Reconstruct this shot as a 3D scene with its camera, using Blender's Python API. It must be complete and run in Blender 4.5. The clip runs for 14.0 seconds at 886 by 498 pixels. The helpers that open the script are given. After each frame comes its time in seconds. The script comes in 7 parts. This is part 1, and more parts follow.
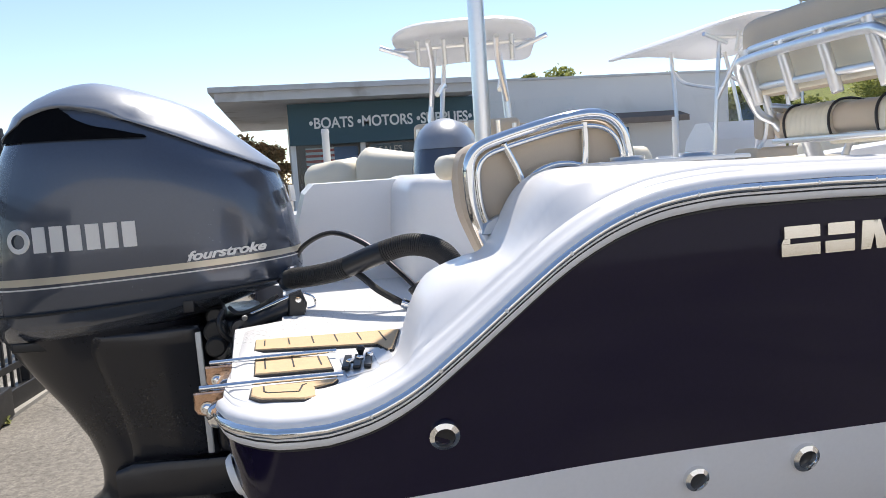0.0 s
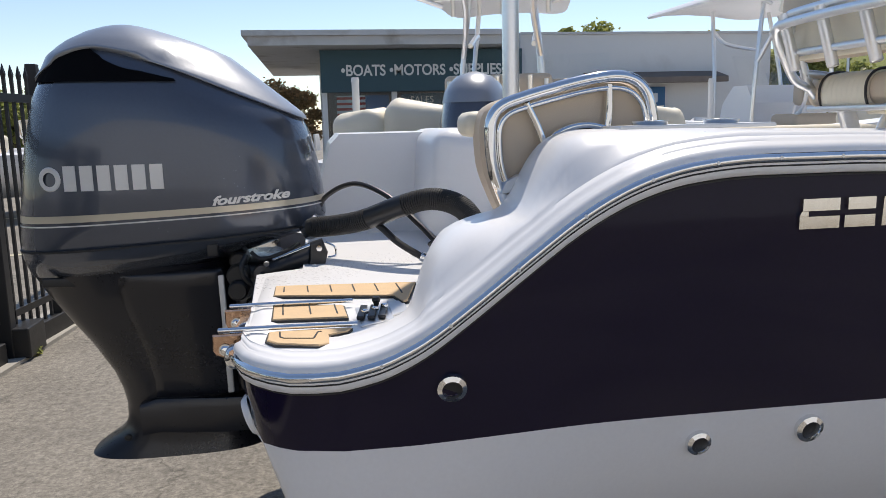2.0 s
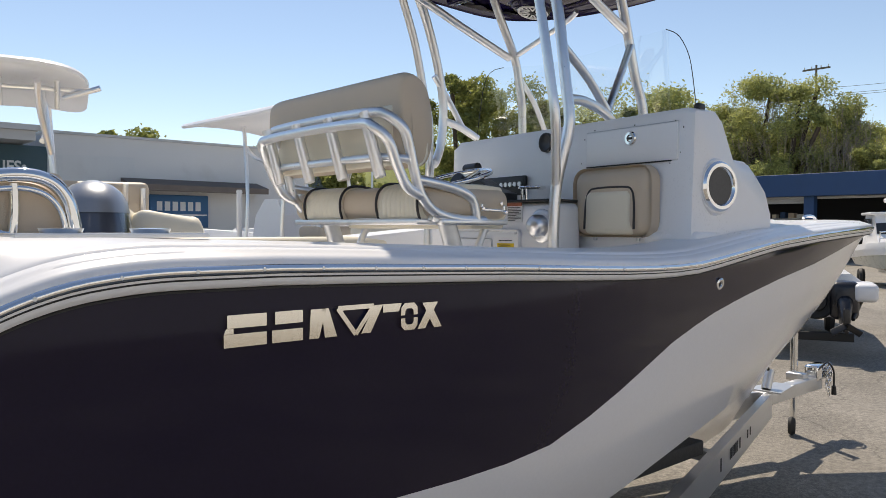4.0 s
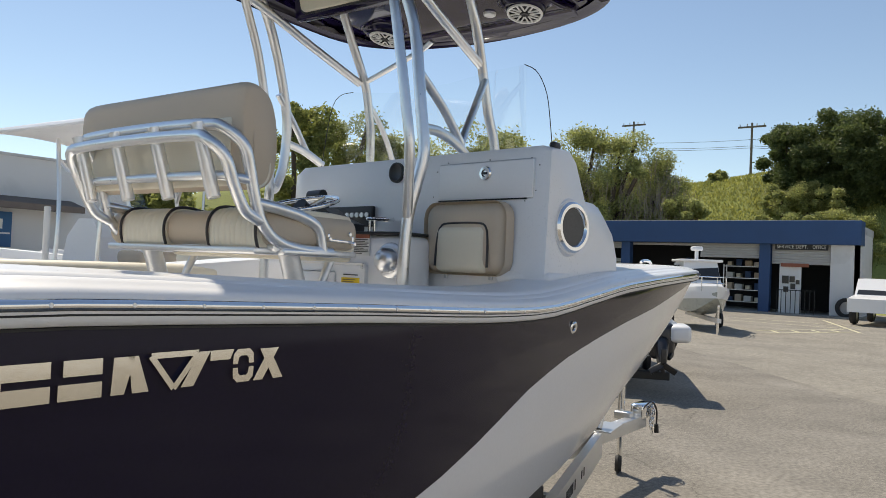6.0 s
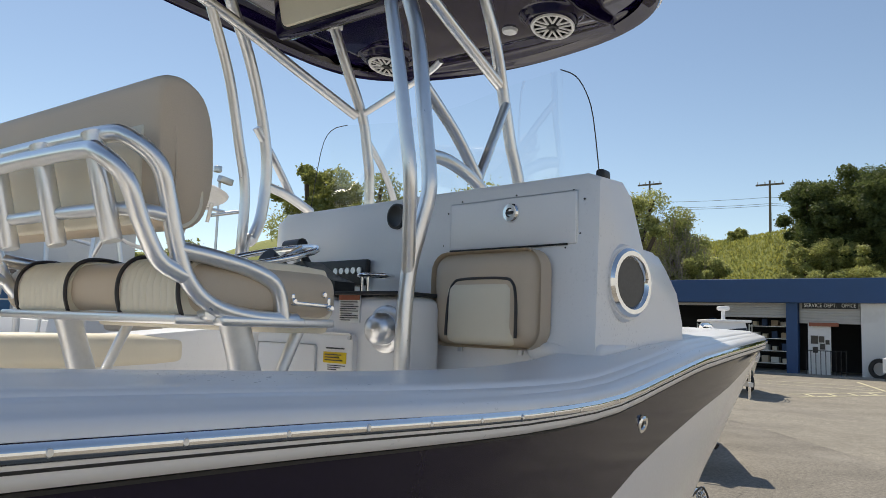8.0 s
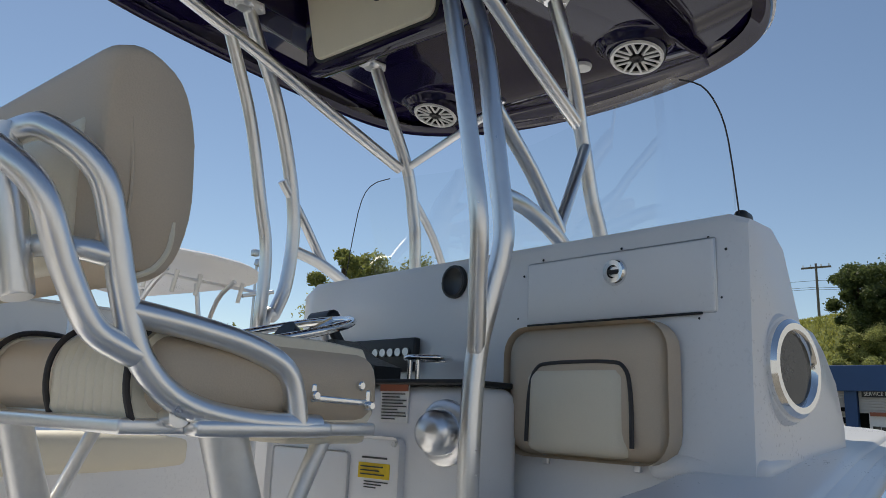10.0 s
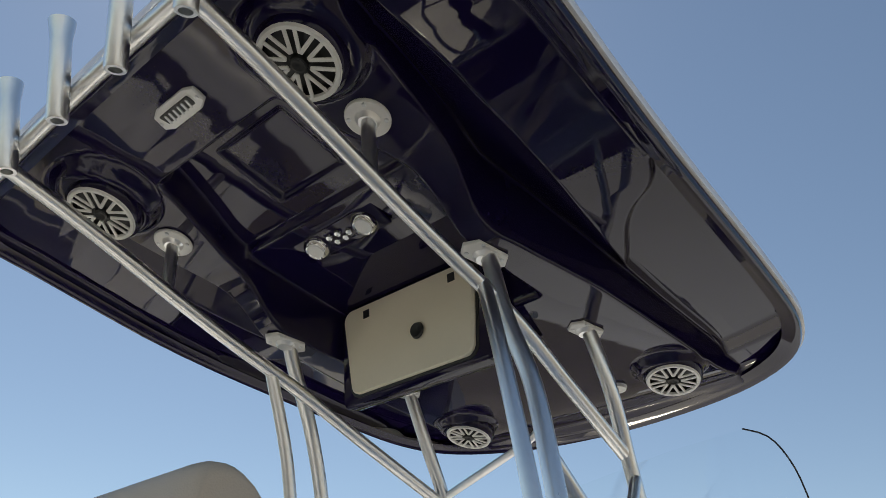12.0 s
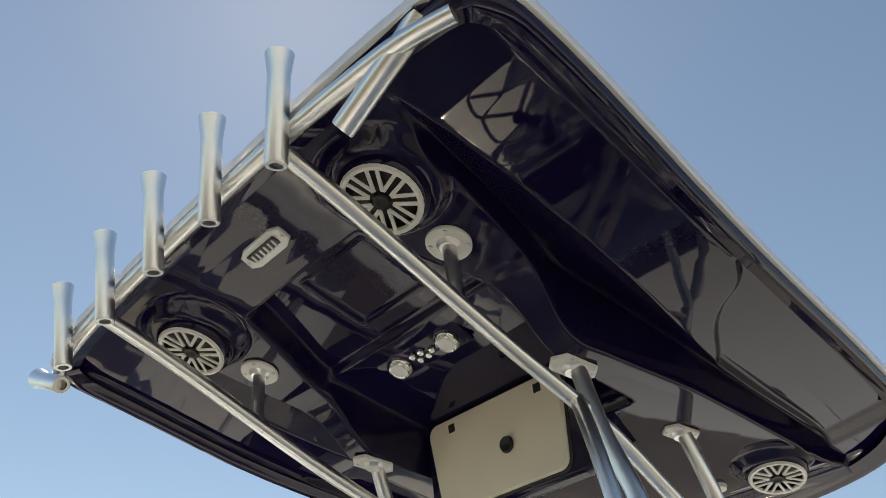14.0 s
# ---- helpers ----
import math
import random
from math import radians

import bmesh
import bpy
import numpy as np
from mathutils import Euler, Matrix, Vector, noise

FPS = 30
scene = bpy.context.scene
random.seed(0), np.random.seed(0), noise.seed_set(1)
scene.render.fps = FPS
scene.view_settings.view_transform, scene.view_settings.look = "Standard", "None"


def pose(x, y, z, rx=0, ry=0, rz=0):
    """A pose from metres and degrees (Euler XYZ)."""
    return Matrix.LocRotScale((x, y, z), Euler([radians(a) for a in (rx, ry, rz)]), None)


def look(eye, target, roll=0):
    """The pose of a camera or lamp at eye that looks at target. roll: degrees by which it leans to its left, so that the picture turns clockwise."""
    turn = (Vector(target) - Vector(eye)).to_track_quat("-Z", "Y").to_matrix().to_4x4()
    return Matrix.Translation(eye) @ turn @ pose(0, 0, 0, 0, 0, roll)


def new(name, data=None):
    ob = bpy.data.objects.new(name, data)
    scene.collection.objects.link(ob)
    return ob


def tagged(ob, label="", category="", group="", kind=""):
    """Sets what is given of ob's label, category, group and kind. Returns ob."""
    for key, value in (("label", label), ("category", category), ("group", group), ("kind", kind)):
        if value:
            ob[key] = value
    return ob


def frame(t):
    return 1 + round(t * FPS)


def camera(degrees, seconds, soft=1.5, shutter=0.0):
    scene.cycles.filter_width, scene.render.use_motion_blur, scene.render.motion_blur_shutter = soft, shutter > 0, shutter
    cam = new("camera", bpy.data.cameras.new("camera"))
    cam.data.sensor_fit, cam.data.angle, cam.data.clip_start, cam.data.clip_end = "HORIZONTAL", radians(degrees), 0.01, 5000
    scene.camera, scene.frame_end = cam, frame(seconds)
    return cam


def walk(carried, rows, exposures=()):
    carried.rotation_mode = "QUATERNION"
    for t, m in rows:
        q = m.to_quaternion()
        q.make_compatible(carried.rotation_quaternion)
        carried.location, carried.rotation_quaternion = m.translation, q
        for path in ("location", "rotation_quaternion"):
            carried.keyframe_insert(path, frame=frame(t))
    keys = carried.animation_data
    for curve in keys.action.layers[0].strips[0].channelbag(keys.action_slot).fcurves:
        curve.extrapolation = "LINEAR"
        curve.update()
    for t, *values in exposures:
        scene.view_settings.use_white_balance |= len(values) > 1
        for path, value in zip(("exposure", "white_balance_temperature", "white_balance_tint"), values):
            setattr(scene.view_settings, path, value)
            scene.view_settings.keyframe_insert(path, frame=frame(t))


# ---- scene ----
cam = camera(60.6, 14.0, soft=0.8)
PATH = [
    (0, (1.345, -2.490, 1.594), (1.734, -0.539, 1.389), -3.75),
    (0.5, (1.317, -2.512, 1.611), (1.480, -0.531, 1.384), -3.29),
    (1, (1.302, -2.531, 1.609), (1.348, -0.551, 1.334), -2.48),
    (1.5, (1.324, -2.511, 1.599), (1.438, -0.540, 1.281), -1.83),
    (2, (1.362, -2.510, 1.602), (1.673, -0.561, 1.277), -1.45),
    (2.5, (1.411, -2.509, 1.623), (2.052, -0.633, 1.361), -0.72),
    (3, (1.502, -2.508, 1.627), (2.420, -0.721, 1.455), -0.55),
    (3.5, (1.597, -2.466, 1.619), (2.750, -0.835, 1.515), -0.09),
    (4, (1.639, -2.458, 1.600), (2.972, -0.968, 1.546), 0.21),
    (4.2, (1.650, -2.462, 1.597), (3.030, -1.015, 1.553), 0.21),
    (6.3, (1.836, -2.232, 1.603), (3.462, -1.069, 1.649), 2.52),
    (6.5, (1.904, -2.199, 1.603), (3.510, -1.008, 1.642), 2.50),
    (7, (2.056, -2.110, 1.580), (3.637, -0.885, 1.592), 2.17),
    (7.5, (2.193, -1.982, 1.605), (3.797, -0.787, 1.639), 1.97),
    (8, (2.331, -1.886, 1.624), (3.915, -0.682, 1.828), 1.90),
    (8.2, (2.398, -1.842, 1.629), (3.927, -0.579, 1.888), 2.38),
    (10.3, (2.725, -1.468, 1.663), (4.200, -0.212, 2.160), 2.05),
    (10.5, (2.724, -1.468, 1.682), (4.176, -0.216, 2.251), 1.93),
    (11, (2.703, -1.481, 1.705), (4.071, -0.270, 2.518), 1.52),
    (11.5, (2.660, -1.421, 1.773), (3.969, -0.266, 2.749), 1.04),
    (12, (2.626, -1.420, 1.798), (3.882, -0.317, 2.895), 0.74),
    (12.5, (2.585, -1.426, 1.819), (3.786, -0.363, 3.014), -0.10),
    (13, (2.569, -1.430, 1.833), (3.721, -0.378, 3.085), -0.75),
    (13.5, (2.544, -1.418, 1.854), (3.653, -0.350, 3.130), -1.06),
    (14, (2.527, -1.404, 1.878), (3.601, -0.288, 3.143), -0.83),
]
EXPOSURES = [(0, 0.58, 6800, 12), (0.5, 0.42, 6800, 12), (1.5, 0.2, 6800, 12), (3.0, 0.22, 7150, 13), (4.2, 0.19, 7350, 12), (6.5, 0.13, 7300, 9), (8.2, 0.10, 7350, 9), (10.5, -0.32, 6950, 8), (12.5, -0.05, 7650, 6), (13.4, -0.05, 7700, 6), (14, 0.22, 8100, 5)]
walk(cam, [(t, look(eye, target, roll)) for t, eye, target, roll in PATH], EXPOSURES)

# ---- light ----
SUN_EL, SUN_AZ = 57.3, 63.4
world = bpy.data.worlds.new("sky")
scene.world = world
world.use_nodes = True
wn = world.node_tree
sky = wn.nodes.new("ShaderNodeTexSky")
sky.sky_type = "NISHITA"
sky.sun_disc = False
sky.sun_elevation = radians(SUN_EL)
sky.sun_rotation = radians(90 - SUN_AZ)
sky.air_density, sky.dust_density, sky.ozone_density = 0.9, 0.1, 1.6
wn.links.new(sky.outputs[0], wn.nodes["Background"].inputs[0])
wn.nodes["Background"].inputs[1].default_value = 0.13
sun = new("sun", bpy.data.lights.new("sun", "SUN"))
sun.data.energy, sun.data.angle, sun.data.color = 3.9, radians(0.53), (1.0, 0.95, 0.87)
sdir = Vector((math.cos(radians(SUN_AZ)) * math.cos(radians(SUN_EL)), math.sin(radians(SUN_AZ)) * math.cos(radians(SUN_EL)), math.sin(radians(SUN_EL))))
sun.matrix_world = look(sdir * 50, (0, 0, 0))


# ---- materials ----
def mat(name, colour, rough=0.5, metal=0.0, coat=0.0, var=0.12, scale=6.0, fine=120.0, bump=0.0, rvar=0.08, isl=0.0, dirt=None, dirt_scale=2.0, dirt_lo=0.55, spec=0.5):
    """A surface with variation at two scales, fine relief and optional stains."""
    m = bpy.data.materials.new(name)
    m.use_nodes = True
    t = m.node_tree
    n, l = t.nodes, t.links
    b = n["Principled BSDF"]
    tc = n.new("ShaderNodeNewGeometry")
    big = n.new("ShaderNodeTexNoise")
    big.inputs["Scale"].default_value, big.inputs["Detail"].default_value = scale, 5
    small = n.new("ShaderNodeTexNoise")
    small.inputs["Scale"].default_value, small.inputs["Detail"].default_value = fine, 3
    for q in (big, small):
        l.new(tc.outputs["Position"], q.inputs["Vector"])
    add = n.new("ShaderNodeMath")
    add.operation = "ADD"
    l.new(big.outputs[0], add.inputs[0])
    l.new(small.outputs[0], add.inputs[1])
    last = add.outputs[0]
    ramp = n.new("ShaderNodeMapRange")
    ramp.inputs["From Min"].default_value, ramp.inputs["From Max"].default_value = 0.55, 1.45
    ramp.inputs["To Min"].default_value, ramp.inputs["To Max"].default_value = 1 - var, 1 + var
    l.new(last, ramp.inputs["Value"])
    mul = n.new("ShaderNodeVectorMath")
    mul.operation = "SCALE"
    mul.inputs[0].default_value = colour
    l.new(ramp.outputs[0], mul.inputs["Scale"])
    col = mul.outputs[0]
    if isl:
        oi = n.new("ShaderNodeObjectInfo")
        r2 = n.new("ShaderNodeMapRange")
        r2.inputs["To Min"].default_value, r2.inputs["To Max"].default_value = 1 - isl, 1 + isl
        l.new(oi.outputs["Random"], r2.inputs["Value"])
        m2 = n.new("ShaderNodeVectorMath")
        m2.operation = "SCALE"
        l.new(col, m2.inputs[0])
        l.new(r2.outputs[0], m2.inputs["Scale"])
        col = m2.outputs[0]
    if dirt:
        dn = n.new("ShaderNodeTexNoise")
        dn.inputs["Scale"].default_value, dn.inputs["Detail"].default_value = dirt_scale, 8
        l.new(tc.outputs["Position"], dn.inputs["Vector"])
        dr = n.new("ShaderNodeMapRange")
        dr.inputs["From Min"].default_value, dr.inputs["From Max"].default_value = dirt_lo, dirt_lo + 0.16
        l.new(dn.outputs[0], dr.inputs["Value"])
        mx = n.new("ShaderNodeMix")
        mx.data_type = "RGBA"
        l.new(dr.outputs[0], mx.inputs[0])
        l.new(col, mx.inputs[6])
        mx.inputs[7].default_value = (*dirt, 1)
        col = mx.outputs[2]
    l.new(col, b.inputs["Base Color"])
    rr = n.new("ShaderNodeMapRange")
    rr.inputs["From Min"].default_value, rr.inputs["From Max"].default_value = 0.6, 1.4
    rr.inputs["To Min"].default_value, rr.inputs["To Max"].default_value = max(0.02, rough - rvar), min(1, rough + rvar)
    l.new(last, rr.inputs["Value"])
    l.new(rr.outputs[0], b.inputs["Roughness"])
    b.inputs["Metallic"].default_value = metal
    b.inputs["Coat Weight"].default_value = coat
    b.inputs["Coat Roughness"].default_value = 0.04
    b.inputs["Specular IOR Level"].default_value = spec
    if bump:
        bp = n.new("ShaderNodeBump")
        bp.inputs["Strength"].default_value, bp.inputs["Distance"].default_value = bump, 0.004
        l.new(last, bp.inputs["Height"])
        l.new(bp.outputs[0], b.inputs["Normal"])
    return m


def glass_mat(name, tint=(0.9, 0.95, 0.97), shine=1.0, rough=0.02):
    m = bpy.data.materials.new(name)
    m.use_nodes = True
    t = m.node_tree
    b = t.nodes["Principled BSDF"]
    b.inputs["Base Color"].default_value = (*tint, 1)
    b.inputs["Roughness"].default_value = rough
    tr = t.nodes.new("ShaderNodeBsdfTransparent")
    tr.inputs[0].default_value = (*tint, 1)
    gl = t.nodes.new("ShaderNodeBsdfGlossy")
    gl.inputs["Roughness"].default_value = rough
    lw = t.nodes.new("ShaderNodeFresnel")
    lw.inputs["IOR"].default_value = 1.45
    mx = t.nodes.new("ShaderNodeMixShader")
    gain = t.nodes.new("ShaderNodeMath")
    gain.operation = "MULTIPLY"
    gain.inputs[1].default_value = shine
    t.links.new(lw.outputs[0], gain.inputs[0])
    t.links.new(gain.outputs[0], mx.inputs[0])
    t.links.new(tr.outputs[0], mx.inputs[1])
    t.links.new(gl.outputs[0], mx.inputs[2])
    t.links.new(mx.outputs[0], t.nodes["Material Output"].inputs[0])
    return m


def leaf_mat(name, colour):
    """Leaves that let some light through, each a little different."""
    m = bpy.data.materials.new(name)
    m.use_nodes = True
    n, l = m.node_tree.nodes, m.node_tree.links
    g = n.new("ShaderNodeNewGeometry")
    big = n.new("ShaderNodeTexNoise")
    big.inputs["Scale"].default_value, big.inputs["Detail"].default_value = 0.5, 3
    l.new(g.outputs["Position"], big.inputs["Vector"])
    add = n.new("ShaderNodeMath")
    add.operation = "ADD"
    l.new(big.outputs[0], add.inputs[0])
    l.new(g.outputs["Random Per Island"], add.inputs[1])
    ramp = n.new("ShaderNodeValToRGB")
    ramp.color_ramp.elements[0].position, ramp.color_ramp.elements[1].position = 0.25, 1.0
    ramp.color_ramp.elements[0].color = (colour[0] * 0.55, colour[1] * 0.6, colour[2] * 0.6, 1)
    ramp.color_ramp.elements[1].color = (colour[0] * 1.4, colour[1] * 1.3, colour[2] * 1.2, 1)
    half = n.new("ShaderNodeMath")
    half.operation = "MULTIPLY"
    half.inputs[1].default_value = 0.62
    l.new(add.outputs[0], half.inputs[0])
    l.new(half.outputs[0], ramp.inputs[0])
    b = n["Principled BSDF"]
    b.inputs["Roughness"].default_value = 0.55
    l.new(ramp.outputs[0], b.inputs["Base Color"])
    tr = n.new("ShaderNodeBsdfTranslucent")
    l.new(ramp.outputs[0], tr.inputs[0])
    mx = n.new("ShaderNodeMixShader")
    mx.inputs[0].default_value = 0.5
    l.new(b.outputs[0], mx.inputs[1])
    l.new(tr.outputs[0], mx.inputs[2])
    l.new(mx.outputs[0], n["Material Output"].inputs[0])
    return m


navy = mat("navy_gelcoat", (0.010, 0.007, 0.024), 0.06, var=0.12, scale=1.5, rvar=0.03, spec=0.24)
navy_top = mat("navy_gelcoat_top", (0.0075, 0.0045, 0.030), 0.03, var=0.10, scale=1.5, rvar=0.01, spec=0.36)
white = mat("white_gelcoat", (0.86, 0.855, 0.85), 0.30, coat=0.15, var=0.012, scale=2.0, rvar=0.04)
hullwhite = mat("white_hull_paint", (0.80, 0.79, 0.79), 0.2, coat=0.4, var=0.03, scale=1.3, rvar=0.05)
alu = mat("anodised_aluminium", (0.86, 0.86, 0.855), 0.30, metal=1.0, var=0.04, scale=9, fine=60, rvar=0.03)
satin = mat("satin_cast_aluminium", (0.80, 0.80, 0.79), 0.42, metal=0.85, var=0.06, scale=10, fine=80, rvar=0.05)
chrome = mat("polished_stainless", (0.86, 0.86, 0.85), 0.08, metal=1.0, var=0.05, scale=12, rvar=0.04)
cream = mat("cream_vinyl", (0.80, 0.73, 0.58), 0.5, var=0.05, scale=7, fine=400, bump=0.12)
tan = mat("tan_vinyl", (0.60, 0.49, 0.365), 0.5, var=0.06, scale=7, fine=400, bump=0.15)
piping = mat("dark_piping", (0.035, 0.03, 0.03), 0.5)
motorpaint = mat("motor_blue_grey", (0.075, 0.088, 0.115), 0.24, metal=0.4, coat=0.8, var=0.06, scale=4, rvar=0.04)
motortop = mat("motor_silver_grey", (0.30, 0.315, 0.34), 0.34, metal=0.5, coat=0.35, var=0.05, scale=4, rvar=0.04)
motorleg = mat("motor_leg_black", (0.014, 0.014, 0.018), 0.3, coat=0.25, var=0.08, scale=5, rvar=0.06)
black = mat("black_plastic", (0.016, 0.016, 0.017), 0.4, var=0.15, scale=15, rvar=0.1)
# near-black without shine stands in for the shade inside the intake
intake = mat("intake_shade", (0.005, 0.005, 0.006), 0.95, var=0.3, scale=60, spec=0.05)
rubber = mat("black_rubber", (0.02, 0.02, 0.02), 0.65, var=0.2, scale=30, bump=0.2)
silver = mat("silver_decal", (0.72, 0.71, 0.68), 0.38, metal=0.25, var=0.02, rvar=0.02)
grille = mat("white_grille_plastic", (0.74, 0.73, 0.70), 0.35, var=0.03, rvar=0.02)
champagne = mat("champagne_decal", (0.62, 0.57, 0.46), 0.32, metal=0.5, var=0.02, rvar=0.02)
letterm = mat("chrome_letters", (0.80, 0.76, 0.68), 0.12, metal=1.0, var=0.05, scale=10, rvar=0.04)
# steel whose orange reflection of the teak is put into the base colour
teaktint = mat("steel_teak_reflection", (0.62, 0.40, 0.27), 0.2, metal=1.0, var=0.15, scale=60)
teak = mat("teak_foam", (0.66, 0.46, 0.26), 0.75, var=0.12, scale=30, fine=300, bump=0.2)
asphalt = mat("worn_asphalt", (0.220, 0.202, 0.173), 0.92, var=0.7, scale=60, fine=240, bump=0.3, dirt=(0.26, 0.24, 0.207), dirt_scale=0.4, dirt_lo=0.5)
apron = mat("pale_apron", (0.27, 0.248, 0.208), 0.92, var=0.6, scale=40, fine=200, bump=0.2, dirt=(0.25, 0.23, 0.197), dirt_scale=0.6, dirt_lo=0.5)


def crack(m, scale, width, dark):
    """Thin wandering cracks through the colour of a ground material."""
    n, l = m.node_tree.nodes, m.node_tree.links
    b = n["Principled BSDF"]
    src = b.inputs["Base Color"].links[0].from_socket
    g = n.new("ShaderNodeNewGeometry")
    wob = n.new("ShaderNodeTexNoise")
    wob.inputs["Scale"].default_value, wob.inputs["Detail"].default_value = 1.6, 6
    l.new(g.outputs["Position"], wob.inputs["Vector"])
    mad = n.new("ShaderNodeVectorMath")
    mad.operation = "MULTIPLY_ADD"
    mad.inputs[1].default_value = (1.1, 1.1, 0)
    l.new(wob.outputs["Color"], mad.inputs[0])
    l.new(g.outputs["Position"], mad.inputs[2])
    vor = n.new("ShaderNodeTexVoronoi")
    vor.feature = "DISTANCE_TO_EDGE"
    vor.inputs["Scale"].default_value = scale
    l.new(mad.outputs[0], vor.inputs["Vector"])
    line = n.new("ShaderNodeMapRange")
    line.inputs["From Min"].default_value, line.inputs["From Max"].default_value = 0.0, width * scale
    line.inputs["To Min"].default_value, line.inputs["To Max"].default_value = dark, 1.0
    l.new(vor.outputs["Distance"], line.inputs["Value"])
    mul = n.new("ShaderNodeVectorMath")
    mul.operation = "SCALE"
    l.new(src, mul.inputs[0])
    l.new(line.outputs[0], mul.inputs["Scale"])
    l.new(mul.outputs[0], b.inputs["Base Color"])


def mottle(m, scale, lo, hi, detail=4):
    """Patchy light and dark blotches over the colour of a ground material."""
    n, l = m.node_tree.nodes, m.node_tree.links
    b = n["Principled BSDF"]
    src = b.inputs["Base Color"].links[0].from_socket
    g = n.new("ShaderNodeNewGeometry")
    q = n.new("ShaderNodeTexNoise")
    q.inputs["Scale"].default_value, q.inputs["Detail"].default_value = scale, detail
    l.new(g.outputs["Position"], q.inputs["Vector"])
    r = n.new("ShaderNodeMapRange")
    r.inputs["From Min"].default_value, r.inputs["From Max"].default_value = 0.34, 0.66
    r.inputs["To Min"].default_value, r.inputs["To Max"].default_value = lo, hi
    l.new(q.outputs[0], r.inputs["Value"])
    k = n.new("ShaderNodeVectorMath")
    k.operation = "SCALE"
    l.new(src, k.inputs[0])
    l.new(r.outputs[0], k.inputs["Scale"])
    l.new(k.outputs[0], b.inputs["Base Color"])


mottle(asphalt, 22, 0.78, 1.2)
mottle(asphalt, 1.3, 0.86, 1.12)
mottle(apron, 9, 0.85, 1.14)
mottle(apron, 0.9, 0.88, 1.12)
crack(asphalt, 0.22, 0.014, 0.62)
concrete = mat("pale_concrete", (0.36, 0.34, 0.30), 0.9, var=0.2, scale=2.0, fine=70, bump=0.4, dirt=(0.25, 0.24, 0.22), dirt_scale=0.9)
iron = mat("black_iron_paint", (0.012, 0.012, 0.013), 0.45, var=0.25, scale=12, rvar=0.1)
stucco = mat("white_stucco", (0.70, 0.70, 0.69), 0.85, var=0.05, scale=1.2, fine=60, bump=0.3, dirt=(0.56, 0.55, 0.53), dirt_scale=0.7, dirt_lo=0.6)
fascia = mat("pale_roof_fascia", (0.55, 0.55, 0.55), 0.7, var=0.12, scale=2, dirt=(0.36, 0.34, 0.32), dirt_scale=1.6, dirt_lo=0.57)
teal = mat("teal_sign_board", (0.035, 0.085, 0.105), 0.6, var=0.1, scale=2)
bluepaint = mat("blue_fascia_paint", (0.025, 0.075, 0.19), 0.55, var=0.12, scale=1.2)
signblue = mat("sign_blue", (0.03, 0.13, 0.28), 0.5, var=0.08)
signwhite = mat("sign_white", (0.78, 0.78, 0.76), 0.6, var=0.04)
insideshade = mat("interior_shade", (0.02, 0.02, 0.022), 0.8, var=0.3, scale=2)
shutter = mat("roller_shutter", (0.48, 0.47, 0.45), 0.55, var=0.1, scale=3)
grass = mat("hill_grass", (0.25, 0.27, 0.07), 0.9, var=0.35, scale=0.35, fine=5, bump=0.6, dirt=(0.17, 0.20, 0.055), dirt_scale=0.22)
leaf = leaf_mat("shrub_leaf", (0.43, 0.46, 0.18))
twigwood = mat("bare_twig", (0.34, 0.29, 0.24), 0.9, var=0.2, scale=9)
leafdark = leaf_mat("oak_leaf", (0.13, 0.17, 0.06))
leafdry = leaf_mat("dry_brown_leaf", (0.50, 0.36, 0.21))
leafmid = leaf_mat("tree_leaf", (0.29, 0.32, 0.10))
bark = mat("bark", (0.10, 0.075, 0.055), 0.9, var=0.3, scale=8, bump=0.6)
timber = mat("grey_timber", (0.17, 0.14, 0.12), 0.85, var=0.25, scale=5)
redbrown = mat("label_red_brown", (0.32, 0.10, 0.05), 0.5)
galv = mat("trailer_aluminium", (0.66, 0.67, 0.68), 0.36, metal=0.9, var=0.06, scale=6, fine=40, rvar=0.05)
yellow = mat("yellow_label", (0.80, 0.56, 0.02), 0.5)
red = mat("red_print", (0.50, 0.05, 0.03), 0.5)
ink = mat("dark_print", (0.06, 0.06, 0.06), 0.6)
paintline = mat("parking_paint", (0.62, 0.58, 0.40), 0.8, var=0.25, scale=3, fine=40)
clear = glass_mat("clear_acrylic", (0.97, 0.985, 0.99), 0.12)
pane = glass_mat("window_glass", (0.80, 0.85, 0.87))
darkglass = mat("dark_glass", (0.035, 0.037, 0.04), 0.10, var=0.2, spec=0.5)


# ---- mesh tools: each returns (vertices, faces) ----
def join(*geos):
    vs, fs = [], []
    for v, f in geos:
        o = len(vs)
        vs += v
        fs += [tuple(i + o for i in q) for q in f]
    return vs, fs


def moved(geo, m):
    return [tuple(m @ Vector(v)) for v in geo[0]], geo[1]


def box(x0, x1, y0, y1, z0, z1):
    v = [(x, y, z) for z in (z0, z1) for x, y in ((x0, y0), (x1, y0), (x1, y1), (x0, y1))]
    return v, [(3, 2, 1, 0), (4, 5, 6, 7), (0, 1, 5, 4), (1, 2, 6, 5), (2, 3, 7, 6), (3, 0, 4, 7)]


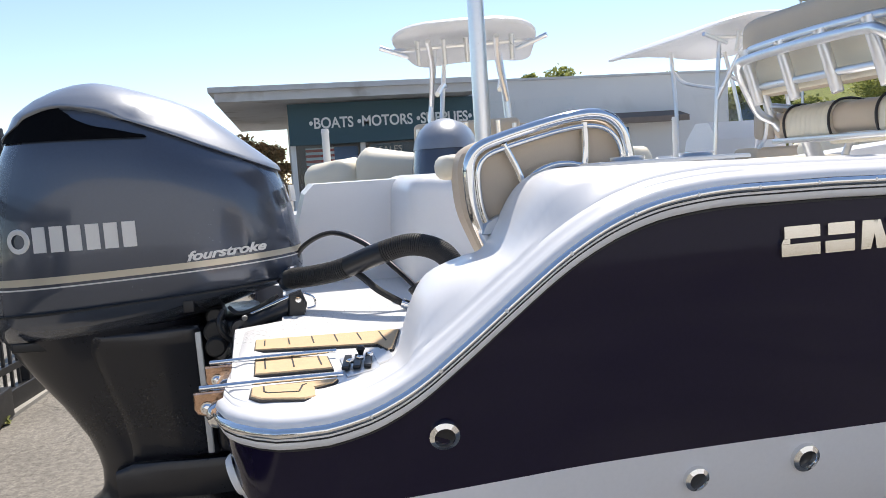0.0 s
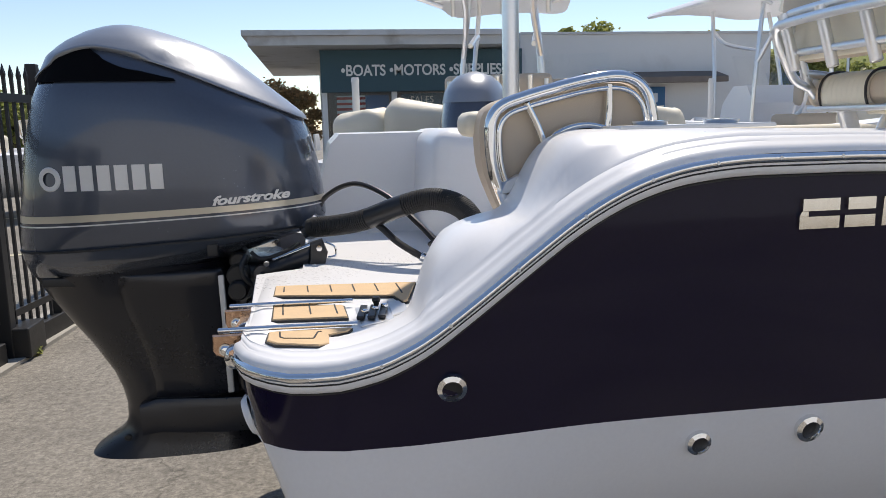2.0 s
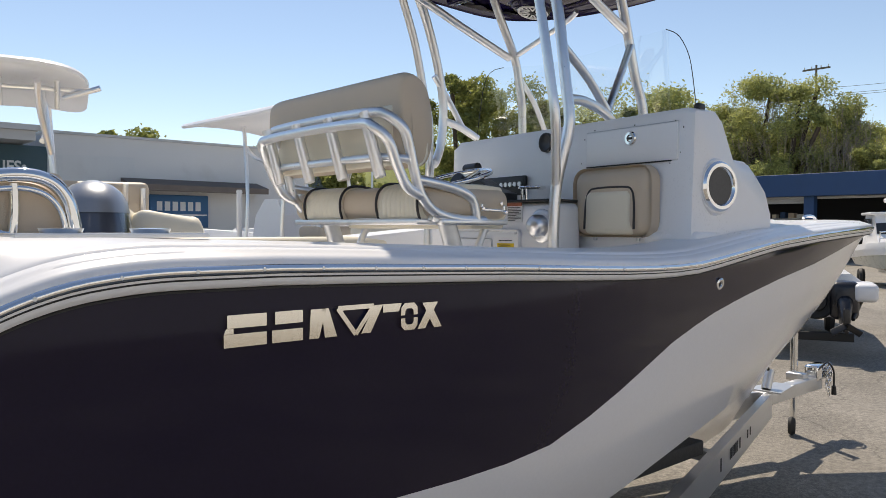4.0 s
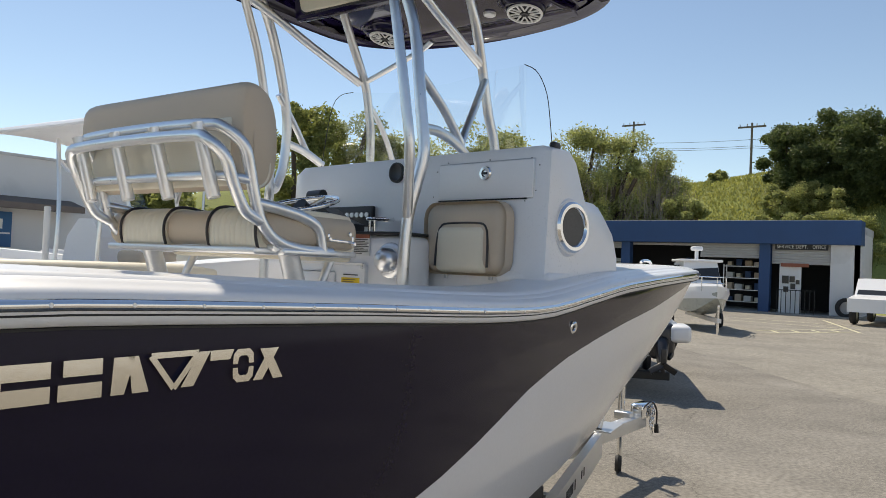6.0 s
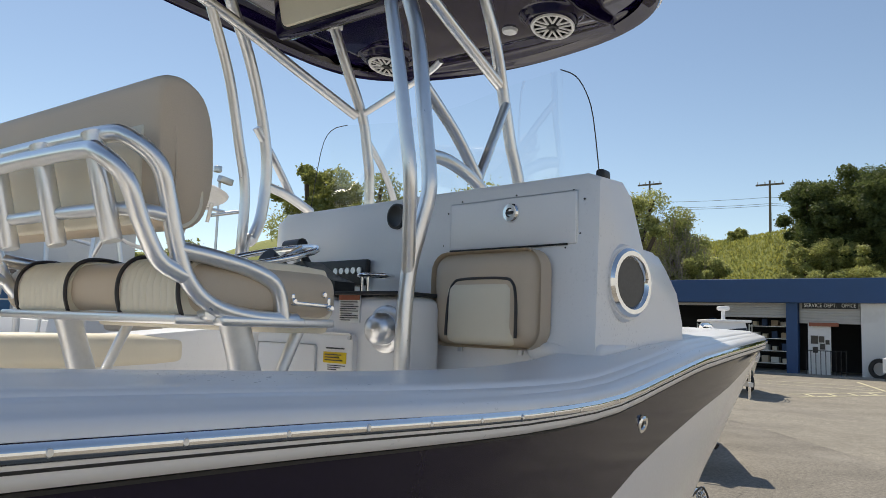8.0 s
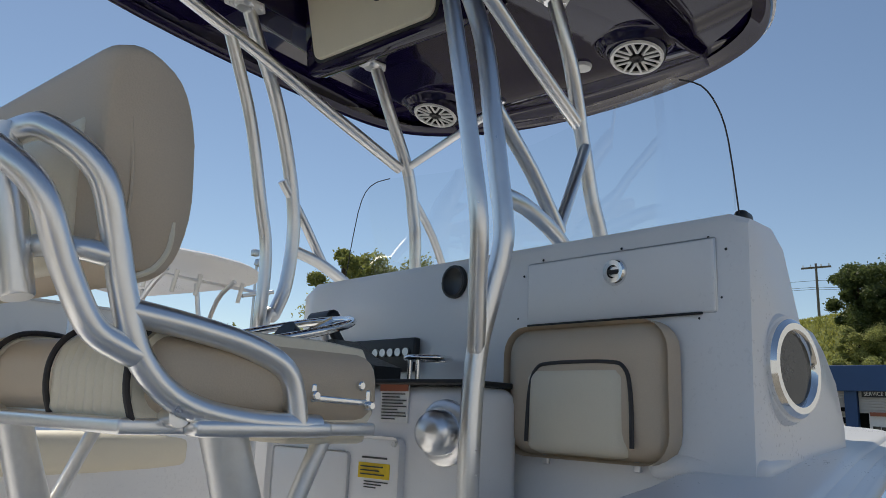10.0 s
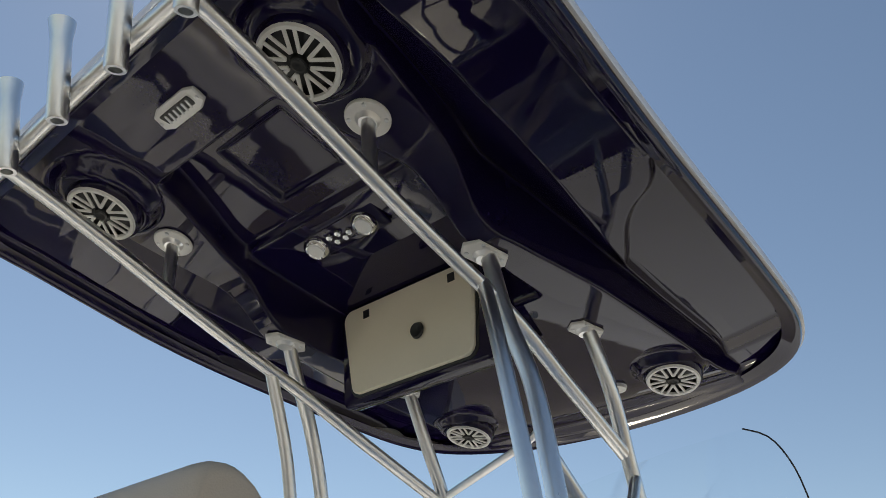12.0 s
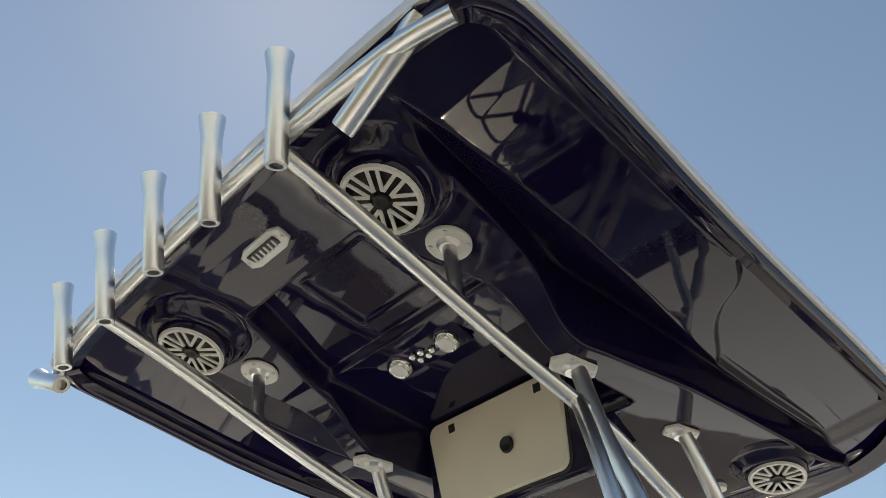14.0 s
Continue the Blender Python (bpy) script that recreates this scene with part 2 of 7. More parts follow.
def rbox(sx, sy, sz, r, m=None, seg=3):
    """A box of that size round the origin with rounded edges."""
    bm = bmesh.new()
    bmesh.ops.create_cube(bm, size=1)
    bmesh.ops.scale(bm, vec=(sx, sy, sz), verts=bm.verts)
    bmesh.ops.bevel(bm, geom=list(bm.edges), offset=r, segments=seg, profile=0.5, affect="EDGES")
    bm.verts.index_update()
    g = [tuple(v.co) for v in bm.verts], [tuple(v.index for v in f.verts) for f in bm.faces]
    bm.free()
    return moved(g, m) if m else g


def spline(pts, res=6, closed=False):
    """Points along a smooth curve through pts."""
    p = [Vector(q) for q in pts]
    out, n = [], len(p)
    for i in range(n if closed else n - 1):
        a, b, c, d = (p[(i - 1) % n], p[i], p[(i + 1) % n], p[(i + 2) % n]) if closed else (p[max(i - 1, 0)], p[i], p[i + 1], p[min(i + 2, n - 1)])
        for k in range(res):
            t = k / res
            out.append(0.5 * (2 * b + (c - a) * t + (2 * a - 5 * b + 4 * c - d) * t * t + (3 * b - a - 3 * c + d) * t ** 3))
    if not closed:
        out.append(p[-1])
    return out


def sweep(pts, sec, closed=False, caps=True, up=None):
    """Sweeps a section of (side, up) pairs along points."""
    n, vs, fs, k = len(pts), [], [], len(sec)
    nrm = None
    for i, p in enumerate(pts):
        a, b = (pts[(i - 1) % n], pts[(i + 1) % n]) if closed else (pts[max(i - 1, 0)], pts[min(i + 1, n - 1)])
        t = (Vector(b) - Vector(a)).normalized()
        if up is not None:
            nrm = Vector(up)
        elif nrm is None:
            nrm = Vector((0, 0, 1)) if abs(t.z) < 0.9 else Vector((1, 0, 0))
        nrm = (nrm - t * nrm.dot(t)).normalized()
        s = t.cross(nrm)
        vs += [tuple(Vector(p) + s * u + nrm * w) for u, w in sec]
    for i in range(n if closed else n - 1):
        a, b = i * k, ((i + 1) % n) * k
        fs += [(a + j, a + (j + 1) % k, b + (j + 1) % k, b + j) for j in range(k)]
    if caps and not closed:
        fs += [tuple(range(k))[::-1], tuple(range((n - 1) * k, n * k))]
    return vs, fs


def ring(r, n=12, ry=None):
    return [(r * math.cos(2 * math.pi * i / n), (ry or r) * math.sin(2 * math.pi * i / n)) for i in range(n)]


def tube(pts, r, res=6, n=12, closed=False, smooth=True):
    return sweep(spline(pts, res, closed) if smooth and len(pts) > 2 else [Vector(p) for p in pts], ring(r, n), closed)


def lathe(prof, m=None, n=24):
    """Turns (radius, height) pairs round z."""
    vs, fs, k = [], [], len(prof)
    for i in range(n):
        a = 2 * math.pi * i / n
        vs += [(r * math.cos(a), r * math.sin(a), h) for r, h in prof]
    for i in range(n):
        a, b = i * k, ((i + 1) % n) * k
        fs += [(a + j, b + j, b + j + 1, a + j + 1) for j in range(k - 1)]
    g = vs, fs
    return moved(g, m) if m else g


def axis(p, d, twist=0):
    """A pose at p whose z points along d."""
    return Matrix.Translation(p) @ Vector(d).to_track_quat("Z", "Y").to_matrix().to_4x4() @ pose(0, 0, 0, 0, 0, twist)


def cyl(p0, p1, r0, r1=None, n=14, bev=0.0):
    h = (Vector(p1) - Vector(p0)).length
    r1 = r0 if r1 is None else r1
    prof = [(0, 0), (r0 - bev, 0), (r0, bev), (r1, h - bev), (r1 - bev, h), (0, h)] if bev else [(0, 0), (r0, 0), (r1, h), (0, h)]
    return lathe(prof, axis(p0, Vector(p1) - Vector(p0)), n)


def loft(rings, caps=True, closed=True):
    vs, fs, k = [], [], len(rings[0])
    for r in rings:
        vs += [tuple(p) for p in r]
    for i in range(len(rings) - 1):
        a, b = i * k, (i + 1) * k
        fs += [(a + j, a + (j + 1) % k, b + (j + 1) % k, b + j) for j in range(k if closed else k - 1)]
    if caps:
        fs += [tuple(range(k))[::-1], tuple(range((len(rings) - 1) * k, len(rings) * k))]
    return vs, fs


def prism(poly, h, m=None, bev=0.0):
    """Raises a flat outline of (x, y) pairs by h along z."""
    n = len(poly)
    c = Vector((sum(p[0] for p in poly) / n, sum(p[1] for p in poly) / n))
    def inset(p):
        d = c - Vector(p)
        return Vector(p) + d.normalized() * min(bev, d.length * 0.5)
    rs = [[(x, y, 0) for x, y in poly], [(x, y, h - bev) for x, y in poly]]
    if bev:
        rs.append([(*inset(p), h) for p in poly])
    g = loft(rs)
    return moved(g, m) if m else g


def part(name, geo, material, parent=None, label="", smooth=40, **tags):
    me = bpy.data.meshes.new(name)
    me.from_pydata(geo[0], [], geo[1])
    me.materials.append(material)
    if smooth:
        me.polygons.foreach_set("use_smooth", [True] * len(me.polygons))
        me.set_sharp_from_angle(angle=radians(smooth))
    bm = bmesh.new()
    bm.from_mesh(me)
    bmesh.ops.recalc_face_normals(bm, faces=bm.faces)
    bm.to_mesh(me)
    bm.free()
    ob = new(name, me)
    if parent:
        ob.parent = parent
    if label:
        ob["label"] = label
    return tagged(ob, **tags) if tags else ob


def thing(name, label, category, at=(0, 0, 0), group="", kind=""):
    ob = new(name)
    ob.empty_display_size = 0.1
    ob.location = at
    return tagged(ob, label, category, group, kind)


def lerp(tab, x):
    """Reads a table of (x, value) pairs, smoothly."""
    if x <= tab[0][0]:
        return tab[0][1]
    for (a, u), (b, v) in zip(tab, tab[1:]):
        if x <= b:
            s = (x - a) / (b - a)
            return u + (v - u) * s
    return tab[-1][1]


def smoothed(tab, x, w=0.05):
    return sum(lerp(tab, x + d * w) for d in (-1, -0.5, 0, 0.5, 1)) / 5


def words(name, text, size, m, material, parent=None, depth=0.004, label="", align="LEFT", stretch=1.0, bold=0.0, shear=0.0):
    """Raised lettering in the built-in font, as a mesh."""
    cu = bpy.data.curves.new(name, "FONT")
    cu.body, cu.size, cu.extrude, cu.align_x, cu.align_y, cu.offset, cu.shear = text, size, depth / 2, align, "CENTER", bold, shear
    tmp = bpy.data.objects.new(name, cu)
    scene.collection.objects.link(tmp)
    me = bpy.data.meshes.new_from_object(tmp.evaluated_get(bpy.context.evaluated_depsgraph_get()))
    bpy.data.objects.remove(tmp)
    me.transform(m @ Matrix.Diagonal((stretch, 1, 1, 1)))
    me.materials.clear()
    me.materials.append(material)
    ob = new(name, me)
    if parent:
        ob.parent = parent
    if label:
        ob["label"] = label
    return ob


# ---- ground and buildings ----
part("ground", ([(-400, -400, 0), (400, -400, 0), (400, 400, 0), (-400, 400, 0)], [(0, 1, 2, 3)]), asphalt, smooth=0, label="worn grey asphalt yard with stains and pale patches", category="ground", kind="structure")
part("apron", ([(x, y, 0.002) for x, y in ((9.6, -4.9), (38.5, -4.9), (38.5, 16), (30.6, 15.6), (27.1, 12.0), (24.0, 8.7), (21.3, 6.3), (18.6, 3.4), (16.2, 1.3), (13.9, -0.5), (12.0, -2.7))], [tuple(range(11))]), apron, smooth=0, label="paler worn apron in front of the service building", category="ground", kind="structure")
part("pavement", prism([(-2.15, -6), (-1.66, -6), (-0.60, 5), (-1.09, 5)], 0.03), concrete, smooth=0, label="pale concrete strip along the iron fence", category="pavement", kind="structure")

# no wall is known here: added behind the camera, mirrored in hull and glass
part("wall_south", box(-30, 50, -11.3, -11.0, 0, 4.8), stucco, smooth=0, label="added unseen pale wall closing the yard", category="wall", kind="structure")

# sales building, long white wall with an overhanging flat roof
sales = thing("sales_building", "white stucco boat shop with flat overhanging roof and teal sign", "building")
part("wall", box(5.6, 11.25, 13.2, 21, 0, 3.38), stucco, sales, smooth=0)
part("wall", box(1.5, 5.6, 15.2, 21, 0, 3.2), stucco, sales, smooth=0)
part("coping", box(5.59, 11.3, 13.14, 21.05, 3.38, 3.43), fascia, sales, smooth=0)
part("roof", box(0.06, 5.3, 12.3, 21, 3.30, 3.40), fascia, sales, "thin pale edge of the flat roof", smooth=0)
part("soffit", box(0.16, 5.24, 12.4, 21, 3.13, 3.30), fascia, sales, smooth=0)
signb = part("sign_board", box(1.48, 5.6, 13.08, 13.2, 2.28, 3.1), teal, sales, "dark teal board with white capital letters", smooth=0)
words("lettering", "\u2022BOATS \u2022MOTORS \u2022SUPPLIES\u2022", 0.30, pose(1.88, 13.07, 2.69, 90, 0, 0), signwhite, signb, 0.02, bold=0.006, stretch=0.86)
part("shop_window", box(1.6, 5.5, 13.255, 13.27, 0.55, 2.30), pane, sales, smooth=0).visible_shadow = False
for x in (1.54, 2.95, 4.2, 5.54):
    part("window_post", box(x - 0.05, x + 0.05, 13.22, 13.42, 0, 2.30), signwhite, sales, smooth=0)
part("shop_back", box(1.5, 5.6, 14.2, 14.25, 0, 2.4), timber, sales, smooth=0)
part("window_base", box(1.5, 5.6, 13.22, 13.4, 0, 0.55), stucco, sales, smooth=0)
ws = part("window_sign", box(3.1, 4.1, 13.30, 13.33, 1.98, 2.24), teal, sales, smooth=0)
words("lettering", "SALES", 0.19, pose(3.28, 13.29, 2.11, 90, 0, 0), cream, ws, 0.006)
flag = part("flag", box(1.78, 2.84, 13.31, 13.325, 1.46, 2.22), signwhite, sales, "striped flag hung behind the window", smooth=0)
for k in range(7):
    part("stripe", box(1.78, 2.84, 13.303, 13.31, 1.49 + k * 0.108, 1.543 + k * 0.108), red, flag, smooth=0)
part("canton", box(2.36, 2.84, 13.297, 13.303, 1.83, 2.22), signblue, flag, smooth=0)
part("awning", prism([(0, 0), (0.55, -0.02), (0.55, 0.1), (0, 0.24)], 3.0, Matrix(((0, 0, 1, 6.97), (-1, 0, 0, 13.2), (0, 1, 0, 2.36), (0, 0, 0, 1)))), timber, sales, "weathered grey awning over the sign", smooth=0)
ys = part("wall_sign", rbox(1.25, 0.08, 0.68, 0.01, pose(8.15, 13.15, 1.94)), signblue, sales, "blue wall sign with pale bars", smooth=30)
for k in range(6):
    part("bar", box(7.66 + k * 0.165, 7.66 + k * 0.165 + 0.11, 13.095, 13.11, 1.95, 2.14), signwhite, ys, smooth=0)
part("rule", box(7.56, 8.74, 13.097, 13.11, 1.85, 1.88), signwhite, ys, smooth=0)
part("bar", box(7.66, 8.1, 13.097, 13.11, 1.7, 1.76), signwhite, ys, smooth=0)

# service building, wide and low with a deep blue fascia
svc = thing("service_building", "long low service building with deep blue fascia", "building")
SX = 39.6
part("fascia", rbox(1.2, 33, 1.09, 0.03, pose(SX + 0.2, 18.8, 3.775)), bluepaint, svc, "deep blue painted fascia", smooth=0)
part("roof", box(SX + 0.4, SX + 4.7, 2.4, 35, 3.8, 4.15), fascia, svc, smooth=0)
# near-black back wall: the unlit depth of the workshop is put into its colour
part("back_wall", box(SX + 4.4, SX + 4.6, 2.4, 35, 0, 3.9), insideshade, svc, smooth=0)
part("end_wall", box(SX, SX + 4.4, 2.4, 2.6, 0, 3.8), stucco, svc, smooth=0)
part("wall", box(SX, SX + 0.25, 2.4, 3.55, 0, 3.4), stucco, svc, smooth=0)
for y in (6.33, 13.2, 20.5, 28):
    part("pier", box(SX - 0.1, SX + 0.3, y - 0.24, y + 0.24, 0, 3.4), bluepaint, svc, smooth=0)
for y0, y1, z0 in ((3.57, 6.06, 2.32), (6.6, 9.4, 2.55), (9.4, 12.9, 3.1), (13.5, 20.2, 2.9), (20.8, 27.7, 2.9)):
    sh = part("roller_shutter", box(SX + 0.16, SX + 0.2, y0, y1, z0, 3.4), shutter, svc, "raised pale roller shutter", smooth=0)
    for k in range(int((3.4 - z0) / 0.12)):
        part("slat", rbox(0.05, y1 - y0 - 0.02, 0.1, 0.015, pose(SX + 0.15, (y0 + y1) / 2, z0 + 0.06 + k * 0.12), 1), shutter, sh)
part("door_panel", box(SX + 0.2, SX + 0.26, 4.78, 5.72, 0, 2.32), signwhite, svc, "white office door panel with notices", smooth=0)
for y, z, s in ((5.45, 1.6, 0.36), (5.16, 1.62, 0.28), (5.12, 1.3, 0.26), (5.42, 1.15, 0.26), (4.92, 1.5, 0.2)):
    part("notice", box(SX + 0.17, SX + 0.2, y - s * 0.4, y + s * 0.4, z - s * 0.5, z + s * 0.5), darkglass, svc, smooth=0)
for k in range(9):
    part("rail_bar", box(SX - 0.3, SX - 0.27, 4.1 + k * 0.2, 4.13 + k * 0.2, 0, 1.1), iron, svc, smooth=0)
part("rail_top", box(SX - 0.3, SX - 0.27, 4.1, 5.73, 1.1, 1.14), iron, svc, smooth=0)
sb = part("door_sign", box(SX - 0.02, SX + 0.05, 3.66, 5.9, 2.98, 3.26), black, svc, smooth=0)
part("name_board", box(SX + 0.06, SX + 0.12, 4.45, 5.65, 2.2, 2.36), redbrown, svc, "small dark red board over the door", smooth=0)
words("lettering", "SERVICE DEPT.", 0.24, pose(SX - 0.03, 5.82, 3.12, 90, 0, -90), signwhite, sb, 0.01, stretch=0.86)
words("lettering", "OFFICE", 0.24, pose(SX - 0.03, 4.30, 3.12, 90, 0, -90), signwhite, sb, 0.01, stretch=0.74)
for y0 in (7.0, 9.6, 14.5, 17.0):
    rack = thing("storage_rack", "grey steel rack with boxes inside the workshop", "rack", (SX + 2.6, y0, 0.06), "workshop racks")
    for a in (0, 1.9):
        for b in (0, 0.5):
            part("upright", box(b, b + 0.05, a, a + 0.05, 0, 2.2), galv, rack, smooth=0)
    for k in range(4):
        part("shelf", box(0, 0.55, 0, 1.95, 0.3 + 0.6 * k, 0.34 + 0.6 * k), galv, rack, smooth=0)
        for j in range(4):
            w = 0.22 + 0.05 * ((j * 3 + k) % 4)
            part("carton", rbox(0.35, w, 0.2 + 0.07 * ((j + 2 * k) % 3), 0.01, pose(0.25, 0.28 + 0.46 * j, 0.46 + 0.6 * k + 0.03 * ((j + 2 * k) % 3)), 1), (cream, signwhite, tan, bluepaint)[(j * 5 + k * 3) % 4], rack)
tyre = thing("tyre", "worn black tyre leaning on the white wall", "tyre", (SX - 0.25, 2.85, 0.45))
part("tread", lathe([(0.28, -0.1), (0.42, -0.11), (0.45, 0), (0.42, 0.11), (0.28, 0.1), (0.27, 0), (0.28, -0.1)], pose(0, 0, 0, 90, 0, 80)), rubber, tyre)
part("bollard_base", box(SX - 1.0, SX + 4.6, 2.2, 35, 0.0, 0.06), concrete, svc, smooth=0)
for k, (a, b) in enumerate((((33, 5.9), (33, 1.2)), ((31, 7), (31, 1.0)), ((36, 3.2), (29, 1.0)), ((-12, 14.3), (-3, 13.0)), ((-9, 7.2), (-2, 8.5)), ((-8, 4.1), (-1.8, 5.2)), ((25.4, 3.05), (29.4, 1.2)), ((26.3, 3.5), (30.3, 1.65)), ((26.0, 2.77), (26.9, 3.22)), ((26.9, 2.36), (27.8, 2.81)), ((27.8, 1.94), (28.7, 2.39)), ((28.7, 1.53), (29.6, 1.98)))):
    d = Vector((b[0] - a[0], b[1] - a[1], 0)).normalized().cross(Vector((0, 0, 1))) * 0.06
    part("marking_%s" % ("abcdefghijkl"[k]), ([(a[0] + d.x, a[1] + d.y, 0.008), (b[0] + d.x, b[1] + d.y, 0.008), (b[0] - d.x, b[1] - d.y, 0.008), (a[0] - d.x, a[1] - d.y, 0.008)], [(0, 1, 2, 3)]), paintline, smooth=0, label="faded yellow painted parking line on asphalt", category="marking", kind="structure")

# hill behind the service building
def hill_z(x, y):
    s = min(max((x - 46) / 14, 0), 1)
    return 8.2 * s * s * (3 - 2 * s) + (0.9 * math.sin(y * 0.13) + 0.5 * math.sin(y * 0.31 + x * 0.2)) * s + max(0, min(1, (y - 14) / 30)) * 2.0 * s


hv, hf = [], []
NX, NY = 24, 60
for i in range(NX):
    for j in range(NY):
        x, y = 45 + i * 2.2, -60 + j * 3.4
        hv.append((x, y, hill_z(x, y) - (0.05 if i == 0 else 0)))
hf = [(i * NY + j, (i + 1) * NY + j, (i + 1) * NY + j + 1, i * NY + j + 1) for i in range(NX - 1) for j in range(NY - 1)]
part("hill", (hv, hf), grass, smooth=60, label="grassy green hillside behind the yard", category="hill", kind="structure")


def crown(clumps, per, size, seed, flat=0.75):
    """Many small leaf quads round clump centres (x, y, z, radius)."""
    rng = random.Random(seed)
    vs, fs = [], []
    for cx, cy, cz, r in clumps:
        for _ in range(per):
            d = Vector((rng.gauss(0, 1), rng.gauss(0, 1), rng.gauss(0, 1))).normalized() * r * (0.35 + 0.65 * rng.random() ** 0.6) * (1.0 if rng.random() < 0.82 else rng.uniform(1.0, 1.5))
            p = Vector((cx + d.x, cy + d.y, cz + d.z * flat))
            u = Vector((rng.gauss(0, 1), rng.gauss(0, 1), rng.gauss(0, 0.7))).normalized()
            w = u.cross(Vector((rng.gauss(0, 1), rng.gauss(0, 1), rng.gauss(0, 1)))).normalized()
            s = size * (0.6 + 0.8 * rng.random())
            o = len(vs)
            vs += [tuple(p - u * s), tuple(p + w * s * 0.55), tuple(p + u * s), tuple(p - w * s * 0.55)]
            fs.append((o, o + 1, o + 2, o + 3))
    return vs, fs


def tree(name, label, at, height, spread, material, seed, n=16, per=170, size=0.22, low=0.25, cat="tree"):
    rng = random.Random(seed)
    t = thing(name, label, cat, at)
    top = height * 0.55
    part("trunk", tube([(0, 0, -0.3), (rng.uniform(-.1, .1) * height * .2, rng.uniform(-.1, .1) * height * .2, top * 0.5), (0, 0, top)], 0.035 * height, 4, 8), bark, t)
    cl = []
    for k in range(n):
        a, q = rng.random() * 6.283, rng.random() ** 0.6
        z = height * (low + (0.95 - low) * rng.random())
        w = spread * (1 - 0.55 * abs((z / height - 0.5) * 1.6) ** 2)
        c = (math.cos(a) * q * w, math.sin(a) * q * w, z, spread * rng.uniform(0.16, 0.42))
        cl.append(c)
        if k < 6:
            part("limb", tube([(0, 0, top * 0.5), (c[0] * 0.5, c[1] * 0.5, (top * 0.6 + c[2]) / 2), c[:3]], 0.012 * height, 3, 6), bark, t)
    part("crown", crown(cl, per, size, seed), material, t, smooth=0)
    return t


for k, (x, y, h, s) in enumerate(((48, 13.9, 8.3, 1.9), (48.5, 15.6, 10.2, 2.6), (47.5, 17.8, 11.4, 2.9), (49, 20.6, 11.4, 3.4), (46.5, 14.4, 6.6, 2.2), (46.5, 17.0, 7.4, 2.6), (47.5, 12.8, 6.4, 1.4))):
    willow = tree("shrub", "tall pale green willow shrub with bare twig tops", (x, y, hill_z(x, y) - 0.2), h - hill_z(x, y), s, leaf, 20 + k, 36, 1000, 0.078, 0.06, "shrub")
    rng = random.Random(500 + k)
    hh, twigs = h - hill_z(x, y), []
    for _ in range(110 if k < 4 else 15):
        a, q = rng.random() * 6.283, rng.random() ** 0.5
        px, py = math.cos(a) * q * s * 0.9, math.sin(a) * q * s * 0.9
        z0 = hh * rng.uniform(0.5, 0.85) * (1 - 0.35 * q * q)
        tip = Vector((px * rng.uniform(1.0, 1.3), py * rng.uniform(1.0, 1.3), z0 + rng.uniform(0.9, 1.9)))
        foot = Vector((px * 0.85, py * 0.85, z0))
        twigs.append(cyl(foot, tip, 0.016, 0.006, 3))
        for _ in range(4):
            b0 = foot.lerp(tip, rng.uniform(0.3, 0.85))
            twigs.append(cyl(b0, b0 + Vector((rng.uniform(-0.35, 0.35), rng.uniform(-0.35, 0.35), rng.uniform(0.2, 0.6))), 0.009, 0.004, 3))
    part("twig_tangle", join(*twigs), twigwood, willow, "bare grey-brown twigs", smooth=0, kind="stuff")
for k, (x, y, h, s) in enumerate(((48, 24.5, 11.0, 4.2), (49, 30, 12, 5), (49, 38, 12, 5), (48, 46, 11, 5))):
    tree("shrub", "tall pale green willow shrub on the bank", (x, y, hill_z(x, y) - 0.2), h - hill_z(x, y), s, leaf, 30 + k, 34, 520, 0.12, 0.08, "shrub")
for k, (x, y, h, s) in enumerate(((56, 2.6, 12.2, 2.6), (57, 5.9, 13.0, 2.7), (56, 8.7, 12.1, 1.9), (56, -1.6, 11.8, 2.8), (55.5, 7.2, 10.6, 1.7), (55.5, 4.2, 11.2, 2.0))):
    tree("oak", "dark green oak tree on the slope", (x, y, hill_z(x, y) - 0.2), h - hill_z(x, y), s, leafdark, 40 + k, 60, 560, 0.085, 0.04)
for k, (x, y, h, s) in enumerate(((50, -7, 11, 4), (51, -14, 11, 4.5))):
    tree("oak", "dark green oak tree on the slope", (x, y, hill_z(x, y) - 0.2), h - hill_z(x, y), s, leafdark, 48 + k, 34, 480, 0.13, 0.1)
for k, (x, y, h, s) in enumerate(((54, 8.7, 2.1, 1.2), (54, 7.2, 2.5, 1.4), (53.5, 5.6, 2.6, 1.6), (52.5, 9.4, 1.5, 1.0), (52, 7.8, 2.2, 1.3), (52, 5.8, 2.4, 1.5), (52, 3.8, 2.4, 1.5), (59, 14.3, 0.9, 0.7))):
    tree("bush", "low grey-green bush on the grassy slope", (x, y, hill_z(x, y) - 0.2), h, s, leaf, 60 + k, 24, 620, 0.062, 0.06, "bush")
for k, (x, y, h, s) in enumerate(((28.2, 26, 9.6, 2.2), (32.0, 26.5, 10.1, 2.6), (35.2, 26, 9.0, 1.9), (43.5, 26.5, 9.6, 2.2), (46.8, 26, 10.4, 2.3), (17, 21, 3.9, 1.5), (19.5, 24, 4.4, 2.0))):
    tree("tree", "broad green tree behind the boat yard", (x, y, 0), h, s, leafmid, 70 + k, 36, 760, 0.09, 0.12)
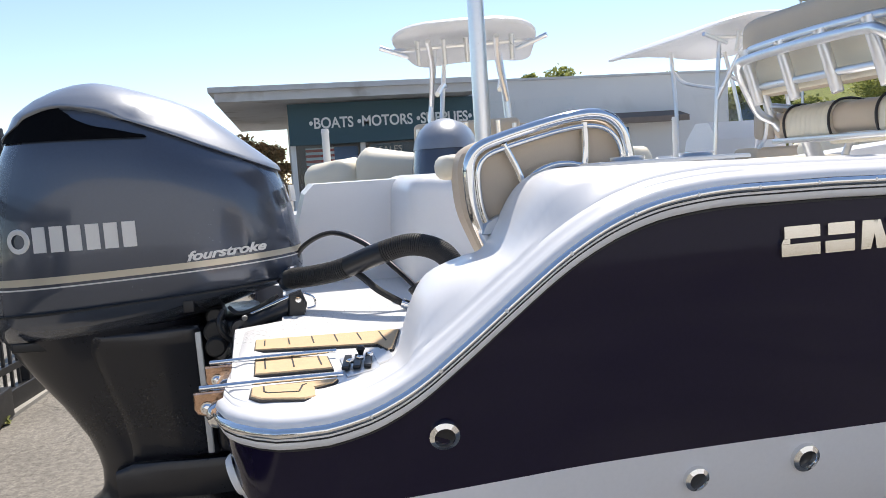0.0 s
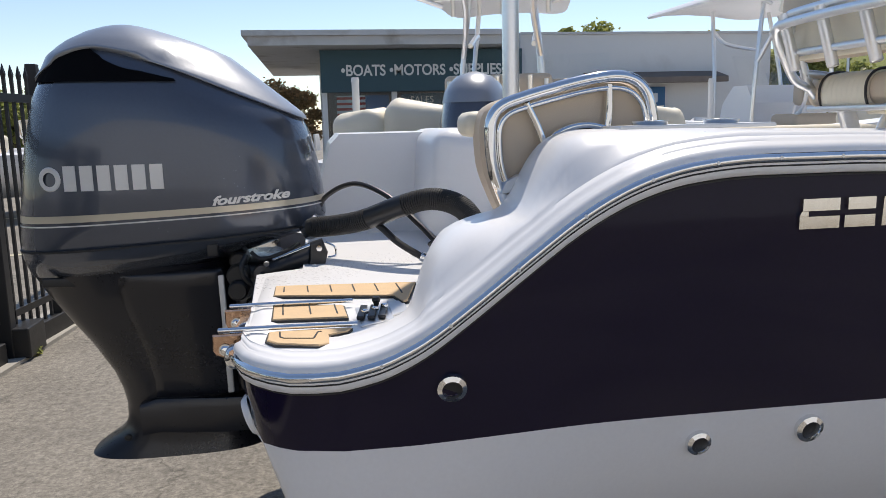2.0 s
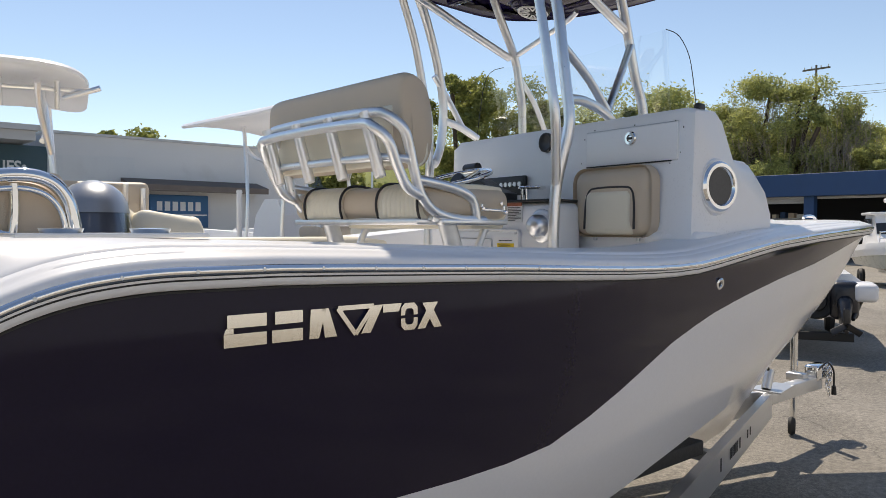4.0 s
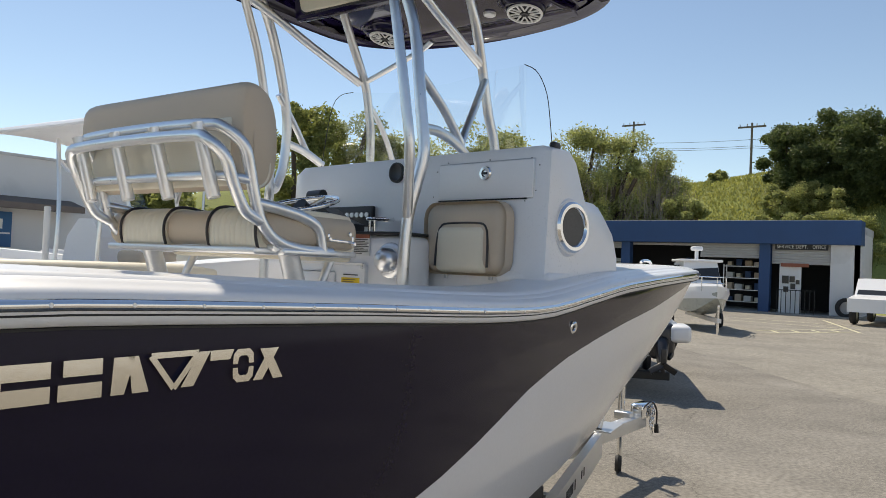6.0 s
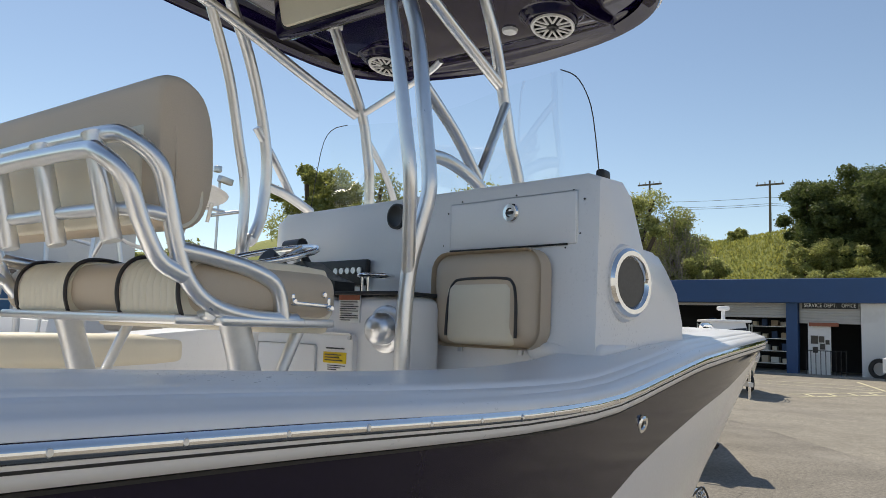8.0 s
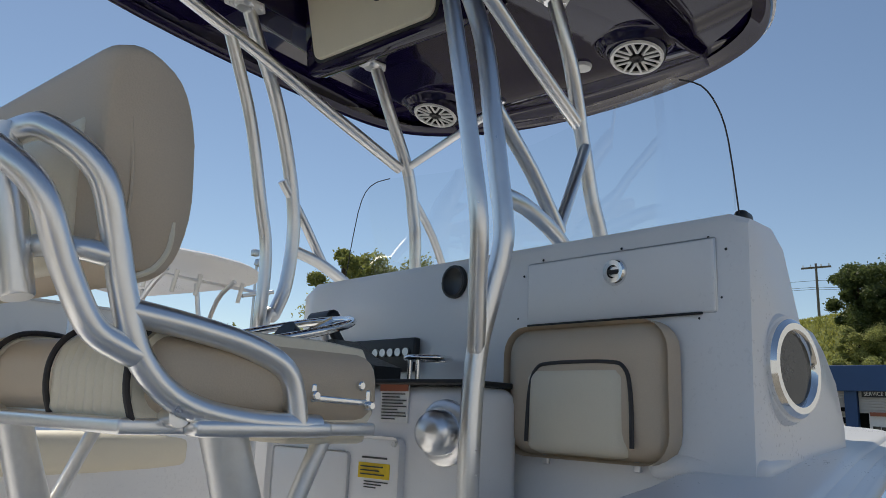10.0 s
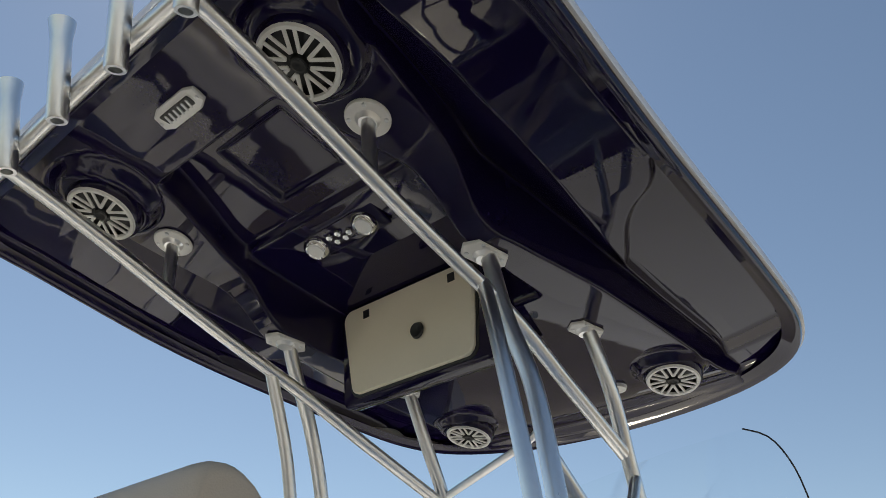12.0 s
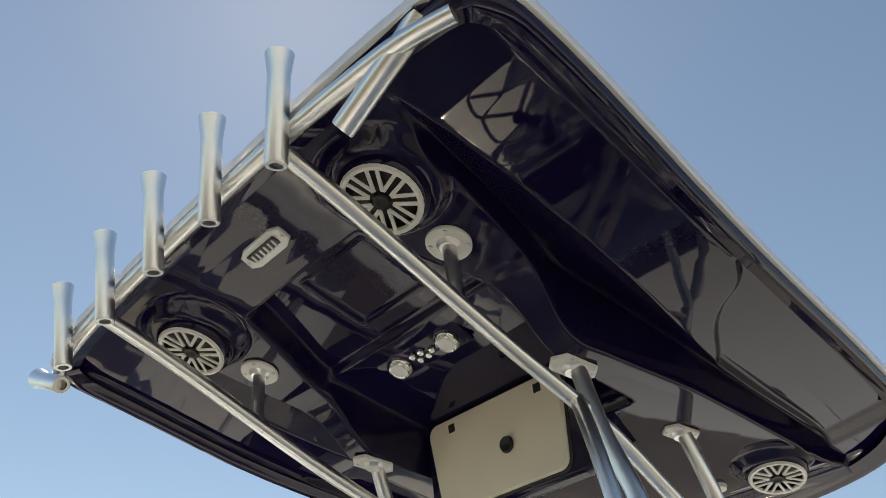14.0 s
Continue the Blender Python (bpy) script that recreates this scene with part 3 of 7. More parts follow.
for k, (x, y, h, s) in enumerate(((10.8, 29, 5.7, 1.5), (13.6, 29, 5.8, 1.7), (19, 30, 5.6, 2.0))):
    tree("tree", "green tree top above the flat roof", (x, y, 0), h, s, leafmid, 80 + k, 24, 420, 0.10, 0.3)
for k, (x, y, h, s) in enumerate(((-9, 26, 3.0, 1.6), (-14, 28, 3.6, 2.0), (-20, 30, 3.8, 2.4), (-5.5, 34, 3.0, 1.6), (-26, 26, 4.0, 2.6), (-2.6, 30, 2.6, 1.2))):
    tree("tree", "distant dark green tree beyond the fence", (x, y, 0), h, s, leafmid, 90 + k, 18, 300, 0.11, 0.15)
hedge = tree("hedge", "brown clipped hedge beside the sales building", (0.4, 17.5, 0), 3.0, 1.0, leafdry, 99, 30, 700, 0.05, 0.05, "hedge")


def utility_pole(x, y, z0, z1):
    t = thing("utility_pole", "dark wooden utility pole with crossarm", "utility pole", (x, y, z0))
    part("pole", cyl((0, 0, -0.5), (0, 0, z1 - z0), 0.13, 0.09, 8), timber, t)
    part("crossarm", box(-0.07, 0.07, -1.15, 1.15, z1 - z0 - 0.42, z1 - z0 - 0.28), timber, t, smooth=0)
    for dy in (-1.0, -0.4, 0.4, 1.0):
        part("insulator", cyl((0, dy, z1 - z0 - 0.28), (0, dy, z1 - z0 - 0.08), 0.05, 0.04, 8), signwhite, t)


utility_pole(70, 14.66, 8.2, 15.0)
utility_pole(70, 25.36, 8.6, 15.93)
utility_pole(72, -14, 8.0, 15.0)
for dz in (0.0, -0.55, -0.72):
    ends = [(70, 62, 14.6), (70, 25.36, 13.9), (70, 14.66, 13.55), (72, -14, 13.3), (73, -50, 13.0)]
    wire = []
    for (xa, ya, za), (xb, yb, zb) in zip(ends, ends[1:]):
        for q in range(8):
            u = q / 8
            wire.append((xa + (xb - xa) * u, ya + (yb - ya) * u, za + (zb - za) * u + dz - 0.0009 * (yb - ya) ** 2 * 4 * u * (1 - u)))
    part("power_line", tube(wire, 0.016, 1, 5, False, False), black, label="thin dark overhead power line", category="cable")

# flood lamp on a post
fl = thing("flood_light", "grey flood light on a tall thin post", "lamp", (17.5, 19, 0))
part("post", cyl((0, 0, 0), (0, 0, 6.3), 0.05, 0.04, 8), galv, fl)
part("lamp_head", rbox(0.5, 0.25, 0.22, 0.04, pose(0.15, -0.1, 6.2, 10, 8, 0)), galv, fl)
part("lamp_head", rbox(0.22, 0.22, 0.22, 0.04, pose(-0.1, 0, 6.55)), galv, fl)

rng = random.Random(7)
vs, fs = [], []
for k in range(30000):
    x, y = 46.5 + 13.0 * rng.random() ** 0.8, -4 + 26 * rng.random()
    z, h, a = hill_z(x, y), rng.uniform(0.06, 0.22), rng.random() * 6.283
    w, o = rng.uniform(0.03, 0.07), len(vs)
    dx, dy = math.cos(a) * w, math.sin(a) * w
    vs += [(x - dx, y - dy, z - 0.03), (x + dx, y + dy, z - 0.03), (x + dx * 0.3 + rng.uniform(-.1, .1), y + dy * 0.3 + rng.uniform(-.1, .1), z + h)]
    fs.append((o, o + 1, o + 2))
part("hill_grass", (vs, fs), leaf_mat("tall_grass", (0.42, 0.43, 0.13)), smooth=0, label="tufts of tall grass on the hillside", category="grass", kind="stuff")

# ---- iron fence with sliding gate ----
def picket_fence(name, label, y0, y1, x, step, zt):
    f = thing(name, label, "fence", (x, y0, 0))
    n = int((y1 - y0) / step)
    g = join(box(-0.0105, 0.0105, -0.0105, 0.0105, 0.14, zt - 0.1), moved(loft([[(-0.0105, -0.0105, 0), (0.0105, -0.0105, 0), (0.0105, 0.0105, 0), (-0.0105, 0.0105, 0)], [(-0.014, -0.014, 0.03), (0.014, -0.014, 0.03), (0.014, 0.014, 0.03), (-0.014, 0.014, 0.03)], [(-0.002, -0.002, 0.1), (0.002, -0.002, 0.1), (0.002, 0.002, 0.1), (-0.002, 0.002, 0.1)]]), Matrix.Translation((0, 0, zt - 0.1))))
    first = part("picket", g, iron, f, smooth=0)
    for k in range(1, n):
        o = bpy.data.objects.new("picket", first.data)
        scene.collection.objects.link(o)
        o.parent = f
        o.location = (0, k * step, 0)
    part("rail", box(-0.025, 0.025, -0.03, y1 - y0, zt - 0.27, zt - 0.21), iron, f, smooth=0)
    part("rail", box(-0.025, 0.025, -0.03, y1 - y0, 0.30, 0.35), iron, f, smooth=0)
    part("bottom_beam", rbox(0.1, y1 - y0, 0.17, 0.01, pose(0, (y1 - y0) / 2, 0.085)), iron, f, smooth=0)
    return f


TURN = radians(-7.4)
gate = picket_fence("gate", "black iron sliding gate with spear pickets", -5.52, 3.12, -2.02, 0.108, 2.15)
fence = picket_fence("fence", "black iron picket fence beside the gate", 3.30, 4.6, -0.88, 0.108, 2.11)
gp = thing("gate_post", "square black iron gate post with cap", "post", (-0.90, 3.18, 0))
part("post", rbox(0.10, 0.10, 2.12, 0.008, pose(0, 0, 1.06)), iron, gp, smooth=0)
part("cap", rbox(0.13, 0.13, 0.05, 0.02, pose(0, 0, 2.13)), iron, gp)
part("roller_box", rbox(0.2, 0.32, 0.22, 0.012, pose(0.06, 0.12, 0.13)), iron, gp, smooth=0)
gp2 = thing("gate_post", "slim black iron fence post", "post", (-0.80, 3.95, 0))
part("post", rbox(0.08, 0.08, 2.14, 0.008, pose(0, 0, 1.07)), iron, gp2, smooth=0)
rear_fence = picket_fence("fence", "black iron picket fence behind the sliding gate", -5.5, 3.1, -2.25, 0.127, 2.11)
for f in (gate, fence, rear_fence):
    f.rotation_euler = (0, 0, TURN)
picket_fence("fence", "low black iron fence running beside the building", 5.7, 9.5, -1.05, 0.12, 1.9)
part("weeds", crown([(-0.79, 3.30, 0.03, 0.07)], 60, 0.03, 5), leaf, label="small green weeds at the foot of the post", category="weeds", kind="stuff", smooth=0)


# ---- the boat ----
boat = thing("boat", "navy and white fishing boat with raised quarters on a trailer", "boat")
SHEER = [(1.2, 1.19), (1.318, 1.185), (1.408, 1.195), (1.498, 1.225), (1.598, 1.295), (1.708, 1.38), (1.818, 1.46), (1.938, 1.512), (2.068, 1.53), (2.318, 1.53), (2.9, 1.512), (3.3, 1.495), (3.6, 1.487), (3.85, 1.492), (4.15, 1.52), (4.5, 1.553), (5, 1.578), (5.5, 1.595), (5.9, 1.605), (7.75, 1.63)]
HALF = [(1.2, 1.10), (1.215, 1.16), (1.25, 1.215), (1.3, 1.25), (1.38, 1.275), (1.5, 1.285), (3.0, 1.285), (3.3, 1.275), (3.6, 1.245), (4.0, 1.20), (4.5, 1.155), (5.0, 1.105), (5.5, 1.04), (5.9, 0.975), (6.3, 0.87), (6.7, 0.73), (7.05, 0.57), (7.35, 0.39), (7.55, 0.24), (7.7, 0.09), (7.75, 0.0)]
SPLIT = [(1.2, 1.05), (1.8, 1.065), (2.4, 1.06), (2.75, 1.056), (3.0, 1.065), (3.12, 1.092), (3.28, 1.145), (3.42, 1.19), (3.65, 1.265), (3.92, 1.322), (4.2, 1.365), (4.55, 1.41), (5.05, 1.46), (5.5, 1.515), (5.9, 1.56), (7.75, 1.60)]
KEEL = [(1.2, 0.30), (4.9, 0.21), (5.6, 0.21), (6.0, 0.23), (6.35, 0.28), (6.5, 0.36), (6.7, 0.50), (6.86, 0.63), (7.02, 0.77), (7.15, 0.92), (7.31, 1.07), (7.46, 1.22), (7.67, 1.45), (7.75, 1.58)]
FLARE = [(1.2, 4.5), (3.0, 4.5), (3.5, 4.2), (4.0, 3.6), (4.5, 2.8), (5.0, 2.05), (5.5, 1.55), (6.0, 1.2), (6.5, 0.85), (7.0, 0.6), (7.75, 0.5)]
CHINE = [(1.2, 0.72), (3.0, 0.75), (3.75, 0.85), (4.5, 0.94), (5.5, 1.05), (6.3, 1.15), (6.7, 1.22), (7.05, 1.32), (7.75, 1.59)]
TOP = [(1.2, 1.2125), (1.358, 1.2125), (1.418, 1.22), (1.5, 1.243), (1.52, 1.262), (1.532, 1.3), (1.548, 1.338), (1.572, 1.372), (1.61, 1.402), (1.66, 1.42), (1.715, 1.431), (1.735, 1.446), (1.752, 1.48), (1.775, 1.522), (1.8, 1.56), (1.83, 1.578), (1.87, 1.585), (2.068, 1.584), (2.6, 1.568), (3.2, 1.548), (3.6, 1.54), (3.9, 1.548), (4.2, 1.575), (4.5, 1.605), (5, 1.63), (5.5, 1.645), (7.75, 1.68)]
xs = [1.2, 1.207, 1.22, 1.24, 1.27, 1.3, 1.34, 1.38] + [1.40 + 0.012 * i for i in range(62)] + [2.15 + 0.15 * i for i in range(25)] + [5.9 + 0.1 * i for i in range(18)] + [7.66, 7.7, 7.735, 7.75]
xs = sorted(set(round(x, 3) for x in xs))


def side(x, z):
    """Half breadth of the hull at station x and height z: full aft, a plain V at the bow."""
    b, s, k, c = lerp(HALF, x), smoothed(SHEER, x), lerp(KEEL, x), lerp(CHINE, x)
    low = min(max((z - k) / max(c - k, 0.01), 0.0), 1.0)
    q = min(max((max(z, c) - k) / max(s - k, 0.01), 0.0), 1.0)
    return b * (1 - (1 - q) ** lerp(FLARE, x)) * low


def strip(rows):
    """Skins rows of points (one row a station) on both sides of the boat."""
    k = len(rows[0])
    vs = [p for r in rows for p in r]
    n = len(vs)
    vs += [(x, -y, z) for x, y, z in vs]
    fs = [(i * k + j, i * k + j + 1, (i + 1) * k + j + 1, (i + 1) * k + j) for i in range(len(rows) - 1) for j in range(k - 1)]
    return vs, fs + [tuple(v + n for v in f[::-1]) for f in fs]


up_rows, low_rows = [], []
for x in xs:
    s, zb = smoothed(SHEER, x), min(smoothed(SPLIT, x), smoothed(SHEER, x) - 0.012)
    up_rows.append([(x, -side(x, s + (zb - s) * j / 6), s + (zb - s) * j / 6) for j in range(7)])
    k = lerp(KEEL, x)
    low_rows.append([(x, -side(x, zb + (k - zb) * q), zb + (k - zb) * q) for q in (0, 0.08, 0.17, 0.27, 0.38, 0.5, 0.62, 0.73, 0.82, 0.89, 0.94, 0.97, 0.988, 0.996, 1.0)])
up_rows, low_rows = ([[(max(x, 1.2 + 0.4 * (1.13 - z)), y, z) for x, y, z in r] for r in rr] for rr in (up_rows, low_rows))
part("hull_side", strip(up_rows), navy, boat, "glossy dark navy gelcoat topsides", smooth=50)
part("hull_bottom", strip(low_rows), hullwhite, boat, "white lower hull swept up to the bow", smooth=30)
tr = up_rows[0] + low_rows[0][1:]
part("transom", (tr + [(x, -y, z) for x, y, z in tr[::-1]], [tuple(range(2 * len(tr)))]), navy, boat, smooth=0)

# rubbing strake with metal insert and screws
SEC_W = [(0.0, -0.030), (0.010, -0.028), (0.014, -0.018), (0.014, 0.010), (0.010, 0.020), (0.0, 0.024)]
SEC_M = [(0.014, -0.009), (0.021, -0.006), (0.023, 0.0), (0.021, 0.006), (0.014, 0.009)]


def rail_rows(sec):
    rows = []
    for i, x in enumerate(xs):
        a, b = xs[max(i - 1, 0)], xs[min(i + 1, len(xs) - 1)]
        t = Vector((b - a, -(lerp(HALF, b) - lerp(HALF, a)))).normalized()
        nx, ny = t.y, -t.x
        s = smoothed(SHEER, x)
        rows.append([(x + nx * o, -max(lerp(HALF, x), 0) + ny * o, s + h) for o, h in sec])
    return rows


strake = part("rub_rail", strip(rail_rows(SEC_W)), white, boat, "white rubbing strake", smooth=60)
part("metal_insert", strip(rail_rows(SEC_M)), chrome, strake, "polished metal strip with screws", smooth=60)
SEC_D = [(0.013, -0.0155), (0.0150, -0.0150), (0.0150, -0.0125), (0.013, -0.0120)]
SEC_E = [(-0.002, -0.035), (0.003, -0.0345), (0.003, -0.031), (-0.002, -0.030)]
for sec in (SEC_D, SEC_E):
    part("dark_seam", strip(rail_rows(sec)), rubber, strake, smooth=0)
x = 1.33
while x < 7.3:
    p = (x, -lerp(HALF, x) - 0.021, smoothed(SHEER, x))
    part("screw", lathe([(0, 0.002), (0.003, 0.002), (0.0046, 0), (0.0046, -0.004)], axis(p, (0, -1, 0)), 10), satin, strake)
    x += 0.117 if x < 3.5 else 0.21

# deck moulding: stepped shoulder, flat top and inner wall
CAP = []
for i, x in enumerate(xs):
    b, s, t = lerp(HALF, x), smoothed(SHEER, x), smoothed(TOP, x, 0.016)
    t = max(t, s + 0.026)
    inn = max(b - 0.30, 0.0)
    wide = lerp([(1.2, 0.42), (1.50, 0.42), (1.60, 1.0)], x)
    r = lambda o: max(b - min(o, 0.05) - max(o - 0.05, 0.0) * wide, 0.0)
    d = t - s
    f = min(1.0, d / 0.052)
    sec = [(0.0, 0.022), (0.008, 0.0265), (0.019, 0.0285), (0.023, 0.0325), (0.033, 0.0355), (0.044, 0.0375), (0.048, 0.0420)]
    CAP.append([(x, -r(o), s + 0.018 + (h - 0.018) * f) for o, h in sec] + [(x, -r(0.056), s + max(0.45 * d, 0.046 * f)), (x, -r(0.078), s + max(0.70 * d, 0.047 * f)), (x, -r(0.105), t - 0.12 * d), (x, -r(0.14), t - 0.03 * d), (x, -r(0.18), t), (x, -r(0.262), t), (x, -r(0.295), t - 0.008), (x, -r(0.305), t - 0.03), (x, -r(0.31), max(0.98, t - 0.45) if x > 1.74 else 1.19)])
part("gunwale", strip(CAP), white, boat, "glossy white moulded gunwale with stepped shoulder", smooth=34)
# swim platform and stern mouldings
pl = [(1.745, -1.17), (1.745, 1.17), (1.34, 1.17), (1.245, 1.14), (1.205, 1.02), (1.175, 0.44), (1.30, 0.38), (1.30, -0.38), (1.175, -0.44), (1.205, -1.02), (1.245, -1.14), (1.34, -1.17)]
plat = part("swim_platform", prism(pl, 0.205, pose(0, 0, 1.005), 0.012), white, boat, "white moulded swim platform with faux teak pads")
for y in (-0.76, 0.76):
    part("aft_edge", rbox(0.10, 0.64, 0.09, 0.04, pose(1.235, y, 1.170)), white, plat)
    part("aft_strake", rbox(0.05, 0.66, 0.05, 0.02, pose(1.19, y, 1.175)), chrome, plat)


def mat_pad(poly, grooves):
    m = part("teak_pad", prism(poly, 0.007, pose(0, 0, 1.2115), 0.002), teak, plat, "tan faux teak pad with dark seams", smooth=30)
    part("seam", sweep([Vector((x, y, 1.2135)) for x, y in poly], [(-0.004, -0.003), (0.004, -0.003), (0.004, 0.002), (-0.004, 0.002)], True, up=(0, 0, 1)), rubber, m, smooth=0)
    for a, b in grooves:
        part("seam", sweep([Vector((*a, 1.219)), Vector((*b, 1.219))], [(-0.0016, -0.001), (0.0016, -0.001), (0.0016, 0.0005), (-0.0016, 0.0005)], up=(0, 0, 1)), rubber, m, smooth=0)


mat_pad([(1.243, -0.741), (1.241, -0.634), (1.583, -0.679), (1.54, -0.873), (1.531, -0.879), (1.516, -0.811)], [((1.263, -0.659), (1.264, -0.713)), ((1.318, -0.66), (1.321, -0.727)), ((1.373, -0.663), (1.376, -0.739)), ((1.427, -0.671), (1.43, -0.751)), ((1.481, -0.679), (1.484, -0.76)), ((1.533, -0.687), (1.537, -0.795))])
mat_pad([(1.252, -0.97), (1.248, -0.834), (1.398, -0.88), (1.404, -0.987)], [((1.268, -0.858), (1.272, -0.941)), ((1.325, -0.868), (1.329, -0.949)), ((1.379, -0.876), (1.384, -0.957))])
mat_pad([(1.251, -1.125), (1.251, -1.068), (1.351, -1.069), (1.408, -1.075), (1.399, -1.097), (1.364, -1.114), (1.364, -1.172), (1.345, -1.18), (1.268, -1.148)], [((1.272, -1.076), (1.274, -1.111)), ((1.274, -1.111), (1.281, -1.122)), ((1.281, -1.122), (1.336, -1.136)), ((1.336, -1.136), (1.343, -1.095)), ((1.343, -1.095), (1.35, -1.09))])
# boarding ladder
lad = part("ladder_well", prism([(1.424, -0.893), (1.494, -0.889), (1.498, -1.007), (1.428, -1.051)], 0.003, pose(0, 0, 1.2105)), galv, plat, "shallow recess for the folded ladder", smooth=0)
part("well_tray", prism([(1.497, -0.853), (1.532, -0.856), (1.533, -0.946), (1.496, -0.983)], 0.004, pose(0, 0, 1.2105)), galv, lad, smooth=0)
for y in (-0.868, -1.07):
    part("ladder_rail", tube([(1.155, y + 0.02, 1.222), (1.28, y + 0.008, 1.224), (1.42, y - 0.002, 1.224)], 0.0052, 2, 10), chrome, lad)
    part("hinge_plate", prism([(0.0, -0.016), (0.006, -0.026), (0.020, -0.031), (0.036, -0.024), (0.055, -0.004), (0.055, 0.014), (0.0, 0.014)], 0.012, pose(1.145, y + 0.014, 1.203, 90, 0, 0), 0.003), teaktint, lad, "steel hinge plate tinted with the teak's reflection")
    part("hinge_bolt", lathe([(0, 0.005), (0.006, 0.004), (0.009, 0.0), (0.012, 0.0)], axis((1.168, y - 0.001, 1.189), (0, -1, 0)), 12), chrome, lad)
for k in range(3):
    part("ladder_tread", rbox(0.015, 0.10, 0.008, 0.002, pose(1.435 + 0.022 * k, -0.960, 1.2185, 0, 0, -8)), black, lad)
    part("tread_clip", rbox(0.012, 0.014, 0.010, 0.003, pose(1.440 + 0.022 * k, -0.980 + 0.02 * k, 1.225, 0, 0, 30)), chrome, lad)
part("ladder_knob", lathe([(0, 0.022), (0.007, 0.021), (0.0095, 0.014), (0.006, 0.007), (0.004, 0)], pose(1.467, -0.93, 1.222), 14), black, lad)
# stern bulkhead on the far side and sloping splash well
bulk = [[(x, y, z) for x, y in ((x0, 0.30), (x1, 0.30), (x1, 1.0), (x0, 1.0))] for z, x0, x1 in ((1.19, 1.30, 2.0), (1.39, 1.34, 2.0), (1.40, 1.365, 2.0), (1.54, 1.405, 2.0), (1.575, 1.44, 1.97))]
part("stern_bulkhead", loft(bulk), white, boat, "white moulded stern bulkhead", smooth=25)
part("bulkhead_bolster", rbox(0.34, 0.5, 0.36, 0.06, pose(1.88, 0.12, 1.40, 0, 4, 0)), white, boat)
part("splash_well", prism([(1.25, 0.95), (1.95, 1.28), (1.95, 0.9), (1.25, 0.8)], 1.3, Matrix(((1, 0, 0, 0), (0, 0, -1, 0.65), (0, 1, 0, 0.0), (0, 0, 0, 1)))), white, boat, smooth=20)
part("well_seam", box(1.50, 1.9, 0.288, 0.296, 1.272, 1.28), rubber, boat, smooth=0)
# cockpit sole and inner liner
part("cockpit_sole", strip([[(x, -max(side(x, 0.93) - 0.12, 0.02), 0.945), (x, 0, 0.945)] for x in (1.9, 2.5, 3.0, 3.5, 4.0, 4.5, 5.0, 5.5, 6.0)]), white, boat, smooth=0)
part("fore_deck", strip([[(x, -max(lerp(HALF, x) - 0.28, 0), lerp(TOP, x) - 0.006), (x, -max(lerp(HALF, x) - 0.6, 0), lerp(TOP, x) + 0.0), (x, 0, lerp(TOP, x) + 0.005)] for x in xs if x >= 5.0]), white, boat, "white foredeck", smooth=50)
part("side_bolster", tube([(2.2, -0.965, 1.46), (3.0, -0.965, 1.45), (3.9, -0.93, 1.45)], 0.05, 4, 12), cream, boat, "padded cream bolster")
part("side_bolster", rbox(2.0, 0.10, 0.13, 0.045, pose(3.23, 0.945, 1.49, 0, 0, -1.5), 4), cream, boat, "padded cream bolster", smooth=60)
part("rod_hatch", prism([(-0.16, -0.05), (0.16, -0.05), (0.18, 0), (0.16, 0.05), (-0.16, 0.05), (-0.18, 0)], 0.008, pose(2.09, -1.08, 1.582), 0.003), galv, boat, "flush metal rod holder plates")
for dx in (-0.08, 0.07):
    part("rod_socket", lathe([(0.03, 0.0), (0.036, 0.012), (0.024, 0.013), (0.022, 0.002)], pose(2.09 + dx, -1.08, 1.586), 16), chrome, boat)
for x in (4.45, 4.75, 5.6):
    part("deck_cleat", tube([(x - 0.07, -lerp(HALF, x) + 0.2, lerp(TOP, x) + 0.012), (x - 0.04, -lerp(HALF, x) + 0.2, lerp(TOP, x) + 0.022), (x + 0.04, -lerp(HALF, x) + 0.2, lerp(TOP, x) + 0.022), (x + 0.07, -lerp(HALF, x) + 0.2, lerp(TOP, x) + 0.012)], 0.008, 4, 8), chrome, boat)
# hull fittings
def through_hull(x, z, r):
    y = -side(x, z)
    n = Vector((0, -1, -0.2)) if z < 1.1 else Vector((-0.1, -1, -0.25))
    f = part("drain_fitting", lathe([(r * 0.55, -0.03), (r * 0.55, 0.004), (r * 0.65, 0.012), (r * 0.95, 0.008), (r, 0.0), (r * 0.98, -0.004)], axis((x, y, z), n), 24), chrome, boat, "round chrome drain fitting")
    part("opening", lathe([(0, -0.004), (r * 0.6, -0.004)], axis((x, y - 0.006, z), n), 20), black, f)


through_hull(1.567, 1.158, 0.027)
through_hull(2.035, 1.003, 0.025)
through_hull(2.26, 1.012, 0.029)
part("transom_fitting", lathe([(0.022, -0.02), (0.022, 0.006), (0.034, 0.008), (0.040, 0.0), (0.040, -0.006)], axis((1.215, -1.12, 1.075), (-1, 0, -0.35)), 24), white, boat, "white round transom fitting")
be = part("bow_eye", lathe([(0.009, 0.001), (0.011, 0.005), (0.017, 0.006), (0.021, 0.003), (0.022, -0.004)], axis((3.99, -side(3.99, 1.42) - 0.001, 1.42), (-0.08, -1, -0.25)), 20), chrome, boat)
part("eye_hole", lathe([(0, 0.001), (0.012, 0.001)], axis((3.99, -side(3.99, 1.42) - 0.001, 1.42), (-0.08, -1, -0.25)), 16), rubber, be)
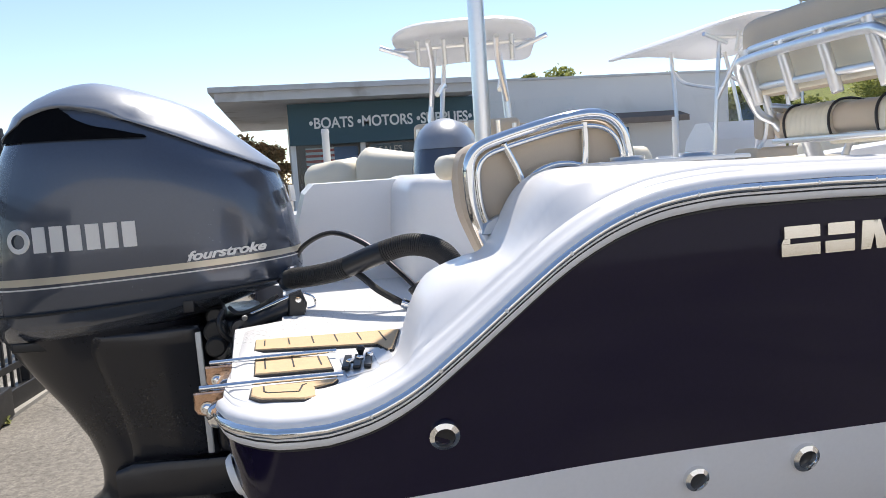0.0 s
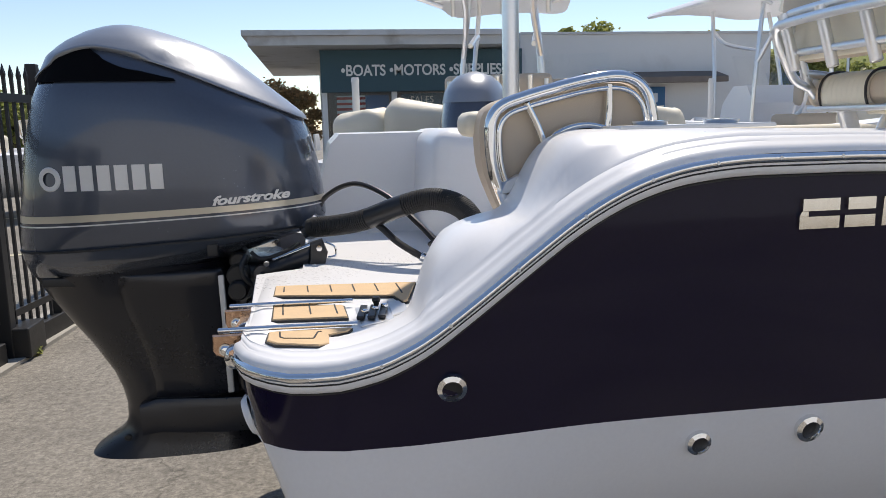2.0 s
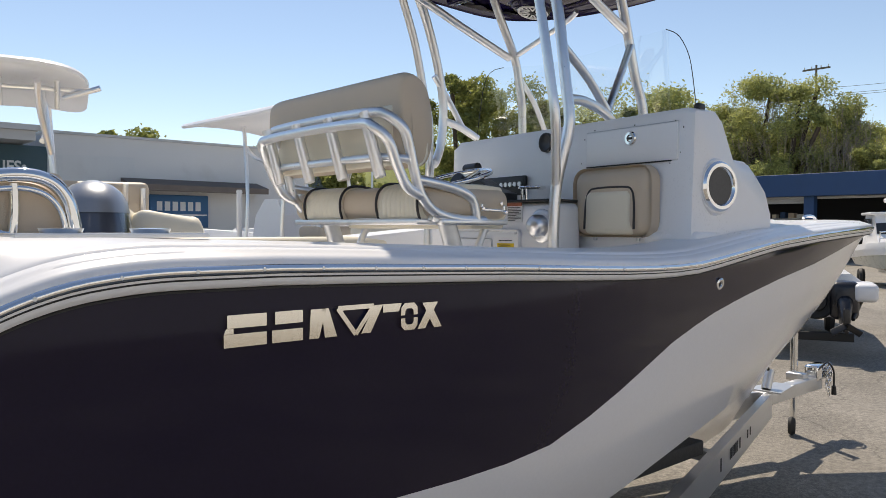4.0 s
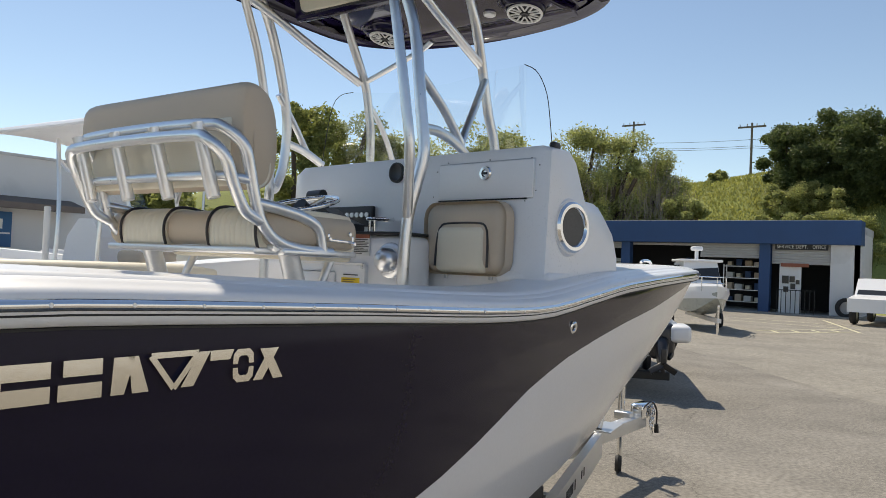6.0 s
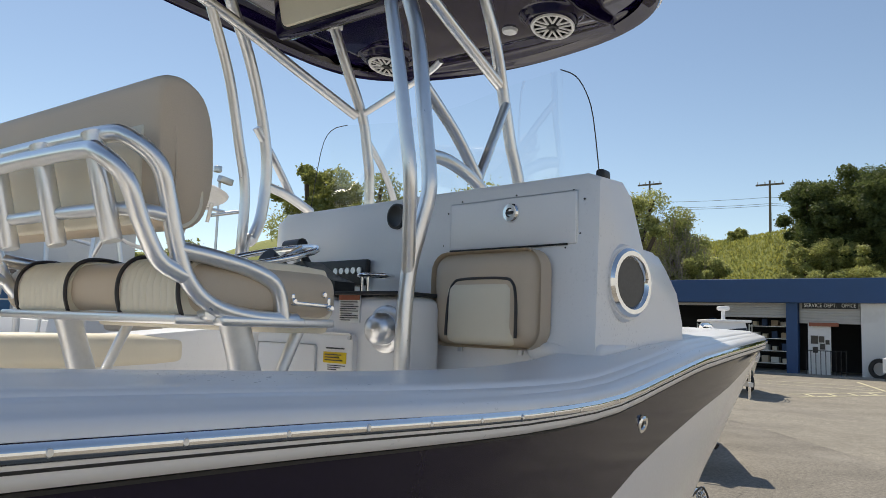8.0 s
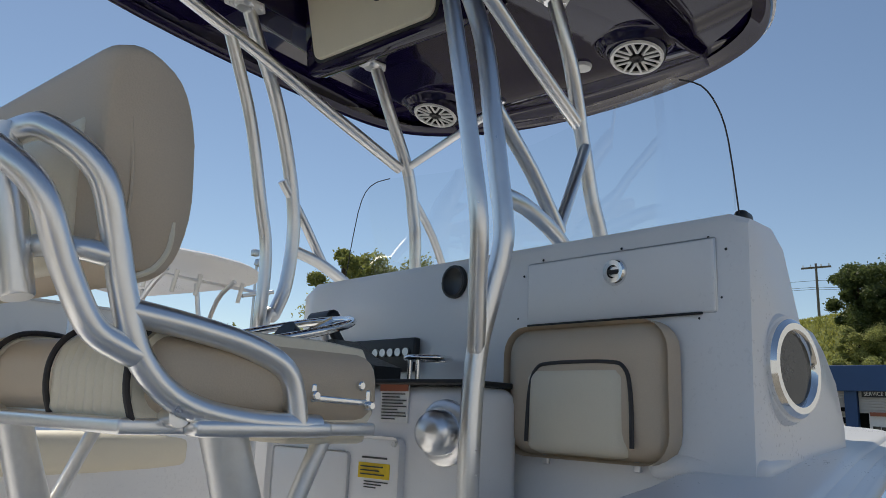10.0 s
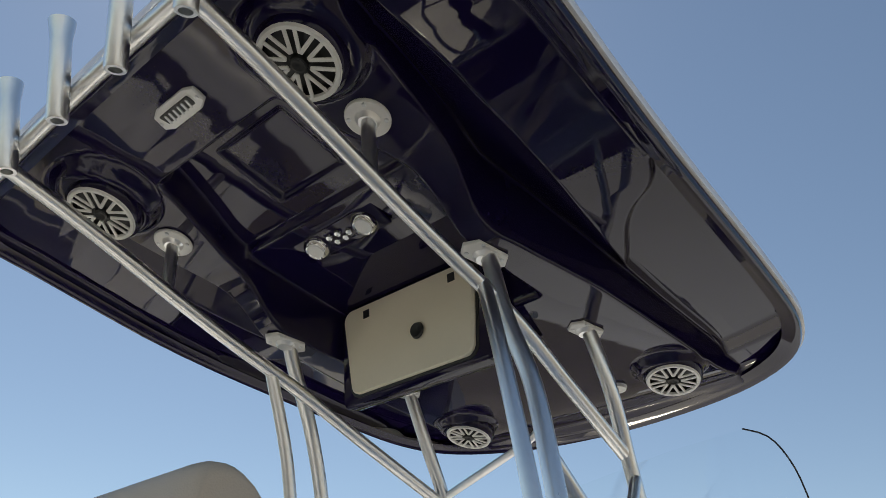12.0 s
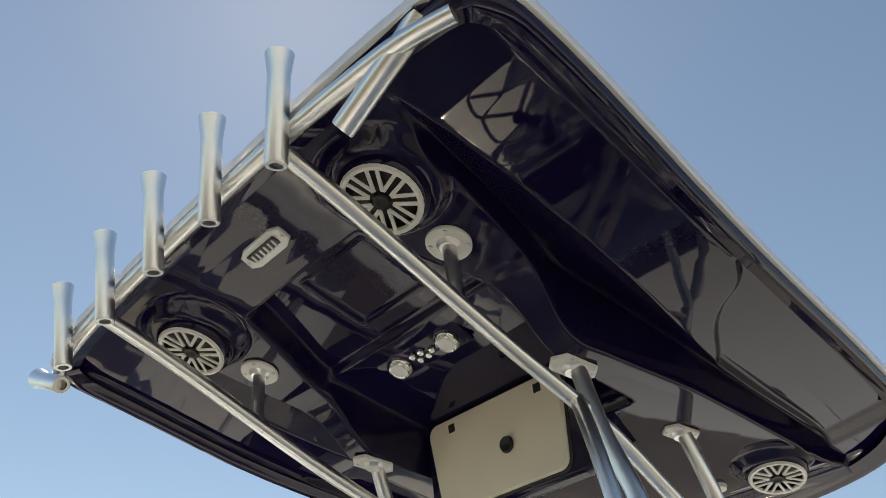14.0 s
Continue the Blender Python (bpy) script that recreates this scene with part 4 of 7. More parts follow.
# maker's mark as plain chrome shapes: slanted blocks and a triangle
def on_side(x, z, o=0.0):
    return (x, -side(x, z) - o, z)


def mark(poly):
    n = len(poly)
    poly = [(x - 0.006 + (x - 2.2) * 0.02, z + 0.035) for x, z in poly]
    f = [on_side(x, z, 0.007) for x, z in poly]
    b = [on_side(x, z, -0.002) for x, z in poly]
    return part("hull_mark", (f + b, [tuple(range(n))] + [(i, (i + 1) % n, n + (i + 1) % n, n + i) for i in range(n)]), letterm, boat, smooth=0)


for x0, x1 in ((2.205, 2.282), (2.292, 2.352)):
    for z0, z1, a, b in ((1.398, 1.420, 0.006, 0.0), (1.366, 1.388, 0.0, 0.0)):
        mark([(x0 + a, z0), (x1 - b, z0), (x1 - b, z1), (x0 + a, z1)])
mark([(2.205, 1.3885), (2.222, 1.3885), (2.222, 1.3975), (2.209, 1.3975)])
mark([(2.365, 1.366), (2.385, 1.366), (2.40, 1.419), (2.368, 1.419)])
mark([(2.397, 1.366), (2.423, 1.366), (2.405, 1.419), (2.39, 1.419)])
for a, b in (((2.425, 1.417), (2.505, 1.417)), ((2.505, 1.417), (2.464, 1.366)), ((2.464, 1.366), (2.425, 1.417))):
    d = Vector((b[0] - a[0], b[1] - a[1])).normalized() * 0.0045
    mark([(a[0] + d.y, a[1] - d.x), (b[0] + d.y, b[1] - d.x), (b[0] - d.y, b[1] + d.x), (a[0] - d.y, a[1] + d.x)])
mark([(2.476, 1.366), (2.498, 1.366), (2.527, 1.418), (2.507, 1.418)])
mark([(2.527, 1.402), (2.565, 1.402), (2.572, 1.418), (2.527, 1.418)])
for m in (1, -1):
    mark([(2.5915 + x, 1.390 + m * z) for x, z in ((-0.021, 0.003), (-0.011, 0.003), (-0.010, 0.012), (-0.006, 0.016), (0.006, 0.016), (0.010, 0.012), (0.011, 0.003), (0.021, 0.003), (0.020, 0.019), (0.012, 0.027), (-0.012, 0.027), (-0.020, 0.019))][::m])
mark([(2.612, 1.363), (2.632, 1.363), (2.665, 1.415), (2.645, 1.415)])
mark([(2.655, 1.363), (2.676, 1.363), (2.645, 1.415), (2.625, 1.415)])

# ---- outboard motor ----
motor = thing("outboard_motor", "large blue-grey outboard motor with silver top cowl", "outboard motor")


def oval(z, x0, x1, w, p=2.6, n=40, tilt=0.0, narrow=0.0):
    """A rounded section at height z from x0 to x1, w wide each side; narrow pinches its front."""
    cx, rx, out = (x0 + x1) / 2, (x1 - x0) / 2, []
    for i in range(n):
        a = 2 * math.pi * i / n
        c, s = math.cos(a), math.sin(a)
        ux, uy = math.copysign(abs(c) ** (2 / p), c), math.copysign(abs(s) ** (2 / p), s)
        out.append((cx + rx * ux, w * uy * (1 - narrow * max(0, ux) ** 2), z + tilt * ux))
    return out


# heights, aft end, fore end, half width and roundness of the cowling's level sections
SHELL = [(1.272, 0.437, 1.345, 0.280, 3.0), (1.30, 0.440, 1.353, 0.292, 3.0), (1.40, 0.452, 1.347, 0.302, 3.0), (1.50, 0.467, 1.333, 0.305, 2.9), (1.58, 0.481, 1.316, 0.302, 2.8), (1.64, 0.494, 1.288, 0.295, 2.7), (1.70, 0.508, 1.215, 0.284, 2.6), (1.76, 0.535, 1.142, 0.264, 2.5), (1.81, 0.568, 1.065, 0.232, 2.4), (1.85, 0.612, 0.977, 0.190, 2.3), (1.88, 0.672, 0.888, 0.138, 2.2), (1.898, 0.725, 0.828, 0.085, 2.1), (1.905, 0.765, 0.795, 0.03, 2.0)]


def shell(z, a, o=0.0):
    """A point of the cowling's skin at height z and angle a, pushed out by o."""
    x0, x1, w, p = (lerp([(q[0], q[k]) for q in SHELL], z) for k in (1, 2, 3, 4))
    c, s = math.cos(a), math.sin(a)
    ux, uy = math.copysign(abs(c) ** (2 / p), c), math.copysign(abs(s) ** (2 / p), s)
    lean = 0.022 * min(max((1.5 - z) / 0.22, 0), 1)
    return ((x0 + x1) / 2 + ((x1 - x0) / 2 + o) * ux, (w + o) * uy * (1 - 0.2 * max(0, ux) ** 2), z + lean * ux + (o * 0.8 if z > 1.8 else 0))


ANG = [2 * math.pi * i / 72 for i in range(72)]
ZS = [1.272 + 0.0333 * i for i in range(18)] + [1.86, 1.875, 1.888, 1.898, 1.904]
cowl = part("cowling", loft([[shell(z, a) for a in ANG] for z in ZS]), motorpaint, motor, "glossy blue-grey cowling", smooth=60)
RIM = [(-1.0, 1.735), (-0.85, 1.78), (-0.6, 1.818), (-0.3, 1.828), (0.0, 1.812), (0.25, 1.775), (0.5, 1.725), (0.75, 1.668), (0.9, 1.635), (1.0, 1.615)]


def rim(a):
    return smoothed(RIM, math.cos(a), 0.12)


caprows = [[shell(rim(a) + 0.002, a, -0.012) for a in ANG], [shell(rim(a), a, 0.010) for a in ANG]]
for q in (0.03, 0.08, 0.2, 0.35, 0.5, 0.65, 0.78, 0.88, 0.95, 0.99):
    caprows.append([shell(rim(a) + (1.905 - rim(a)) * q, a, 0.013) for a in ANG])
part("top_cowl", loft(caprows), motortop, cowl, "silver-grey top cowl", smooth=60)
# patches on the skin, black in place of the intake's inner shade
for s in (-1, 1):
    us = [s * math.pi * (0.885 - 0.46 * i / 60) for i in range(61)]
    low = [shell(1.742 - 0.008 * i / 60, a, 0.006) for i, a in enumerate(us)]
    high = [shell(1.744 - 0.008 * i / 60 + (max(rim(a) + 0.006, 1.75) - 1.742) * min(1.0, (60 - i) / 24, i / 5), a, 0.006) for i, a in enumerate(us)]
    back = [shell(1.77, a, -0.03) for a in us]
    n = len(us)
    part("air_intake", (low + high + back, [(i, i + 1, n + i + 1, n + i) for i in range(n - 1)] + [(n + i, n + i + 1, 2 * n + i + 1, 2 * n + i) for i in range(n - 1)]), intake, cowl, "air intake slot, coloured black for its shaded inside", smooth=40)
pan_prof = [(1.185, 0.452, 1.06, 0.215), (1.205, 0.448, 1.10, 0.235), (1.228, 0.444, 1.19, 0.262), (1.25, 0.441, 1.275, 0.280), (1.268, 0.439, 1.345, 0.290), (1.276, 0.438, 1.352, 0.294)]
part("lower_pan", loft([oval(z, a, b, w, 3.0, tilt=0.024 * (b - 0.9) / 0.45, narrow=0.2) for z, a, b, w in pan_prof]), motorpaint, motor, "blue-grey lower cowling pan", smooth=50)
part("pan_seam", loft([oval(z, a, b, w, 3.0, tilt=0.022, narrow=0.2) for z, a, b, w in ((1.276, 0.435, 1.352, 0.295), (1.281, 0.435, 1.352, 0.295))]), rubber, motor)
leg_prof = [(1.20, 0.449, 1.06, 0.225), (1.18, 0.456, 1.05, 0.215), (1.10, 0.497, 1.05, 0.188), (1.02, 0.550, 1.05, 0.172), (0.95, 0.598, 1.05, 0.160), (0.85, 0.655, 1.05, 0.146), (0.79, 0.676, 1.05, 0.139), (0.74, 0.685, 1.055, 0.134), (0.69, 0.683, 1.06, 0.13), (0.655, 0.672, 1.07, 0.13), (0.625, 0.640, 1.09, 0.132), (0.60, 0.602, 1.11, 0.136), (0.575, 0.565, 1.13, 0.142)]
leg = part("midsection", loft([oval(z, a, b, w, 3.0) for z, a, b, w in leg_prof]), motorleg, motor, "black tapering midsection", smooth=50)
for s in (-1, 1):
    rows = []
    for z, a, b, o in ((1.185, 0.74, 1.03, -0.02), (1.172, 0.735, 1.035, 0.010), (1.13, 0.73, 1.037, 0.014), (1.02, 0.755, 1.038, 0.016), (0.92, 0.785, 1.038, 0.016), (0.83, 0.80, 1.04, 0.014), (0.80, 0.80, 1.045, 0.016), (0.775, 0.80, 1.05, 0.002), (0.76, 0.81, 1.04, -0.03)):
        w = lerp([(p[0], p[3]) for p in leg_prof[::-1]], z)
        rows.append([(a - 0.012, s * (w - 0.03), z), (a, s * (w + o * 0.1 - 0.002), z), (a + 0.03, s * (w + o * 0.5), z), ((a + b) / 2, s * (w + o * 0.5 + 0.006), z), (b - 0.03, s * (w + o * 0.5), z), (b, s * (w + o * 0.1 - 0.002), z), (b + 0.01, s * (w - 0.03), z)])
    part("side_plate", loft(rows), motorleg, leg, "glossy black inset side plate", smooth=60)
    rows = []
    for x, z, h in ((0.75, 0.745, 0.012), (0.80, 0.752, 0.02), (0.90, 0.742, 0.025), (1.0, 0.735, 0.025), (1.10, 0.735, 0.022)):
        rows.append([(x, s * 0.10, z + h), (x, s * 0.155, z + h), (x, s * 0.165, z), (x, s * 0.15, z - 0.09), (x, s * 0.10, z - 0.09)])
    part("mount_housing", loft(rows), motorleg, leg, smooth=50)
part("plate_bolt", lathe([(0, 0.006), (0.009, 0.005), (0.013, 0.0)], axis((0.70, -0.127, 0.645), (0, -1, 0)), 14), black, leg)
part("trim_strip", rbox(0.018, 0.014, 0.37, 0.003, pose(1.032, -0.205, 0.98, 0, -1, 0)), silver, leg, "pale bracket edge strip")
part("exhaust_slot", rbox(0.12, 0.012, 0.028, 0.004, pose(0.585, -0.196, 1.165, 0, 5, 14)), black, motor)
part("cowl_catch", rbox(0.03, 0.01, 0.035, 0.003, pose(1.02, -0.275, 1.252)), black, motor)
for z, h in ((1.366, 0.019), (1.347, 0.004)):
    part("stripe", loft([[(x, y, zz + 0.0) for x, y, zz in (shell(z + d, a, 0.0015) for a in ANG)] for d in (-h / 2, h / 2)], False), champagne if h > 0.01 else silver, cowl, "champagne stripe round the cowling")
# maker's marks become plain bars
def on_cowl(x, z, o=0.0):
    x0, x1, w, p = (lerp([(q[0], q[k]) for q in SHELL], z) for k in (1, 2, 3, 4))
    u = (x - (x0 + x1) / 2) / ((x1 - x0) / 2)
    return (x, -w * (1 - abs(u) ** p) ** (1 / p) * (1 - 0.2 * max(0, u) ** 2) - o, z)


def cowl_bar(x0, x1, z0, z1, m=None, sl=0.0):
    nx = max(2, int((x1 - x0) / 0.02) + 1)
    vs = []
    for o in (0.003, -0.004):
        for zz, sh in ((z0, 0), (z1, sl)):
            vs += [on_cowl(x0 + (x1 - x0) * i / (nx - 1) + sh, zz, o) for i in range(nx)]
    fs = [(i, i + 1, nx + i + 1, nx + i) for i in range(nx - 1)] + [(i, i + 1, 2 * nx + i + 1, 2 * nx + i) for i in range(nx - 1)] + [(nx + i, nx + i + 1, 3 * nx + i + 1, 3 * nx + i) for i in range(nx - 1)] + [(0, nx, 3 * nx, 2 * nx), (nx - 1, 2 * nx - 1, 4 * nx - 1, 3 * nx - 1)]
    part("decal_bar", (vs, fs), m or silver, cowl, smooth=0)


for k in range(6):
    cowl_bar(0.636 + k * 0.047, 0.636 + k * 0.047 + 0.035, 1.437, 1.507)
part("decal_disc", lathe([(0.02, 0.002), (0.032, 0.003), (0.035, 0.0), (0.03, -0.02)], axis(on_cowl(0.595, 1.470, 0.0), (-0.4, -1, 0)), 24), silver, cowl)
words("lettering", "fourstroke", 0.036, Matrix.Translation(on_cowl(1.03, 1.394, 0.004)) @ pose(0, 0, 0, 90, -3, 14), silver, cowl, 0.003, shear=0.35, stretch=1.42, bold=0.0012)
for k in range(2):
    part("decal_bar", rbox(0.006, 0.055, 0.05, 0.001, pose(1.335, -0.12 + 0.07 * k, 1.55, 0, -4, -14)), silver, cowl)
# clamp bracket, hoses and cables between motor and stern
br = part("clamp_bracket", rbox(0.16, 0.34, 0.42, 0.03, pose(1.13, 0.0, 0.98)), motorleg, motor)
for y, z, r in ((-0.16, 1.16, 0.035), (-0.19, 1.12, 0.03), (-0.13, 1.20, 0.028)):
    part("bracket_boss", cyl((1.08, y - 0.06, z), (1.08, y + 0.05, z), r, n=16, bev=0.006), black, br)
part("steering_ram", cyl((1.165, -0.31, 1.182), (1.315, -0.30, 1.232), 0.025, 0.021, 18, 0.004), black, br, "black steering cylinder")
part("ram_eye", lathe([(0.010, -0.016), (0.026, -0.014), (0.029, 0.0), (0.026, 0.014), (0.010, 0.016), (0.010, -0.016)], axis((1.162, -0.318, 1.182), (0, -1, 0)), 20), motorleg, br)
part("ram_rod", cyl((1.19, -0.27, 1.212), (1.30, -0.27, 1.25), 0.009, n=10), chrome, br)
part("tiller_arm", prism([(1.285, 1.165), (1.335, 1.18), (1.35, 1.235), (1.335, 1.275), (1.30, 1.265), (1.295, 1.22)], 0.03, Matrix(((1, 0, 0, 0), (0, 0, -1, -0.30), (0, 1, 0, 0), (0, 0, 0, 1))), 0.006), black, br)
part("swivel_housing", rbox(0.13, 0.10, 0.07, 0.025, pose(1.20, -0.24, 1.165, 0, -14, 0)), motorleg, br)
part("hose_loop", tube([(1.115, -0.29, 1.235), (1.10, -0.31, 1.20), (1.118, -0.31, 1.16), (1.15, -0.29, 1.14), (1.19, -0.28, 1.15)], 0.007, 5, 8), black, br)
part("hose_loop", tube([(1.13, -0.28, 1.24), (1.16, -0.30, 1.222), (1.22, -0.30, 1.238), (1.27, -0.29, 1.262)], 0.006, 5, 8), rubber, br)
for p in ((1.256, -0.335, 1.178), (1.326, -0.335, 1.252), (1.31, -0.335, 1.20), (1.175, -0.335, 1.215), (1.225, -0.335, 1.165)):
    part("bolt_head", cyl(p, (p[0], p[1] - 0.01, p[2]), 0.0085, n=8), chrome, br)
part("wire_loom", tube([(1.345, -0.31, 1.265), (1.37, -0.31, 1.25), (1.372, -0.31, 1.225), (1.35, -0.31, 1.22)], 0.003, 5, 6), chrome, br)
hp = [(1.30, -0.20, 1.295), (1.38, -0.25, 1.305), (1.46, -0.31, 1.325), (1.555, -0.38, 1.366), (1.645, -0.43, 1.390), (1.72, -0.47, 1.368), (1.755, -0.50, 1.31), (1.76, -0.52, 1.22)]
rig = part("rigging_hose", tube(hp, 0.028, 10, 14), rubber, motor, "black corrugated rigging hose")
hs = spline(hp, 16)
for i in range(4, len(hs) - 6, 1):
    if i < 36 or i > 50:
        t = (hs[i + 1] - hs[i - 1]).normalized()
        part("rib", lathe([(0.026, -0.004), (0.0315, -0.002), (0.0315, 0.002), (0.026, 0.004)], axis(hs[i], t), 14), rubber, rig)
part("hose_sleeve", tube([tuple(q) for q in hs[35:52:4]], 0.0315, 4, 16), black, rig, "smooth black sleeve")
part("hose_collar", cyl((1.285, -0.15, 1.285), (1.33, -0.175, 1.298), 0.036, n=16, bev=0.006), motorpaint, rig)
part("control_cable", tube([(1.32, -0.1, 1.30), (1.35, -0.1, 1.375), (1.44, -0.15, 1.42), (1.53, -0.25, 1.39), (1.61, -0.35, 1.315), (1.655, -0.40, 1.265)], 0.008, 8, 8), black, motor)
part("control_cable", tube([(1.45, -0.28, 1.335), (1.50, -0.34, 1.31), (1.55, -0.39, 1.265), (1.615, -0.40, 1.222)], 0.010, 8, 8), rubber, motor)
part("cable_boot", cyl((1.65, -0.40, 1.272), (1.70, -0.42, 1.20), 0.024, 0.018, 12, 0.004), black, motor)
part("cable_clamp", cyl((1.612, -0.40, 1.224), (1.655, -0.41, 1.205), 0.014, n=10), chrome, motor)
part("cable_sleeve", cyl((1.655, -0.41, 1.205), (1.76, -0.43, 1.16), 0.020, n=12, bev=0.004), black, motor)


motor.location = (0.024, 0.018, 0.006)

# ---- stern jump seat ----
jump = thing("jump_seat", "folding tan jump seat with polished rail frame", "seat")
outl = [(1.722, 1.40), (1.704, 1.44), (1.682, 1.50), (1.675, 1.556), (1.677, 1.605), (1.698, 1.634), (1.746, 1.652), (1.823, 1.672), (1.89, 1.686), (1.946, 1.691), (1.985, 1.681), (2.010, 1.655), (2.022, 1.616), (2.028, 1.56), (2.03, 1.50)]
bz = spline([(x, -0.985, z) for x, z in outl], 5)
panel = [(p.x + (1.86 - p.x) * 0.03, p.z + (1.52 - p.z) * 0.05) for p in bz]
pad_m = Matrix(((1, 0, 0, 0), (0, 0, -1, -0.93), (0, 1, 0, 0), (0, 0, 0, 1)))
part("backrest", prism(panel, 0.045, pad_m, 0.006), tan, jump, "tan vinyl backrest panel", smooth=40)
shell = [(p.x + (p.x - 1.86) * 0.06 - 0.004, p.z + (p.z - 1.52) * 0.03) for p in bz]
part("cushion_edge", prism(shell, 0.075, Matrix(((1, 0, 0, 0), (0, 0, -1, -0.885), (0, 1, 0, 0), (0, 0, 0, 1))), 0.01), tan, jump, "thick tan cushion edge", smooth=40)
part("cushion", rbox(0.30, 0.12, 0.055, 0.022, pose(1.79, -0.84, 1.60)), cream, jump, "cream cushion", smooth=40)
part("frame_rail", sweep(bz, ring(0.0125, 14)), chrome, jump, "polished outer rail")
part("inner_bead", sweep([Vector((p.x + (1.86 - p.x) * 0.095, -0.99, p.z + (1.52 - p.z) * 0.14)) for p in bz], ring(0.006, 10)), chrome, jump)
for pts in (((1.750, 1.640), (1.774, 1.592), (1.790, 1.548)), ((1.926, 1.675), (1.927, 1.627), (1.922, 1.575))):
    part("frame_bar", tube([(x, -0.988, z) for x, z in pts], 0.0085, 4, 10), chrome, jump)
part("grab_ring", tube([(x, -0.99, z) for x, z in ((1.785, 1.53), (1.792, 1.554), (1.812, 1.575), (1.849, 1.590), (1.888, 1.592), (1.925, 1.582))], 0.008, 5, 10), chrome, jump)
part("hinge_plate", prism([(1.690, 1.459), (1.700, 1.482), (1.725, 1.496), (1.760, 1.500), (1.764, 1.474), (1.705, 1.458)], 0.012, Matrix(((1, 0, 0, 0), (0, 0, -1, -0.99), (0, 1, 0, 0), (0, 0, 0, 1))), 0.003), galv, jump)
part("hinge_bolt", lathe([(0, 0.006), (0.006, 0.005), (0.009, 0.0)], axis((1.732, -1.002, 1.482), (0, -1, 0)), 12), chrome, jump)

jump.location = (0.034, 0.0, 0.0)

# ---- leaning-post helm seat ----
seat = thing("helm_seat", "wide tan helm seat on an aluminium pipe frame with rod holders", "seat")
YR, YL = -0.67, 0.08
SEC = [(3.062, 1.82), (3.068, 1.78), (3.11, 1.762), (3.165, 1.764), (3.192, 1.80), (3.204, 1.87), (3.192, 1.955), (3.165, 2.01), (3.12, 2.034), (3.08, 2.030), (3.060, 2.002), (3.058, 1.90)]
SEC = [(3.078 + (p.x - 3.058) * 0.9, p.z + 0.032 + 0.02 * (p.z > 1.9)) for p in spline([(x, 0, z) for x, z in SEC], 3, True)]
rows = []
for y in (-0.664, -0.660, -0.650, -0.634, -0.612, -0.587, -0.5, -0.2, -0.05, 0.02, 0.07, 0.11, 0.135, 0.155, 0.165):
    u = max((-0.607 - y) / 0.058, (y - 0.08) / 0.086, 0.0)
    s = 0.17 * (1 - max(0.0, 1 - min(u, 1.0) ** 3) ** 0.4)
    rows.append([(x + (3.15 - x) * s, y, z + (1.90 - z) * s) for x, z in SEC])
part("backrest", loft(rows), tan, seat, "tan vinyl backrest with stitched ends", smooth=70)
part("backrest_panel", rbox(0.02, 0.72, 0.19, 0.008, pose(3.084, -0.26, 1.89)), cream, seat, "pale back panel")
part("stitch_line", tube([(3.112, -0.662, 1.80), (3.122, -0.665, 1.89), (3.112, -0.662, 1.985)], 0.0025, 4, 6), tan, seat)
part("zip", tube([(3.182, -0.661, 1.868), (3.178, -0.663, 1.833), (3.16, -0.663, 1.805), (3.13, -0.661, 1.79)], 0.004, 4, 6), cream, seat)
cush = part("seat_cushion", rbox(0.40, 0.808, 0.112, 0.045, pose(3.37, -0.264, 1.684), 4), tan, seat, "tan seat cushion with dark piping", smooth=60)
for y0, y1 in ((-0.645, -0.43), (-0.215, 0.024)):
    n = 9
    rows = []
    for i in range(n * 4 + 1):
        y = y0 + (y1 - y0) * i / (n * 4)
        o = 0.007 + 0.0035 * (abs(math.sin(math.pi * i / 4)) ** 0.6)
        rows.append([(3.37 + (x - 3.37) * (1 + o / 0.2), y, 1.684 + (z - 1.684) * (1 + o / 0.056)) for x, z in ((3.19, 1.628), (3.172, 1.645), (3.170, 1.69), (3.178, 1.715), (3.20, 1.733), (3.235, 1.740), (3.45, 1.740), (3.53, 1.735), (3.555, 1.70), (3.555, 1.65), (3.54, 1.628))])
    part("insert", loft(rows), cream, cush, "cream ribbed insert", smooth=50)
    for y in (y0, y1):
        part("piping", tube([(3.17, y, 1.622), (3.157, y, 1.66), (3.157, y, 1.70), (3.172, y, 1.73), (3.20, y, 1.748), (3.245, y, 1.752), (3.30, y, 1.744)], 0.0045, 4, 8), piping, cush)
bol = part("front_bolster", rbox(0.15, 0.78, 0.125, 0.055, pose(3.525, -0.255, 1.672), 4), tan, seat, "rounded tan front bolster", smooth=60)
part("bolster_base", rbox(0.16, 0.74, 0.03, 0.012, pose(3.49, -0.262, 1.614)), cream, bol)
lt = part("slide_latch", join(rbox(0.125, 0.006, 0.012, 0.003, pose(3.452, -0.664, 1.692, 0, 4, 0)), rbox(0.012, 0.006, 0.03, 0.003, pose(3.51, -0.664, 1.683)), rbox(0.115, 0.006, 0.010, 0.003, pose(3.476, -0.667, 1.663, 0, 2, 0)), rbox(0.010, 0.006, 0.026, 0.003, pose(3.423, -0.667, 1.672)), rbox(0.010, 0.006, 0.026, 0.003, pose(3.53, -0.667, 1.668))), chrome, bol, "polished double bracket of the sliding bolster", smooth=30)
for x, z in ((3.51, 1.686), (3.423, 1.668), (3.533, 1.657)):
    part("pivot_bolt", cyl((x, -0.645, z), (x, -0.676, z), 0.007, n=12, bev=0.002), chrome, lt)
R = 0.0165
